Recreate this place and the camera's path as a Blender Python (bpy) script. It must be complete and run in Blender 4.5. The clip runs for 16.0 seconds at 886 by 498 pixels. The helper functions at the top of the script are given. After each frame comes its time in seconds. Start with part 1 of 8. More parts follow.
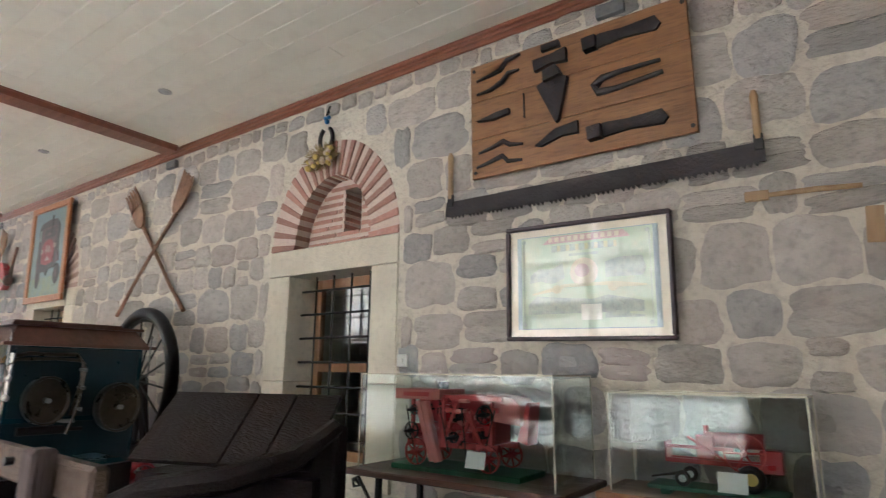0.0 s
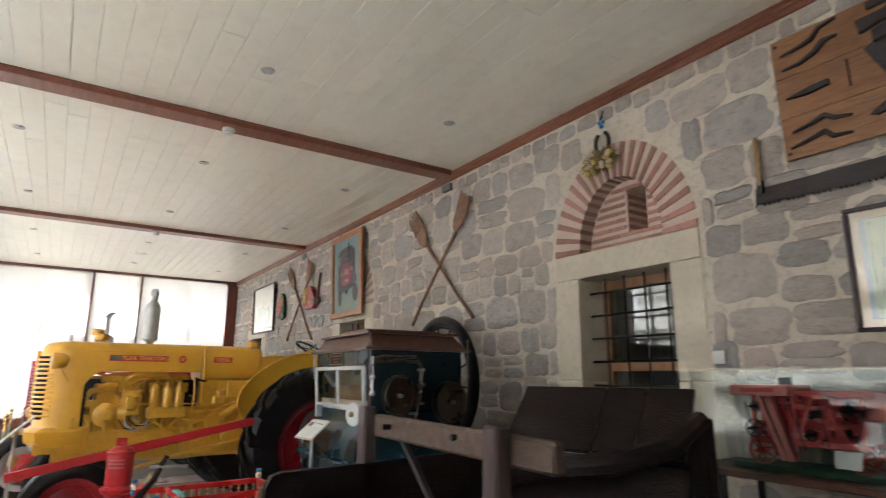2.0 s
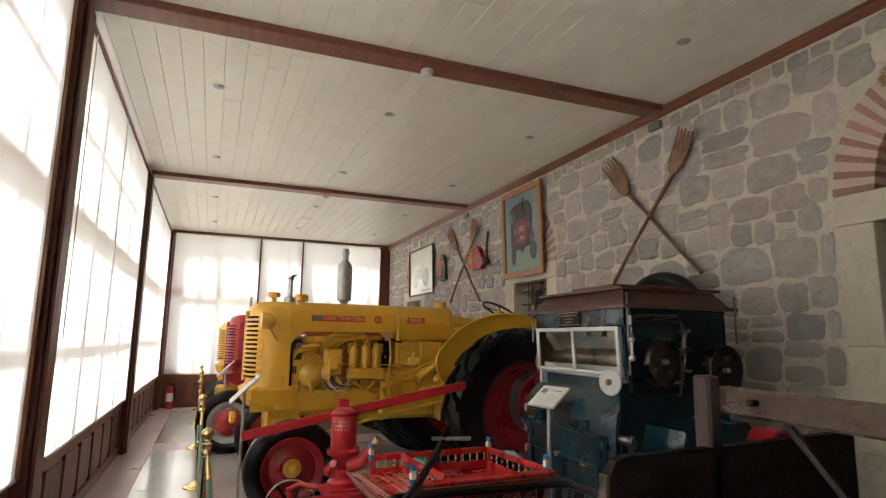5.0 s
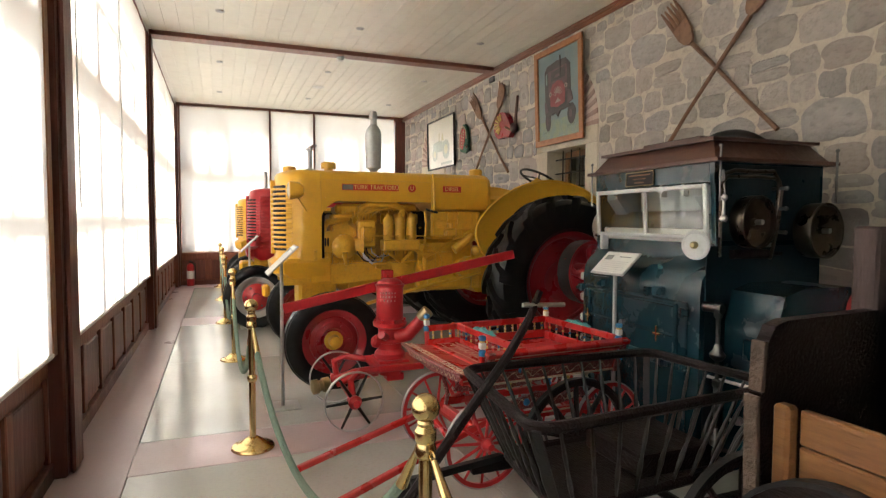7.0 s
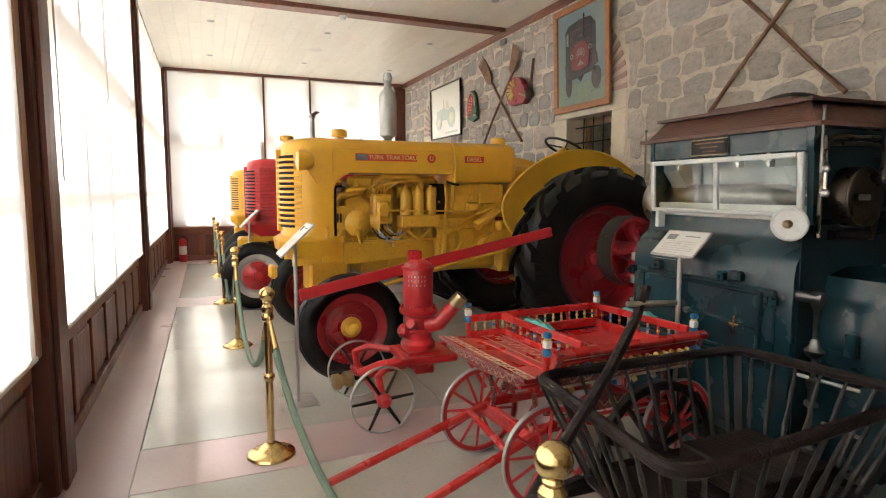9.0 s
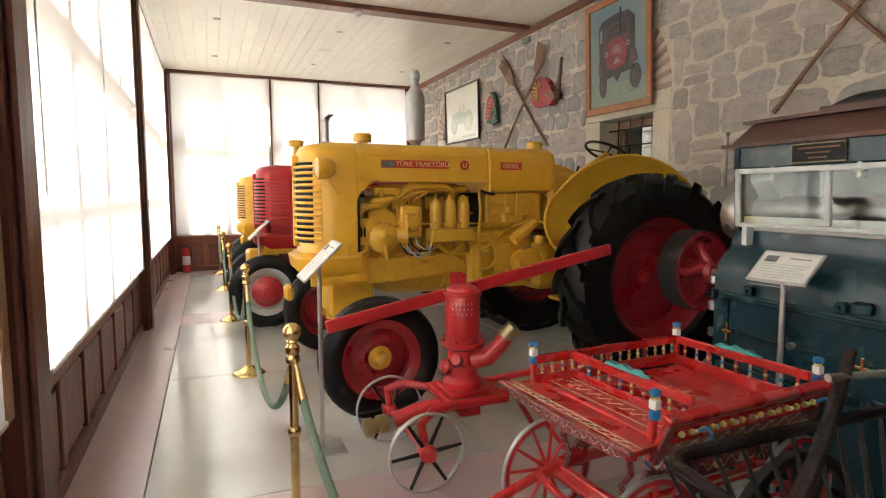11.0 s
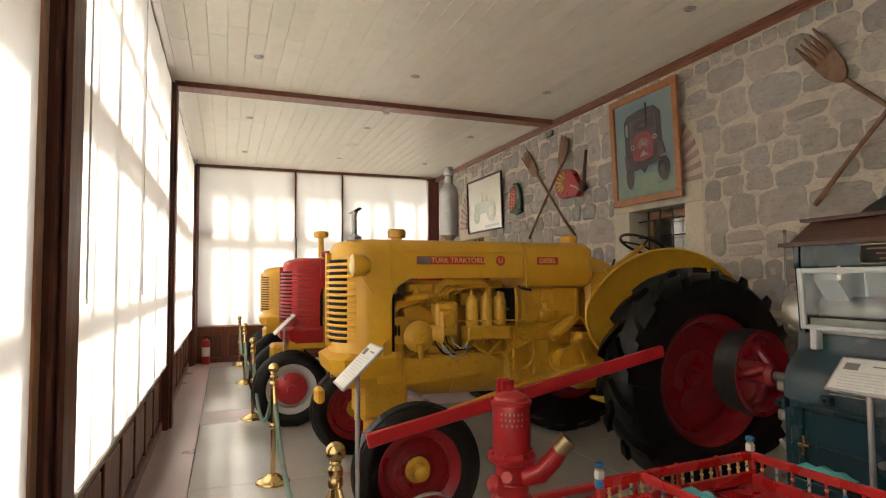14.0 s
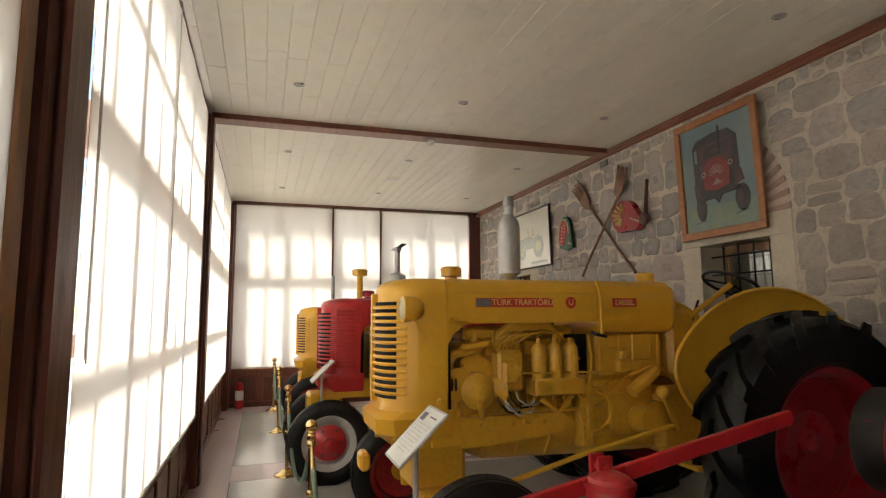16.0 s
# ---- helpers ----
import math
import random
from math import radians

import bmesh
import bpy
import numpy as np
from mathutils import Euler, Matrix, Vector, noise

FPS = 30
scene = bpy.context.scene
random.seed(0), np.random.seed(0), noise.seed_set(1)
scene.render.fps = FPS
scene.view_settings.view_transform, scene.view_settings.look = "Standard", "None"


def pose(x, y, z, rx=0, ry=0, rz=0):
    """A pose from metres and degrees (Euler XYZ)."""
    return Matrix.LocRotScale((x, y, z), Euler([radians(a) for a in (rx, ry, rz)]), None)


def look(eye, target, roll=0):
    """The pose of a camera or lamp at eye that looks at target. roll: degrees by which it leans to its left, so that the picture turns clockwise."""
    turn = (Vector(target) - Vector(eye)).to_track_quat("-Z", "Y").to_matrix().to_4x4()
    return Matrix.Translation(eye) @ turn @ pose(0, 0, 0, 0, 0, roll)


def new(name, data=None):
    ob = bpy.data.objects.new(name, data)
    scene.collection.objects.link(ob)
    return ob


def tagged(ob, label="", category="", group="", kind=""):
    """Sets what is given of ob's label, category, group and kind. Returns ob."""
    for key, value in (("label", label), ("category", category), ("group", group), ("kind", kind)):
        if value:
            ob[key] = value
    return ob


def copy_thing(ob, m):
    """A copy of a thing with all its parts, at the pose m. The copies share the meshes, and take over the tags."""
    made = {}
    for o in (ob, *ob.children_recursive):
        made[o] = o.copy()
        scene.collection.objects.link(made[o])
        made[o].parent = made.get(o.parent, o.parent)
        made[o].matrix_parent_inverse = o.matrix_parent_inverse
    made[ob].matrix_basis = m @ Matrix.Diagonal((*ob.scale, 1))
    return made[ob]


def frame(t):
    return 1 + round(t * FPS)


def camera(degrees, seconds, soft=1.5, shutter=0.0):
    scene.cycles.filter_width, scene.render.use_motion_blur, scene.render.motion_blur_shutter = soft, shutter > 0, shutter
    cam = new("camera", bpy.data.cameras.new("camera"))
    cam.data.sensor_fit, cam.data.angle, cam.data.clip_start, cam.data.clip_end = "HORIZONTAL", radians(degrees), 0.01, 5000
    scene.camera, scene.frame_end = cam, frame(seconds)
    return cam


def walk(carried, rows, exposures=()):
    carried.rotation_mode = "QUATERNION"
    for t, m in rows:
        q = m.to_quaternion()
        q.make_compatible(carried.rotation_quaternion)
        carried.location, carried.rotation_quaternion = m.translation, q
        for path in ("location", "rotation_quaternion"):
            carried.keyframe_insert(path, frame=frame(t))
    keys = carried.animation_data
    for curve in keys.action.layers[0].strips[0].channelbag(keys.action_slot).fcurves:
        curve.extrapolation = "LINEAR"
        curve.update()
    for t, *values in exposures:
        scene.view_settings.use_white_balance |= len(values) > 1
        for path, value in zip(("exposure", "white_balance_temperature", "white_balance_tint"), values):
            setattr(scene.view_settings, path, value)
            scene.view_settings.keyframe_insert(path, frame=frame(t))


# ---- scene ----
cam = camera(75.1, 16.0, 1.1, 0.5)
PATH = [
    (0, (-0.002, -0.094, 1.7), (-1.133, 1.5, 2.122), 0.6),
    (0.5, (-0.028, -0.202, 1.71), (-1.279, 1.297, 2.139), 0.3),
    (1, (-0.095, -0.365, 1.705), (-1.514, 0.975, 2.142), 0.4),
    (1.5, (-0.194, -0.535, 1.673), (-1.732, 0.664, 2.118), 0.5),
    (2, (-0.315, -0.659, 1.637), (-1.948, 0.411, 2.074), 0.3),
    (2.5, (-0.546, -0.791, 1.639), (-2.251, 0.161, 2.072), 0.3),
    (3, (-0.668, -0.932, 1.627), (-2.431, -0.091, 2.055), 0.2),
    (3.2, (-0.678, -0.978, 1.631), (-2.463, -0.181, 2.054), -0.0),
    (5.3, (-1.389, -1.213, 1.612), (-3.235, -0.498, 1.889), 0.7),
    (5.5, (-1.433, -1.243, 1.607), (-3.286, -0.532, 1.846), 0.4),
    (6, (-1.584, -1.344, 1.568), (-3.448, -0.633, 1.71), 0.3),
    (6.5, (-1.692, -1.36, 1.531), (-3.559, -0.643, 1.544), 0.3),
    (7, (-1.867, -1.339, 1.507), (-3.729, -0.615, 1.406), 0.2),
    (7.5, (-2.007, -1.337, 1.525), (-3.86, -0.604, 1.363), 0.3),
    (8, (-2.144, -1.351, 1.522), (-3.996, -0.619, 1.345), 0.2),
    (8.5, (-2.334, -1.397, 1.514), (-4.182, -0.657, 1.32), 0.3),
    (9, (-2.451, -1.448, 1.527), (-4.292, -0.694, 1.327), 0.1),
    (11.5, (-3.19, -1.508, 1.6), (-5.039, -0.766, 1.427), -0.2),
    (12, (-3.254, -1.541, 1.625), (-5.106, -0.795, 1.504), -0.2),
    (12.5, (-3.332, -1.566, 1.639), (-5.188, -0.824, 1.573), -0.3),
    (13, (-3.32, -1.583, 1.653), (-5.182, -0.854, 1.647), -0.4),
    (13.5, (-3.277, -1.594, 1.678), (-5.143, -0.876, 1.735), -0.4),
    (14, (-3.284, -1.602, 1.681), (-5.152, -0.896, 1.786), -0.4),
    (14.5, (-3.415, -1.575, 1.699), (-5.288, -0.886, 1.831), -0.4),
    (15, (-3.563, -1.528, 1.702), (-5.443, -0.871, 1.889), -0.4),
    (15.5, (-3.713, -1.539, 1.704), (-5.603, -0.92, 1.919), -0.4),
    (16, (-3.896, -1.589, 1.736), (-5.791, -0.993, 1.97), -0.4),
]
EXPOSURES = [(0.0, 3.58, 5350, 10), (1.0, 3.42, 5400, 10), (2.0, 3.15, 5500, 10), (3.0, 2.92, 5600, 10), (5.5, 2.7, 5950, 10), (6.2, 2.78, 6000, 10), (7.0, 3.02, 6050, 10), (9.0, 3.22, 6000, 10), (12.5, 2.92, 6100, 10), (14.0, 2.6, 6350, 10), (16.0, 2.3, 6350, 10)]
walk(cam, [(t, look(eye, target, roll)) for t, eye, target, roll in PATH], EXPOSURES)

# ---- light ----
SUN_ELEV, SUN_ROT = 35.0, 214.0
world = bpy.data.worlds.new("sky")
scene.world = world
world.use_nodes = True
wn = world.node_tree.nodes
sky = wn.new("ShaderNodeTexSky")
sky.sky_type, sky.sun_disc = "NISHITA", False
sky.sun_elevation, sky.sun_rotation = radians(SUN_ELEV), radians(SUN_ROT)
world.node_tree.links.new(sky.outputs[0], wn["Background"].inputs[0])
wn["Background"].inputs[1].default_value = 0.05
sun = new("sun", bpy.data.lights.new("sun", "SUN"))
sun.data.energy, sun.data.angle, sun.data.color = 5.0, radians(14), (1.0, 0.95, 0.88)
sun.matrix_world = look((-10, -15, 12.5), (0, 0, 0))
WINDOW_WATTS = 12.0


def window_light(name, m, w, h, watts):
    """The sky's light in a window's opening."""
    d = bpy.data.lights.new(name, "AREA")
    d.shape, d.size, d.size_y, d.energy, d.color = "RECTANGLE", w, h, watts, (1.0, 0.975, 0.945)
    ob = new(name, d)
    ob.matrix_world = m
    return ob


# ---- materials ----
def material(name, c1, c2, scale=3.0, rough=0.5, metal=0.0, bump=0.0, bscale=40.0, detail=6.0, stretch=(1, 1, 1),
             spread=0.0, c3=None, fine=30.0, island=False, coat=0.0, rvar=0.12, spec=0.5):
    """Two colours mixed by a large and a fine noise, with relief; spread: brightness that differs from piece to piece."""
    m = bpy.data.materials.new(name)
    m.use_nodes = True
    nt = m.node_tree
    nd, ln = nt.nodes, nt.links
    b = nd["Principled BSDF"]
    tc = nd.new("ShaderNodeTexCoord")
    info = nd.new("ShaderNodeObjectInfo")
    rnd = info.outputs["Random"]
    if island:
        geo = nd.new("ShaderNodeNewGeometry")
        rnd = geo.outputs["Random Per Island"]
    off = nd.new("ShaderNodeVectorMath")
    off.operation = "SCALE"
    off.inputs[0].default_value = (37.0, 19.0, 53.0)
    ln.new(rnd, off.inputs["Scale"])
    mp = nd.new("ShaderNodeMapping")
    mp.inputs["Scale"].default_value = stretch
    ln.new(tc.outputs["Object"], mp.inputs["Vector"])
    ln.new(off.outputs[0], mp.inputs["Location"])
    n1 = nd.new("ShaderNodeTexNoise")
    n1.inputs["Scale"].default_value, n1.inputs["Detail"].default_value = scale, detail
    n2 = nd.new("ShaderNodeTexNoise")
    n2.inputs["Scale"].default_value, n2.inputs["Detail"].default_value = fine, 4.0
    for n in (n1, n2):
        ln.new(mp.outputs[0], n.inputs["Vector"])
    mix = nd.new("ShaderNodeMix")
    mix.data_type = "RGBA"
    mix.inputs["A"].default_value, mix.inputs["B"].default_value = (*c1, 1), (*c2, 1)
    ramp = nd.new("ShaderNodeMapRange")
    ramp.inputs["From Min"].default_value, ramp.inputs["From Max"].default_value = 0.35, 0.65
    ln.new(n1.outputs["Fac"], ramp.inputs["Value"])
    ln.new(ramp.outputs[0], mix.inputs["Factor"])
    out = mix.outputs["Result"]
    mix2 = nd.new("ShaderNodeMix")
    mix2.data_type = "RGBA"
    r2 = nd.new("ShaderNodeMapRange")
    r2.inputs["From Min"].default_value, r2.inputs["From Max"].default_value = 0.5, 0.72
    ln.new(n2.outputs["Fac"], r2.inputs["Value"])
    r2.inputs["To Max"].default_value = 0.6
    ln.new(r2.outputs[0], mix2.inputs["Factor"])
    ln.new(out, mix2.inputs["A"])
    mix2.inputs["B"].default_value = (*(c3 or tuple(0.8 * v for v in c1)), 1)
    out = mix2.outputs["Result"]
    if spread:
        hsv = nd.new("ShaderNodeHueSaturation")
        mr = nd.new("ShaderNodeMapRange")
        mr.inputs["To Min"].default_value, mr.inputs["To Max"].default_value = 1 - spread, 1 + spread
        ln.new(rnd, mr.inputs["Value"])
        ln.new(mr.outputs[0], hsv.inputs["Value"])
        ln.new(out, hsv.inputs["Color"])
        out = hsv.outputs[0]
    ln.new(out, b.inputs["Base Color"])
    rr = nd.new("ShaderNodeMapRange")
    rr.inputs["To Min"].default_value, rr.inputs["To Max"].default_value = max(0.03, rough - rvar), min(1, rough + rvar)
    ln.new(n1.outputs["Fac"], rr.inputs["Value"])
    ln.new(rr.outputs[0], b.inputs["Roughness"])
    b.inputs["Metallic"].default_value = metal
    b.inputs["Coat Weight"].default_value = coat
    if coat > 0.9:
        b.inputs["Coat IOR"].default_value = 1.9
    b.inputs["Specular IOR Level"].default_value = spec
    if bump:
        n3 = nd.new("ShaderNodeTexNoise")
        n3.inputs["Scale"].default_value, n3.inputs["Detail"].default_value = bscale, 6.0
        ln.new(mp.outputs[0], n3.inputs["Vector"])
        bp = nd.new("ShaderNodeBump")
        bp.inputs["Strength"].default_value, bp.inputs["Distance"].default_value = bump, 0.02
        ln.new(n3.outputs["Fac"], bp.inputs["Height"])
        ln.new(bp.outputs[0], b.inputs["Normal"])
    return m


def glass_material(name, tint=(0.92, 0.97, 0.95), rough=0.0, ior=1.45):
    m = bpy.data.materials.new(name)
    m.use_nodes = True
    b = m.node_tree.nodes["Principled BSDF"]
    b.inputs["Base Color"].default_value = (*tint, 1)
    b.inputs["Transmission Weight"].default_value, b.inputs["Roughness"].default_value = 1.0, rough
    b.inputs["IOR"].default_value = ior
    return m


def blind_material():
    m = bpy.data.materials.new("blind_fabric")
    m.use_nodes = True
    nt = m.node_tree
    nt.nodes.clear()
    o, mx = nt.nodes.new("ShaderNodeOutputMaterial"), nt.nodes.new("ShaderNodeMixShader")
    d, t = nt.nodes.new("ShaderNodeBsdfDiffuse"), nt.nodes.new("ShaderNodeBsdfTranslucent")
    w = nt.nodes.new("ShaderNodeTexNoise")
    w.inputs["Scale"].default_value = 400.0
    mr = nt.nodes.new("ShaderNodeMix")
    mr.data_type = "RGBA"
    mr.inputs["A"].default_value, mr.inputs["B"].default_value = (0.86, 0.84, 0.79, 1), (0.80, 0.78, 0.73, 1)
    nt.links.new(w.outputs["Fac"], mr.inputs["Factor"])
    for s in (d, t):
        nt.links.new(mr.outputs["Result"], s.inputs["Color"])
    mx.inputs[0].default_value = 0.55
    nt.links.new(d.outputs[0], mx.inputs[1])
    nt.links.new(t.outputs[0], mx.inputs[2])
    nt.links.new(mx.outputs[0], o.inputs[0])
    return m


STONE = material("stone", (0.40, 0.357, 0.314), (0.475, 0.428, 0.38), 2.4, 0.92, bump=0.9, bscale=13, spread=0.16, c3=(0.29, 0.26, 0.235), fine=7.5, rvar=0.05, detail=10)
STONE_BLUE = material("blue_stone", (0.36, 0.335, 0.315), (0.43, 0.40, 0.37), 2.4, 0.92, bump=0.9, bscale=13, spread=0.16, c3=(0.25, 0.235, 0.225), fine=7.5, rvar=0.05, detail=10)
STONE_PINK = material("pink_stone", (0.437, 0.375, 0.328), (0.494, 0.432, 0.38), 2.4, 0.92, bump=0.9, bscale=13, spread=0.15, c3=(0.32, 0.27, 0.24), fine=7.5, rvar=0.05, detail=10)
MORTAR = material("mortar", (0.66, 0.60, 0.50), (0.58, 0.52, 0.43), 2.2, 0.95, bump=1.0, bscale=34, c3=(0.40, 0.35, 0.30), fine=18, rvar=0.04, detail=9)
DRESSED = material("dressed_stone", (0.66, 0.60, 0.48), (0.58, 0.52, 0.42), 3.0, 0.85, bump=0.25, bscale=60, spread=0.05, c3=(0.50, 0.45, 0.36), fine=20)
BRICK = material("brick", (0.42, 0.215, 0.165), (0.34, 0.185, 0.15), 8.0, 0.9, bump=0.5, bscale=40, spread=0.22, c3=(0.46, 0.32, 0.26), fine=40)
PALE_BRICK = material("faded_brick", (0.46, 0.33, 0.28), (0.41, 0.29, 0.25), 8.0, 0.9, bump=0.5, bscale=40, spread=0.12, c3=(0.50, 0.41, 0.35), fine=40)
PINK_MORTAR = material("pink_mortar", (0.62, 0.49, 0.42), (0.56, 0.44, 0.37), 8.0, 0.95, bump=0.5, bscale=40)
PLASTER = material("plaster", (0.62, 0.57, 0.49), (0.56, 0.52, 0.45), 2.0, 0.9, bump=0.15, bscale=50)
CEILING = material("ceiling_paint", (0.83, 0.80, 0.70), (0.80, 0.77, 0.67), 1.2, 0.42, bump=0.05, bscale=30, spread=0.025, island=True, c3=(0.74, 0.705, 0.61), fine=6)
BEAM = material("beam_wood", (0.25, 0.095, 0.055), (0.185, 0.068, 0.04), 2.5, 0.38, bump=0.12, bscale=8, stretch=(1, 9, 9), c3=(0.13, 0.048, 0.03), fine=14)
FRAME_WOOD = material("frame_wood", (0.25, 0.098, 0.058), (0.18, 0.066, 0.042), 2.5, 0.42, bump=0.12, bscale=8, stretch=(9, 9, 1), c3=(0.09, 0.034, 0.024), fine=14, spec=0.35)
DARK_WOOD = material("dark_post_wood", (0.165, 0.060, 0.045), (0.12, 0.044, 0.034), 2.5, 0.4, bump=0.1, bscale=8, stretch=(9, 9, 1), spec=0.35)
LIGHT_FRAME = material("light_frame_wood", (0.36, 0.20, 0.10), (0.29, 0.15, 0.075), 2.5, 0.4, bump=0.1, bscale=8, stretch=(9, 9, 1))
BLIND = blind_material()
GLASS = glass_material("clear_glass")
WINDOW_GLASS = glass_material("window_glass", (0.75, 0.8, 0.8), ior=1.9)
SLAB = material("polished_slab", (0.50, 0.49, 0.45), (0.44, 0.43, 0.395), 1.3, 0.14, bump=0.03, bscale=6, spread=0.05, c3=(0.42, 0.41, 0.38), fine=45, rvar=0.07)
PINK_FLOOR = material("pink_floor_stone", (0.49, 0.385, 0.385), (0.445, 0.345, 0.348), 1.1, 0.3, bump=0.04, bscale=8, spread=0.03, c3=(0.43, 0.335, 0.32), fine=60, rvar=0.08)
JOINT = material("floor_joint", (0.10, 0.09, 0.085), (0.13, 0.115, 0.10), 10, 0.9)
IRON = material("black_iron", (0.016, 0.016, 0.017), (0.024, 0.022, 0.021), 20, 0.5, metal=0.3, bump=0.15, bscale=80)
STEEL = material("polished_steel", (0.55, 0.54, 0.52), (0.45, 0.44, 0.42), 14, 0.3, metal=1.0, bump=0.03, bscale=50)
SILVER = material("silver_paint", (0.50, 0.50, 0.50), (0.43, 0.43, 0.43), 8, 0.4, metal=0.55, bump=0.05, bscale=60)
BRASS = material("brass", (0.78, 0.60, 0.28), (0.68, 0.51, 0.22), 12, 0.2, metal=1.0, bump=0.02, bscale=40, rvar=0.08)
DULL_BRASS = material("dull_brass", (0.42, 0.34, 0.19), (0.33, 0.26, 0.15), 12, 0.34, metal=0.9)
YELLOW = material("yellow_paint", (0.78, 0.425, 0.025), (0.72, 0.385, 0.023), 3.0, 0.34, bump=0.06, bscale=35, coat=0.25, c3=(0.68, 0.37, 0.03), fine=18)
YELLOW_RAIL = material("ochre_paint", (0.72, 0.40, 0.028), (0.66, 0.36, 0.028), 6.0, 0.36, bump=0.12, bscale=60, c3=(0.52, 0.28, 0.03), fine=34, coat=0.2)
# Darker copy of the ochre paint, with engine bay shade in its colour.
ENGINE = material("shaded_ochre_paint", (0.48, 0.26, 0.03), (0.40, 0.21, 0.028), 7.0, 0.45, bump=0.2, bscale=50, c3=(0.26, 0.135, 0.025), fine=26)
RED = material("red_paint", (0.52, 0.022, 0.028), (0.44, 0.018, 0.024), 4.0, 0.34, bump=0.1, bscale=45, coat=0.2, c3=(0.34, 0.016, 0.02), fine=20)
RED_RIM = material("red_rim_paint", (0.34, 0.016, 0.024), (0.27, 0.014, 0.02), 5.0, 0.3, coat=0.2, bump=0.12, bscale=45, c3=(0.25, 0.014, 0.02), fine=24)
RUBBER = material("black_rubber", (0.006, 0.006, 0.007), (0.010, 0.010, 0.0105), 9, 0.4, bump=0.15, bscale=60, c3=(0.018, 0.0175, 0.017), fine=14, spec=0.32)
TEAL = material("teal_paint", (0.007, 0.036, 0.050), (0.006, 0.031, 0.044), 4, 0.27, bump=0.08, bscale=40, spec=0.45, coat=0.2, rvar=0.03, c3=(0.006, 0.029, 0.040), fine=30)
WHITE = material("white_paint", (0.62, 0.64, 0.64), (0.55, 0.57, 0.58), 6, 0.4, bump=0.08, bscale=40)
PAPER = material("white_card", (0.74, 0.74, 0.71), (0.70, 0.70, 0.67), 4, 0.6)
PRINT_INK = material("pale_print_ink", (0.40, 0.40, 0.40), (0.46, 0.46, 0.45), 40, 0.7)
INK = material("grey_ink", (0.16, 0.16, 0.17), (0.20, 0.20, 0.20), 20, 0.8)
WALNUT = material("walnut_stain", (0.105, 0.045, 0.03), (0.075, 0.032, 0.022), 3, 0.42, bump=0.2, bscale=12, stretch=(2, 10, 10), c3=(0.05, 0.022, 0.017), fine=16)
OLD_WOOD = material("weathered_wood", (0.11, 0.072, 0.05), (0.075, 0.05, 0.036), 2.5, 0.72, bump=0.5, bscale=10, stretch=(9, 9, 9), c3=(0.10, 0.065, 0.045), fine=9)
DARK_OLD = material("dark_old_wood", (0.012, 0.007, 0.007), (0.019, 0.011, 0.010), 2.5, 0.5, spec=0.18, bump=0.5, bscale=12, stretch=(2, 8, 8), c3=(0.014, 0.010, 0.009), fine=9)
PURPLE_WOOD = material("faded_post_wood", (0.065, 0.040, 0.037), (0.047, 0.029, 0.027), 3, 0.7, bump=0.5, bscale=14, stretch=(8, 8, 1), c3=(0.07, 0.045, 0.04), fine=10)
ORANGE_WOOD = material("varnished_pine", (0.27, 0.125, 0.042), (0.20, 0.088, 0.03), 2.5, 0.45, bump=0.25, bscale=10, stretch=(1, 8, 8), c3=(0.14, 0.06, 0.025), fine=7)
BOARD_WOOD = material("oiled_board", (0.30, 0.148, 0.06), (0.22, 0.105, 0.044), 2.2, 0.45, bump=0.15, bscale=10, stretch=(1, 7, 7), c3=(0.13, 0.058, 0.027), fine=10)
PALE_WOOD = material("pale_handle_wood", (0.42, 0.28, 0.15), (0.34, 0.215, 0.115), 4, 0.6, bump=0.2, bscale=14, stretch=(6, 6, 1))
FORK_WOOD = material("old_fork_wood", (0.26, 0.145, 0.085), (0.19, 0.10, 0.06), 4, 0.6, bump=0.25, bscale=20, c3=(0.11, 0.06, 0.04), fine=16)
RUST_STEEL = material("dark_saw_steel", (0.050, 0.042, 0.043), (0.036, 0.030, 0.031), 9, 0.6, metal=0.15, bump=0.25, bscale=50, c3=(0.06, 0.04, 0.03), fine=22, spec=0.3)
FRAME_ORANGE = material("picture_frame_wood", (0.40, 0.165, 0.06), (0.32, 0.125, 0.045), 3, 0.38, bump=0.1, bscale=10, stretch=(5, 5, 5))
ROPE = material("green_rope", (0.17, 0.245, 0.19), (0.21, 0.285, 0.225), 30, 0.85, bump=0.6, bscale=120)
PLASTIC = material("white_plastic", (0.75, 0.74, 0.70), (0.70, 0.69, 0.66), 6, 0.4)
# Black paint, also used to paint shade into grille, engine and model openings.
BLACK = material("black_paint_and_shade", (0.008, 0.008, 0.009), (0.012, 0.012, 0.012), 8, 0.8)


DARK_STEEL = material("dull_steel", (0.20, 0.195, 0.19), (0.14, 0.137, 0.133), 14, 0.32, metal=1.0, bump=0.05, bscale=50)


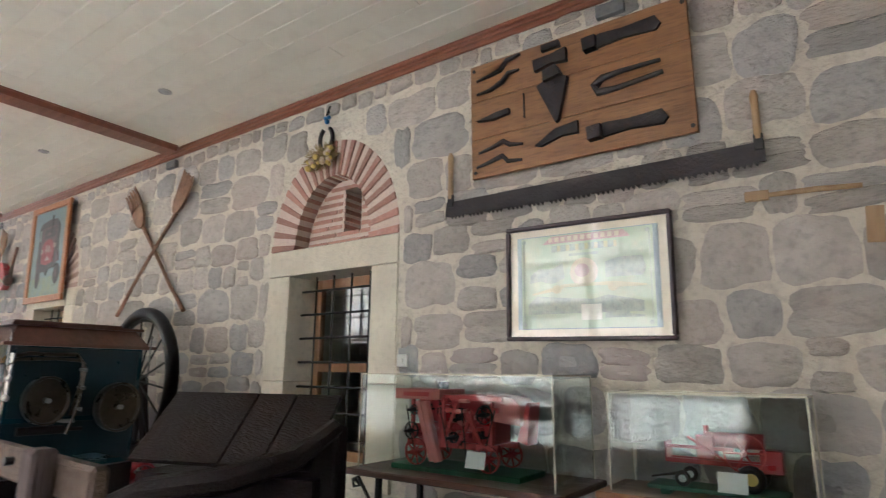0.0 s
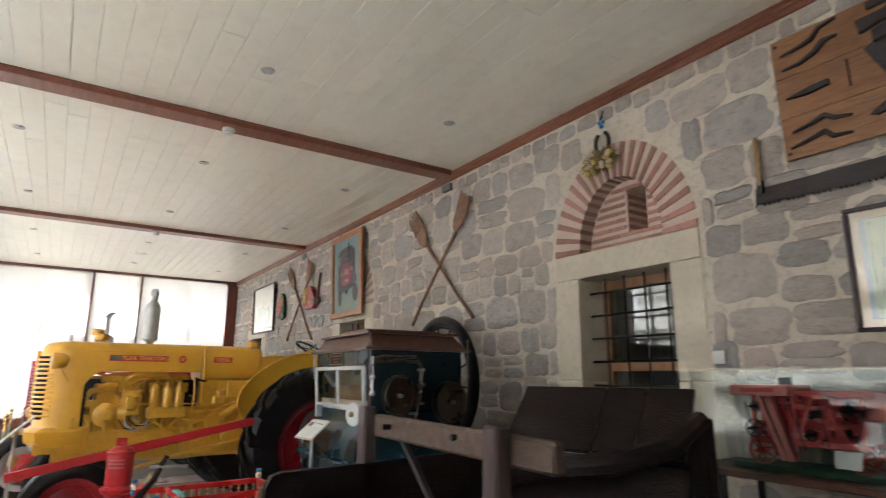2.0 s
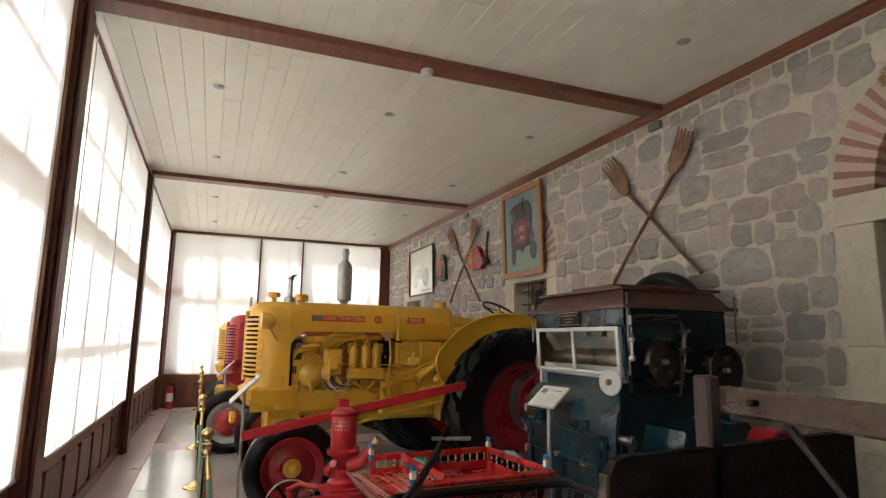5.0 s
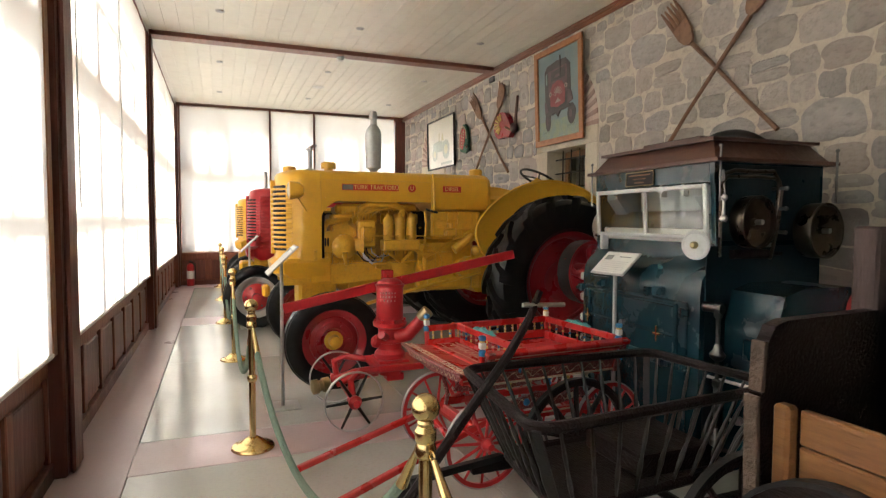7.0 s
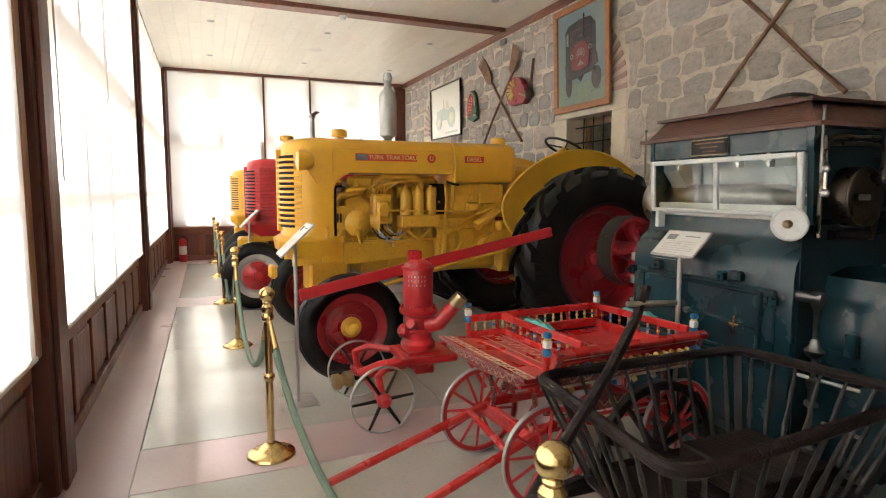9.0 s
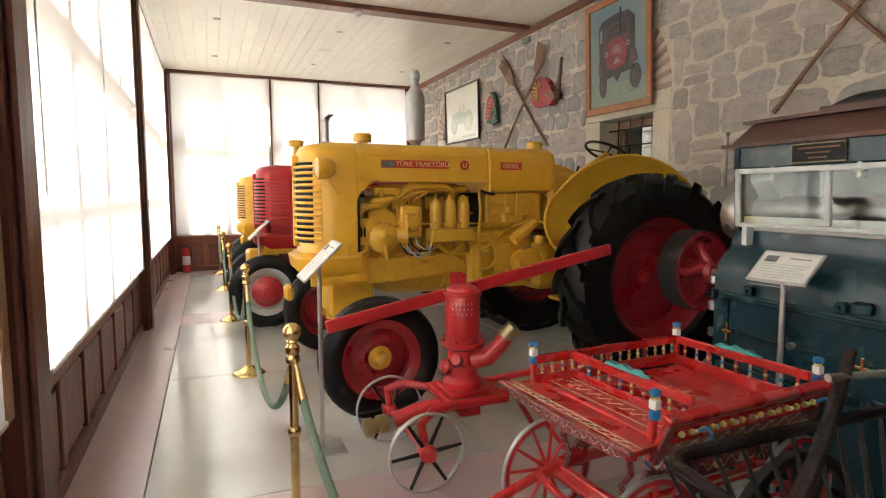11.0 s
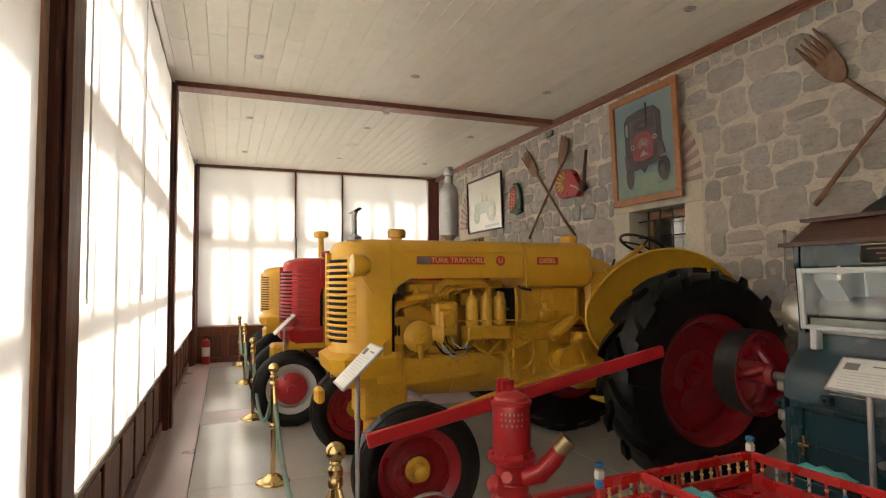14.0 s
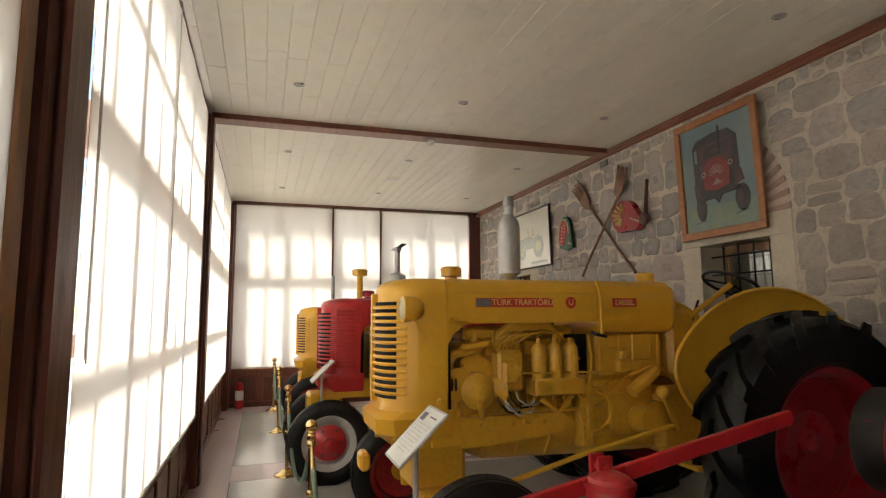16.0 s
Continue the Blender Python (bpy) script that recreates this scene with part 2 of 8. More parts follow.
# ---- mesh tools ----
class Mesh:
    """Gathers vertices and faces of one part."""

    def __init__(self):
        self.v, self.f = [], []

    def add(self, vs, fs):
        n = len(self.v)
        self.v += [tuple(p) for p in vs]
        self.f += [tuple(i + n for i in q) for q in fs]
        return self

    def box(self, x0, x1, y0, y1, z0, z1, b=0.0, m=None):
        c = Vector(((x0 + x1) / 2, (y0 + y1) / 2, (z0 + z1) / 2))
        h = Vector((abs(x1 - x0) / 2, abs(y1 - y0) / 2, abs(z1 - z0) / 2))
        if b <= 0:
            vs = [c + Vector((sx * h.x, sy * h.y, sz * h.z)) for sx in (-1, 1) for sy in (-1, 1) for sz in (-1, 1)]
            fs = [(0, 1, 3, 2), (4, 6, 7, 5), (0, 4, 5, 1), (2, 3, 7, 6), (0, 2, 6, 4), (1, 5, 7, 3)]
        else:
            b = min(b, 0.45 * min(h) * 2)
            vs, ix = [], {}
            for sx in (-1, 1):
                for sy in (-1, 1):
                    for sz in (-1, 1):
                        for a in range(3):
                            p = [sx * h.x, sy * h.y, sz * h.z]
                            for k, s in enumerate((sx, sy, sz)):
                                if k != a:
                                    p[k] -= s * b
                            ix[(sx, sy, sz, a)] = len(vs)
                            vs.append(c + Vector(p))
            fs = []
            for a in range(3):
                o = [k for k in range(3) if k != a]
                for s in (-1, 1):
                    q = []
                    for u, w in ((-1, -1), (1, -1), (1, 1), (-1, 1)):
                        k = [0, 0, 0]
                        k[a], k[o[0]], k[o[1]] = s, u, w
                        q.append(ix[(*k, a)])
                    fs.append(tuple(q))
            for a in range(3):
                o = [k for k in range(3) if k != a]
                for u in (-1, 1):
                    for w in (-1, 1):
                        q = []
                        for s, e in ((-1, o[0]), (1, o[0]), (1, o[1]), (-1, o[1])):
                            k = [0, 0, 0]
                            k[a], k[o[0]], k[o[1]] = s, u, w
                            q.append(ix[(*k, e)])
                        fs.append(tuple(q))
            for sx in (-1, 1):
                for sy in (-1, 1):
                    for sz in (-1, 1):
                        fs.append(tuple(ix[(sx, sy, sz, a)] for a in range(3)))
        if m is not None:
            vs = [m @ p for p in vs]
        return self.add(vs, fs)

    def beam(self, p, q, w, h, b=0.0, up=(0, 0, 1)):
        """A bar of section w x h from p to q."""
        p, q = Vector(p), Vector(q)
        d = q - p
        x = d.normalized()
        y = Vector(up).cross(x)
        if y.length < 1e-4:
            y = Vector((0, 1, 0)).cross(x)
        y.normalize()
        z = x.cross(y)
        m = Matrix((x, y, z)).transposed().to_4x4()
        m.translation = p
        return self.box(0, d.length, -w / 2, w / 2, -h / 2, h / 2, b, m)

    def rings(self, rings, closed=True, caps=True):
        n = len(rings[0])
        vs = [p for r in rings for p in r]
        fs = []
        for i in range(len(rings) - 1):
            for k in range(n if closed else n - 1):
                k2 = (k + 1) % n
                fs.append((i * n + k, i * n + k2, (i + 1) * n + k2, (i + 1) * n + k))
        if caps:
            fs.append(tuple(range(n - 1, -1, -1)))
            fs.append(tuple(range((len(rings) - 1) * n, len(rings) * n)))
        return self.add(vs, fs)

    def lathe(self, profile, o=(0, 0, 0), axis=(0, 0, 1), n=20, caps=True):
        """profile: (radius, height) along the axis from o."""
        o, a = Vector(o), Vector(axis).normalized()
        u = a.orthogonal().normalized()
        w = a.cross(u)
        rs = []
        for r, h in profile:
            rs.append([o + a * h + (u * math.cos(t) + w * math.sin(t)) * max(r, 1e-4) for t in (2 * math.pi * k / n for k in range(n))])
        return self.rings(rs, True, caps)

    def cyl(self, p, q, r, r2=None, n=12):
        p, q = Vector(p), Vector(q)
        return self.lathe([(r, 0), (r if r2 is None else r2, (q - p).length)], p, q - p, n)

    def tube(self, pts, r, n=8, closed=False):
        pts = [Vector(p) for p in pts]
        rs = []
        u = None
        for i, p in enumerate(pts):
            a, b = pts[i - 1] if i or closed else p, pts[(i + 1) % len(pts)] if i + 1 < len(pts) or closed else p
            t = (b - a).normalized()
            if u is None:
                u = t.orthogonal().normalized()
            u = (u - t * u.dot(t)).normalized()
            w = t.cross(u)
            ri = r[i] if isinstance(r, (list, tuple)) else r
            rs.append([p + (u * math.cos(2 * math.pi * k / n) + w * math.sin(2 * math.pi * k / n)) * ri for k in range(n)])
        if closed:
            rs.append(rs[0])
        return self.rings(rs, True, not closed)

    def ring(self, o, axis, big, small, n=32, m=10, flat=1.0):
        """A torus round the axis; flat: its section's width along the axis over its height."""
        o, a = Vector(o), Vector(axis).normalized()
        u = a.orthogonal().normalized()
        w = a.cross(u)
        rs = []
        for k in range(n + 1):
            t = 2 * math.pi * k / n
            d = u * math.cos(t) + w * math.sin(t)
            rs.append([o + d * (big + small * math.cos(2 * math.pi * j / m)) + a * small * flat * math.sin(2 * math.pi * j / m) for j in range(m)])
        return self.rings(rs, True, False)

    def prism(self, poly, p, q, m=None):
        """A polygon in the plane of two axes, drawn out: poly as (u, v); p(u, v) and q(u, v) give its two faces."""
        rs = [[Vector(p(u, v)) for u, v in poly], [Vector(q(u, v)) for u, v in poly]]
        if m is not None:
            rs = [[m @ x for x in r] for r in rs]
        return self.rings(rs)

    def plate(self, poly, axis, a, b):
        """A polygon drawn out along an axis from a to b: poly as (y, z), (x, z) or (x, y)."""
        if axis == "x":
            return self.prism(poly, lambda u, v: (a, u, v), lambda u, v: (b, u, v))
        if axis == "y":
            return self.prism(poly, lambda u, v: (u, a, v), lambda u, v: (u, b, v))
        return self.prism(poly, lambda u, v: (u, v, a), lambda u, v: (u, v, b))

    def ball(self, o, r, n=12, sz=1.0):
        return self.lathe([(r * math.sin(math.pi * k / 8), -r * sz * math.cos(math.pi * k / 8)) for k in range(9)], o, (0, 0, 1), n)

    def data(self, name, mat, smooth=35):
        me = bpy.data.meshes.new(name)
        me.from_pydata(self.v, [], self.f)
        bm = bmesh.new()
        bm.from_mesh(me)
        bmesh.ops.recalc_face_normals(bm, faces=bm.faces)
        bm.to_mesh(me)
        bm.free()
        if smooth:
            me.polygons.foreach_set("use_smooth", [True] * len(me.polygons))
            me.set_sharp_from_angle(angle=radians(smooth))
        if mat:
            me.materials.append(mat)
        return me


def part(name, mesh, mat, parent=None, label="", smooth=35):
    ob = new(name, mesh.data(name, mat, smooth) if isinstance(mesh, Mesh) else mesh)
    if parent is not None:
        ob.parent = parent
    if label:
        tagged(ob, label)
    return ob


def thing(name, label, category, m=None, group="", kind=""):
    ob = new(name)
    ob.empty_display_size = 0.1
    if m is not None:
        ob.matrix_world = m
    return tagged(ob, label, category, group, kind)


def solid(name, mesh, mat, label, category, m=None, group="", kind="", smooth=35):
    ob = part(name, mesh, mat, None, "", smooth)
    if m is not None:
        ob.matrix_world = m
    return tagged(ob, label, category, group, kind)


def writing(name, body, size, mat, parent, m, align="CENTER", depth=0.0015):
    cu = bpy.data.curves.new(name, "FONT")
    cu.body, cu.size, cu.align_x, cu.align_y, cu.extrude = body, size, align, "CENTER", depth
    tmp = new(name + "_curve", cu)
    me = bpy.data.meshes.new_from_object(tmp)
    bpy.data.objects.remove(tmp)
    bpy.data.curves.remove(cu)
    me.materials.clear()
    me.materials.append(mat)
    ob = new(name, me)
    ob.parent = parent
    ob.matrix_local = m
    return ob


def arc(cx, cz, rx, rz, a0, a1, n):
    return [(cx + rx * math.cos(radians(a0 + (a1 - a0) * k / n)), cz + rz * math.sin(radians(a0 + (a1 - a0) * k / n))) for k in range(n + 1)]


# ---- the room ----
X0, X1, YW, YN, TOP = -16.18, 4.1, -2.35, 3.15, 4.11
BEAMS = (-0.92, -5.94, -10.96)
WINDOWS = (-3.44, -8.74, -14.04)

floor = solid("floor", Mesh().box(X0 - 0.6, X1 + 0.6, YW - 0.4, YN + 0.6, -0.2, -0.012), JOINT, "dark joints under the polished floor slabs", "floor", kind="structure")

# ceiling of long painted boards
cm = Mesh()
rng = random.Random(4)
y = -2.52
while y < YN:
    x = X0 - 0.2
    while x < X1:
        x2 = min(X1 + 0.1, x + rng.uniform(2.4, 4.2))
        cm.box(x + 0.0008, x2 - 0.0008, y + 0.0015, y + 0.1815, TOP, TOP + 0.02, 0.003)
        x = x2
    y += 0.183
cm.box(X0 - 0.5, X1 + 0.5, YW - 0.6, YN + 0.6, TOP + 0.008, TOP + 0.12)
solid("ceiling", cm, CEILING, "cream painted tongue and groove board ceiling", "ceiling", kind="structure", smooth=0)

for i, bx in enumerate(BEAMS):
    solid("ceiling_beam", Mesh().box(bx - 0.115, bx + 0.115, -2.2, YN - 0.08, TOP - 0.062, TOP + 0.004, 0.006).box(bx - 0.125, bx + 0.125, -2.2, YN - 0.08, TOP - 0.012, TOP + 0.003, 0.003),
          BEAM, "reddish brown stained beam across the board ceiling", "beam", group="ceiling beams", kind="structure")


def cornice(name, p, q, side, low=0.0):
    """A stepped wooden moulding under the ceiling; side: the way into the room."""
    me = Mesh()
    p, q, s = Vector(p), Vector(q), Vector(side)
    for d, z0, z1 in ((0.03, 4.02, 4.062), (0.048, 4.057, 4.088), (0.068, 4.083, TOP + 0.002)):
        if z1 <= low:
            continue
        z0 = max(z0, low)
        a, b = p, q + s * d
        me.box(min(a.x, b.x), max(a.x, b.x), min(a.y, b.y), max(a.y, b.y), z0, z1, 0.008)
    return solid(name, me, BEAM, "reddish brown wooden moulding under the ceiling", "moulding", kind="structure")


cornice("trim_north", (X0, YN, 0), (X1, YN, 0), (0, -1, 0))
cornice("trim_south", (X0, -2.3, 0), (X1, -2.3, 0), (0, 1, 0))
cornice("trim_west", (X0 - 0.02, -2.2, 0), (X0 - 0.02, YN, 0), (1, 0, 0), 4.062)
solid("wall_east", Mesh().box(X1, X1 + 0.3, YW - 0.4, YN + 0.6, -0.1, TOP + 0.1), PLASTER, "plain plastered end wall", "wall", kind="structure")


# ---- stone wall with three arched windows ----
def ellipse_edge(cx, rx, rz, n=28):
    return arc(cx, 2.73, rx, rz, 0, 180, n)


wm = Mesh()
HALF = 0.735
edges = [X0 - 0.4]
for c in sorted(WINDOWS):
    edges += [c - HALF, c + HALF]
edges += [X1 + 0.2]
for a, b in zip(edges[::2], edges[1::2]):
    wm.box(a, b, YN, YN + 0.6, -0.1, TOP + 0.1)
for c in WINDOWS:
    wm.box(c - HALF, c + HALF, YN, YN + 0.6, -0.1, 0.95)
    wm.box(c - HALF, c + HALF, YN, YN + 0.6, 3.66, TOP + 0.1)
    out = ellipse_edge(c, HALF, 0.905)
    for k in range(len(out) - 1):
        (xa, za), (xb, zb) = out[k], out[k + 1]
        wm.plate([(xa, za), (xa, 3.66), (xb, 3.66), (xb, zb)], "y", YN, YN + 0.6)
wall_north = solid("wall_north", wm, MORTAR, "old rubble stone wall with wide pale mortar joints", "wall", kind="structure", smooth=0)

# the room behind the stone windows, dark
vm = Mesh()
vm.box(X0 - 0.5, X1 + 0.5, 6.4, 6.6, -0.2, TOP + 0.2)
vm.box(X0 - 0.5, X1 + 0.5, YN + 0.6, 6.4, TOP, TOP + 0.2)
vm.box(X0 - 0.5, X1 + 0.5, YN + 0.6, 6.4, -0.2, 0)
vm.box(X0 - 0.7, X0 - 0.5, YN + 0.5, 6.6, -0.2, TOP + 0.2)
vm.box(X1 + 0.5, X1 + 0.7, YN + 0.5, 6.6, -0.2, TOP + 0.2)
solid("wall_behind", vm, PLASTER, "plain walls of the unlit room behind", "wall", kind="structure", smooth=0)


def stone_window(index, c):
    win = thing(f"window_{index}", "arched brick window with pale stone surround and iron bars", "window", pose(c, YN, 0), "arched windows in the stone wall", "structure")
    j = 0.47
    part("lintel", Mesh().box(-0.735, 0.735, -0.012, 0.5, 2.505, 2.73, 0.006), DRESSED, win, "pale dressed stone lintel")
    for s in (-1, 1):
        for z0, z1 in ((0.95, 1.62), (1.623, 2.502)):
            part("jamb_stone", Mesh().box(s * j, s * 0.735, -0.010, 0.5, z0, z1, 0.006), DRESSED, win)
    part("sill", Mesh().box(-0.72, 0.72, -0.03, 0.5, 0.88, 1.0, 0.008), DRESSED, win, "pale stone sill")
    # wooden casement behind the bars
    fy = 0.30
    fm = Mesh()
    for x0, x1, z0, z1 in ((-0.47, -0.40, 1.0, 2.505), (0.40, 0.47, 1.0, 2.505), (-0.40, 0.40, 1.0, 1.08), (-0.40, 0.40, 2.42, 2.505), (-0.40, 0.40, 1.70, 1.78)):
        fm.box(x0, x1, fy, fy + 0.07, z0, z1, 0.006)
    part("casement_frame", fm, LIGHT_FRAME, win, "varnished wooden window frame")
    for z0, z1 in ((1.08, 1.70), (1.78, 2.42)):
        p = part("pane", Mesh().box(-0.40, 0.40, fy + 0.03, fy + 0.036, z0, z1), WINDOW_GLASS, win, "dark reflecting window pane")
        p.visible_shadow = False
    for k in range(4):
        x = -0.31 + 0.207 * k
        part("upright_bar", Mesh().cyl((x, 0.16, 1.0), (x, 0.16, 2.51), 0.009, n=8), IRON, win)
    for k in range(7):
        z = 1.18 + 0.2 * k
        part("cross_bar", Mesh().cyl((-0.49, 0.145, z), (0.49, 0.145, z), 0.010, n=8), IRON, win)
    # brick arch
    n = 20
    mm = Mesh()
    ro, ri = (0.735, 0.905), (0.44, 0.60)
    out, inn = arc(0, 2.73, *ro, 0, 180, 40), arc(0, 2.73, *ri, 0, 180, 40)
    for k in range(40):
        mm.plate([out[k], out[k + 1], inn[k + 1], inn[k]], "y", 0.0, 0.5)
    part("arch_mortar", mm, PINK_MORTAR, win, "pale pink mortar", smooth=0)
    for k in range(2 * n + 1):
        if k % 2:
            continue
        a0, a1 = 180 * (k + 0.08) / (2 * n + 1), 180 * (k + 0.92) / (2 * n + 1)
        p = arc(0, 2.73, ro[0] - 0.004 * rng.random(), ro[1] - 0.01 * rng.random(), a0, a1, 1)
        q = arc(0, 2.73, ri[0] - 0.006, ri[1] - 0.006, a0, a1, 1)
        part("brick", Mesh().plate([p[0], p[1], q[1], q[0]], "y", -0.010 - 0.006 * rng.random(), 0.3), BRICK if index == 1 else PALE_BRICK, win, smooth=0)
    # recessed tympanum with a slot
    depth = 0.15
    tm = Mesh()
    for k in range(40):
        (xa, za), (xb, zb) = inn[k], inn[k + 1]
        for lo, hi in ((-0.44, -0.01), (-0.01, 0.19), (0.19, 0.44)):
            l, r = max(min(xa, xb), lo), min(max(xa, xb), hi)
            if r - l < 1e-5:
                continue
            zt = za + (zb - za) * ((l + r) / 2 - xa) / (xb - xa)
            if lo == -0.01:
                tm.box(l, r, depth, 0.5, 2.73, 2.86)
                if zt > 3.24:
                    tm.box(l, r, depth, 0.5, 3.24, zt)
            else:
                tm.box(l, r, depth, 0.5, 2.73, zt)
    tm.box(-0.02, 0.2, 0.42, 0.5, 2.85, 3.25)
    part("tympanum", tm, PINK_MORTAR, win, "recessed pink mortar panel with a narrow slot", smooth=0)
    z = 2.765
    while z < 3.28:
        w = 0.44 * math.sqrt(max(0, 1 - ((z + 0.03 - 2.73) / 0.6) ** 2)) - 0.012
        spans = [(-w, -0.02), (0.20, w)] if 2.84 < z < 3.22 else [(-w, w)]
        for a, b in spans:
            x = a
            while x < b - 0.03:
                x2 = min(b, x + rng.uniform(0.2, 0.42))
                if b - x2 < 0.06:
                    x2 = b
                part("brick", Mesh().box(x, x2 - 0.008, depth - 0.008, depth + 0.1, z, z + 0.034, 0.004), BRICK, win)
                x = x2
        if 2.84 < z < 3.22:
            for xx in (-0.012, 0.182):
                part("brick", Mesh().box(xx, xx + 0.012, depth + 0.005, 0.42, z, z + 0.036, 0.003), BRICK, win)
        z += 0.068
    return win


for i, c in enumerate(WINDOWS):
    stone_window(i + 1, c)


# ---- window front with roller blinds on the south side ----
def panelled_base(name, length, m, label):
    """A low panelled dado of dark wood, along its own x, facing +y."""
    base = thing(name, label, "panelling", m, "panelling under the windows", "structure")
    part("backing", Mesh().box(0, length, -0.14, -0.03, 0, 0.70), FRAME_WOOD, base)
    part("plinth", Mesh().box(0, length, -0.03, 0.015, 0, 0.10, 0.006), DARK_WOOD, base)
    part("top_rail", Mesh().box(0, length, -0.03, 0.0, 0.60, 0.70, 0.006), FRAME_WOOD, base)
    part("window_board", Mesh().box(0, length, -0.12, 0.03, 0.70, 0.735, 0.008), FRAME_WOOD, base)
    n = max(2, round(length / 0.68))
    for k in range(n + 1):
        x = length * k / n
        part("stile", Mesh().box(max(0, x - 0.05), min(length, x + 0.05), -0.03, 0.0, 0.10, 0.60, 0.006), FRAME_WOOD, base)
        if k < n:
            part("panel", Mesh().box(x + 0.075, x + length / n - 0.075, -0.03, -0.012, 0.135, 0.565, 0.012), DARK_WOOD, base)
    return base


def glazing(name, length, rows, cols, m):
    """Wooden glazing bars of a window front, along its own x."""
    g = thing(name, "brown wooden glazing bars behind the blinds", "window", m, "window front", "structure")
    for k, x in enumerate(cols):
        part("mullion", Mesh().box(x - 0.045, x + 0.045, -0.06, 0.0, 0.72, 4.0), FRAME_WOOD, g)
    for z, h in rows:
        part("transom", Mesh().box(0, length, -0.058, -0.002, z - h / 2, z + h / 2), FRAME_WOOD, g)
    for k in range(len(cols) - 1):
        x = (cols[k] + cols[k + 1]) / 2
        part("glazing_bar", Mesh().box(x - 0.018, x + 0.018, -0.045, -0.012, 0.72, 4.0), FRAME_WOOD, g)
    return g


def blind(x0, x1, m, z0=0.745, z1=3.95, chain=True):
    b = thing("roller_blind", "white translucent roller blind pulled down over the window", "blind", m, "roller blinds")
    bm_ = Mesh()
    n = 14
    pts = [(x0 + (x1 - x0) * k / n, 0.004 * math.sin(k * 1.7)) for k in range(n + 1)]
    bm_.rings([[Vector((x, yy, z0 + 0.02)), Vector((x, yy, z1)), Vector((x, yy + 0.0015, z1)), Vector((x, yy + 0.0015, z0 + 0.02))] for x, yy in pts])
    part("fabric", bm_, BLIND, b)
    part("bottom_bar", Mesh().box(x0, x1, -0.008, 0.012, z0, z0 + 0.024, 0.004), PLASTIC, b, "white bottom bar")
    part("roller", Mesh().cyl((x0, -0.03, z1 + 0.01), (x1, -0.03, z1 + 0.01), 0.024, n=12), PLASTIC, b, "white roller tube")
    if chain:
        part("chain", Mesh().tube([(x1 - 0.03, 0.02, z1), (x1 - 0.03, 0.022, 1.6), (x1 - 0.05, 0.022, 1.58), (x1 - 0.05, 0.02, z1)], 0.003, 5), PLASTIC, b, "bead chain")
    return b


ROWS_Z = ((0.78, 0.12), (1.62, 0.10), (2.62, 0.22), (3.35, 0.05), (3.97, 0.12))
posts = [b for b in (1.7, -0.92 + 0.06, -5.88, -10.72, -15.9)]
for k in range(4):
    a, b = posts[k], posts[k + 1]
    s0, s1 = b + 0.33, a - 0.33     # clear stretch between the posts
    L = s1 - s0
    panelled_base(f"baseboard_{k + 1}", a - b - 0.30, pose(b + 0.15, -2.26, 0), "dark brown panelled wood under the windows")
    glazing(f"window_{k + 4}", a - b, ROWS_Z, [0.12, 0.33 + L * 0.25, 0.33 + L * 0.5, 0.33 + L * 0.75, a - b - 0.12], pose(b, -2.36, 0))
    mid = (s0 + s1) / 2
    if k == 2 or k == 1:
        mid = s0 + L * 0.56
    for x0, x1 in ((s0, mid - 0.012), (mid + 0.012, s1)):
        blind(x0, x1, pose(0, -2.20, 0))
    for x0, x1 in ((s0 - 0.17, s0 + 0.015), (s1 - 0.015, s1 + 0.17)):
        solid("window_jamb", Mesh().box(x0, x1, -2.32, -2.215, 0.735, 4.0, 0.008).box(x0 + 0.05, x1 - 0.05, -2.215, -2.20, 0.735, 4.0, 0.006), LIGHT_FRAME,
              "varnished brown wooden window jamb", "window frame", group="window jambs", kind="structure")
    window_light("window_lamp", look(((a + b) / 2, -3.0, 2.4), ((a + b) / 2, 0, 2.4)), L + 0.3, 3.5, WINDOW_WATTS * (L + 0.3) / 4.6)
# Added out of view to cut the window light on east-facing sides.
solid("wall_south_end", Mesh().box(posts[0] + 0.02, X1 + 0.02, -2.40, -2.20, -0.05, 4.0), PLASTER, "unseen plain wall added to block window light from the east", "wall", kind="structure")
for p in posts:
    pm = Mesh().box(p - 0.17, p + 0.17, -2.45, -2.18, 0, 4.0, 0.01).box(p - 0.11, p + 0.11, -2.18, -2.15, 0.0, 3.98, 0.012)
    solid("post", pm, DARK_WOOD, "dark brown moulded wooden post between windows", "post", group="window posts", kind="structure")
solid("wall_south", Mesh().box(X0 - 0.4, X1 + 0.3, -2.6, -2.36, 4.0, TOP + 0.1).box(X0 - 0.4, X1 + 0.3, -2.6, -2.40, -0.1, 0.70), FRAME_WOOD, "wooden wall above and below the windows", "wall", kind="structure")

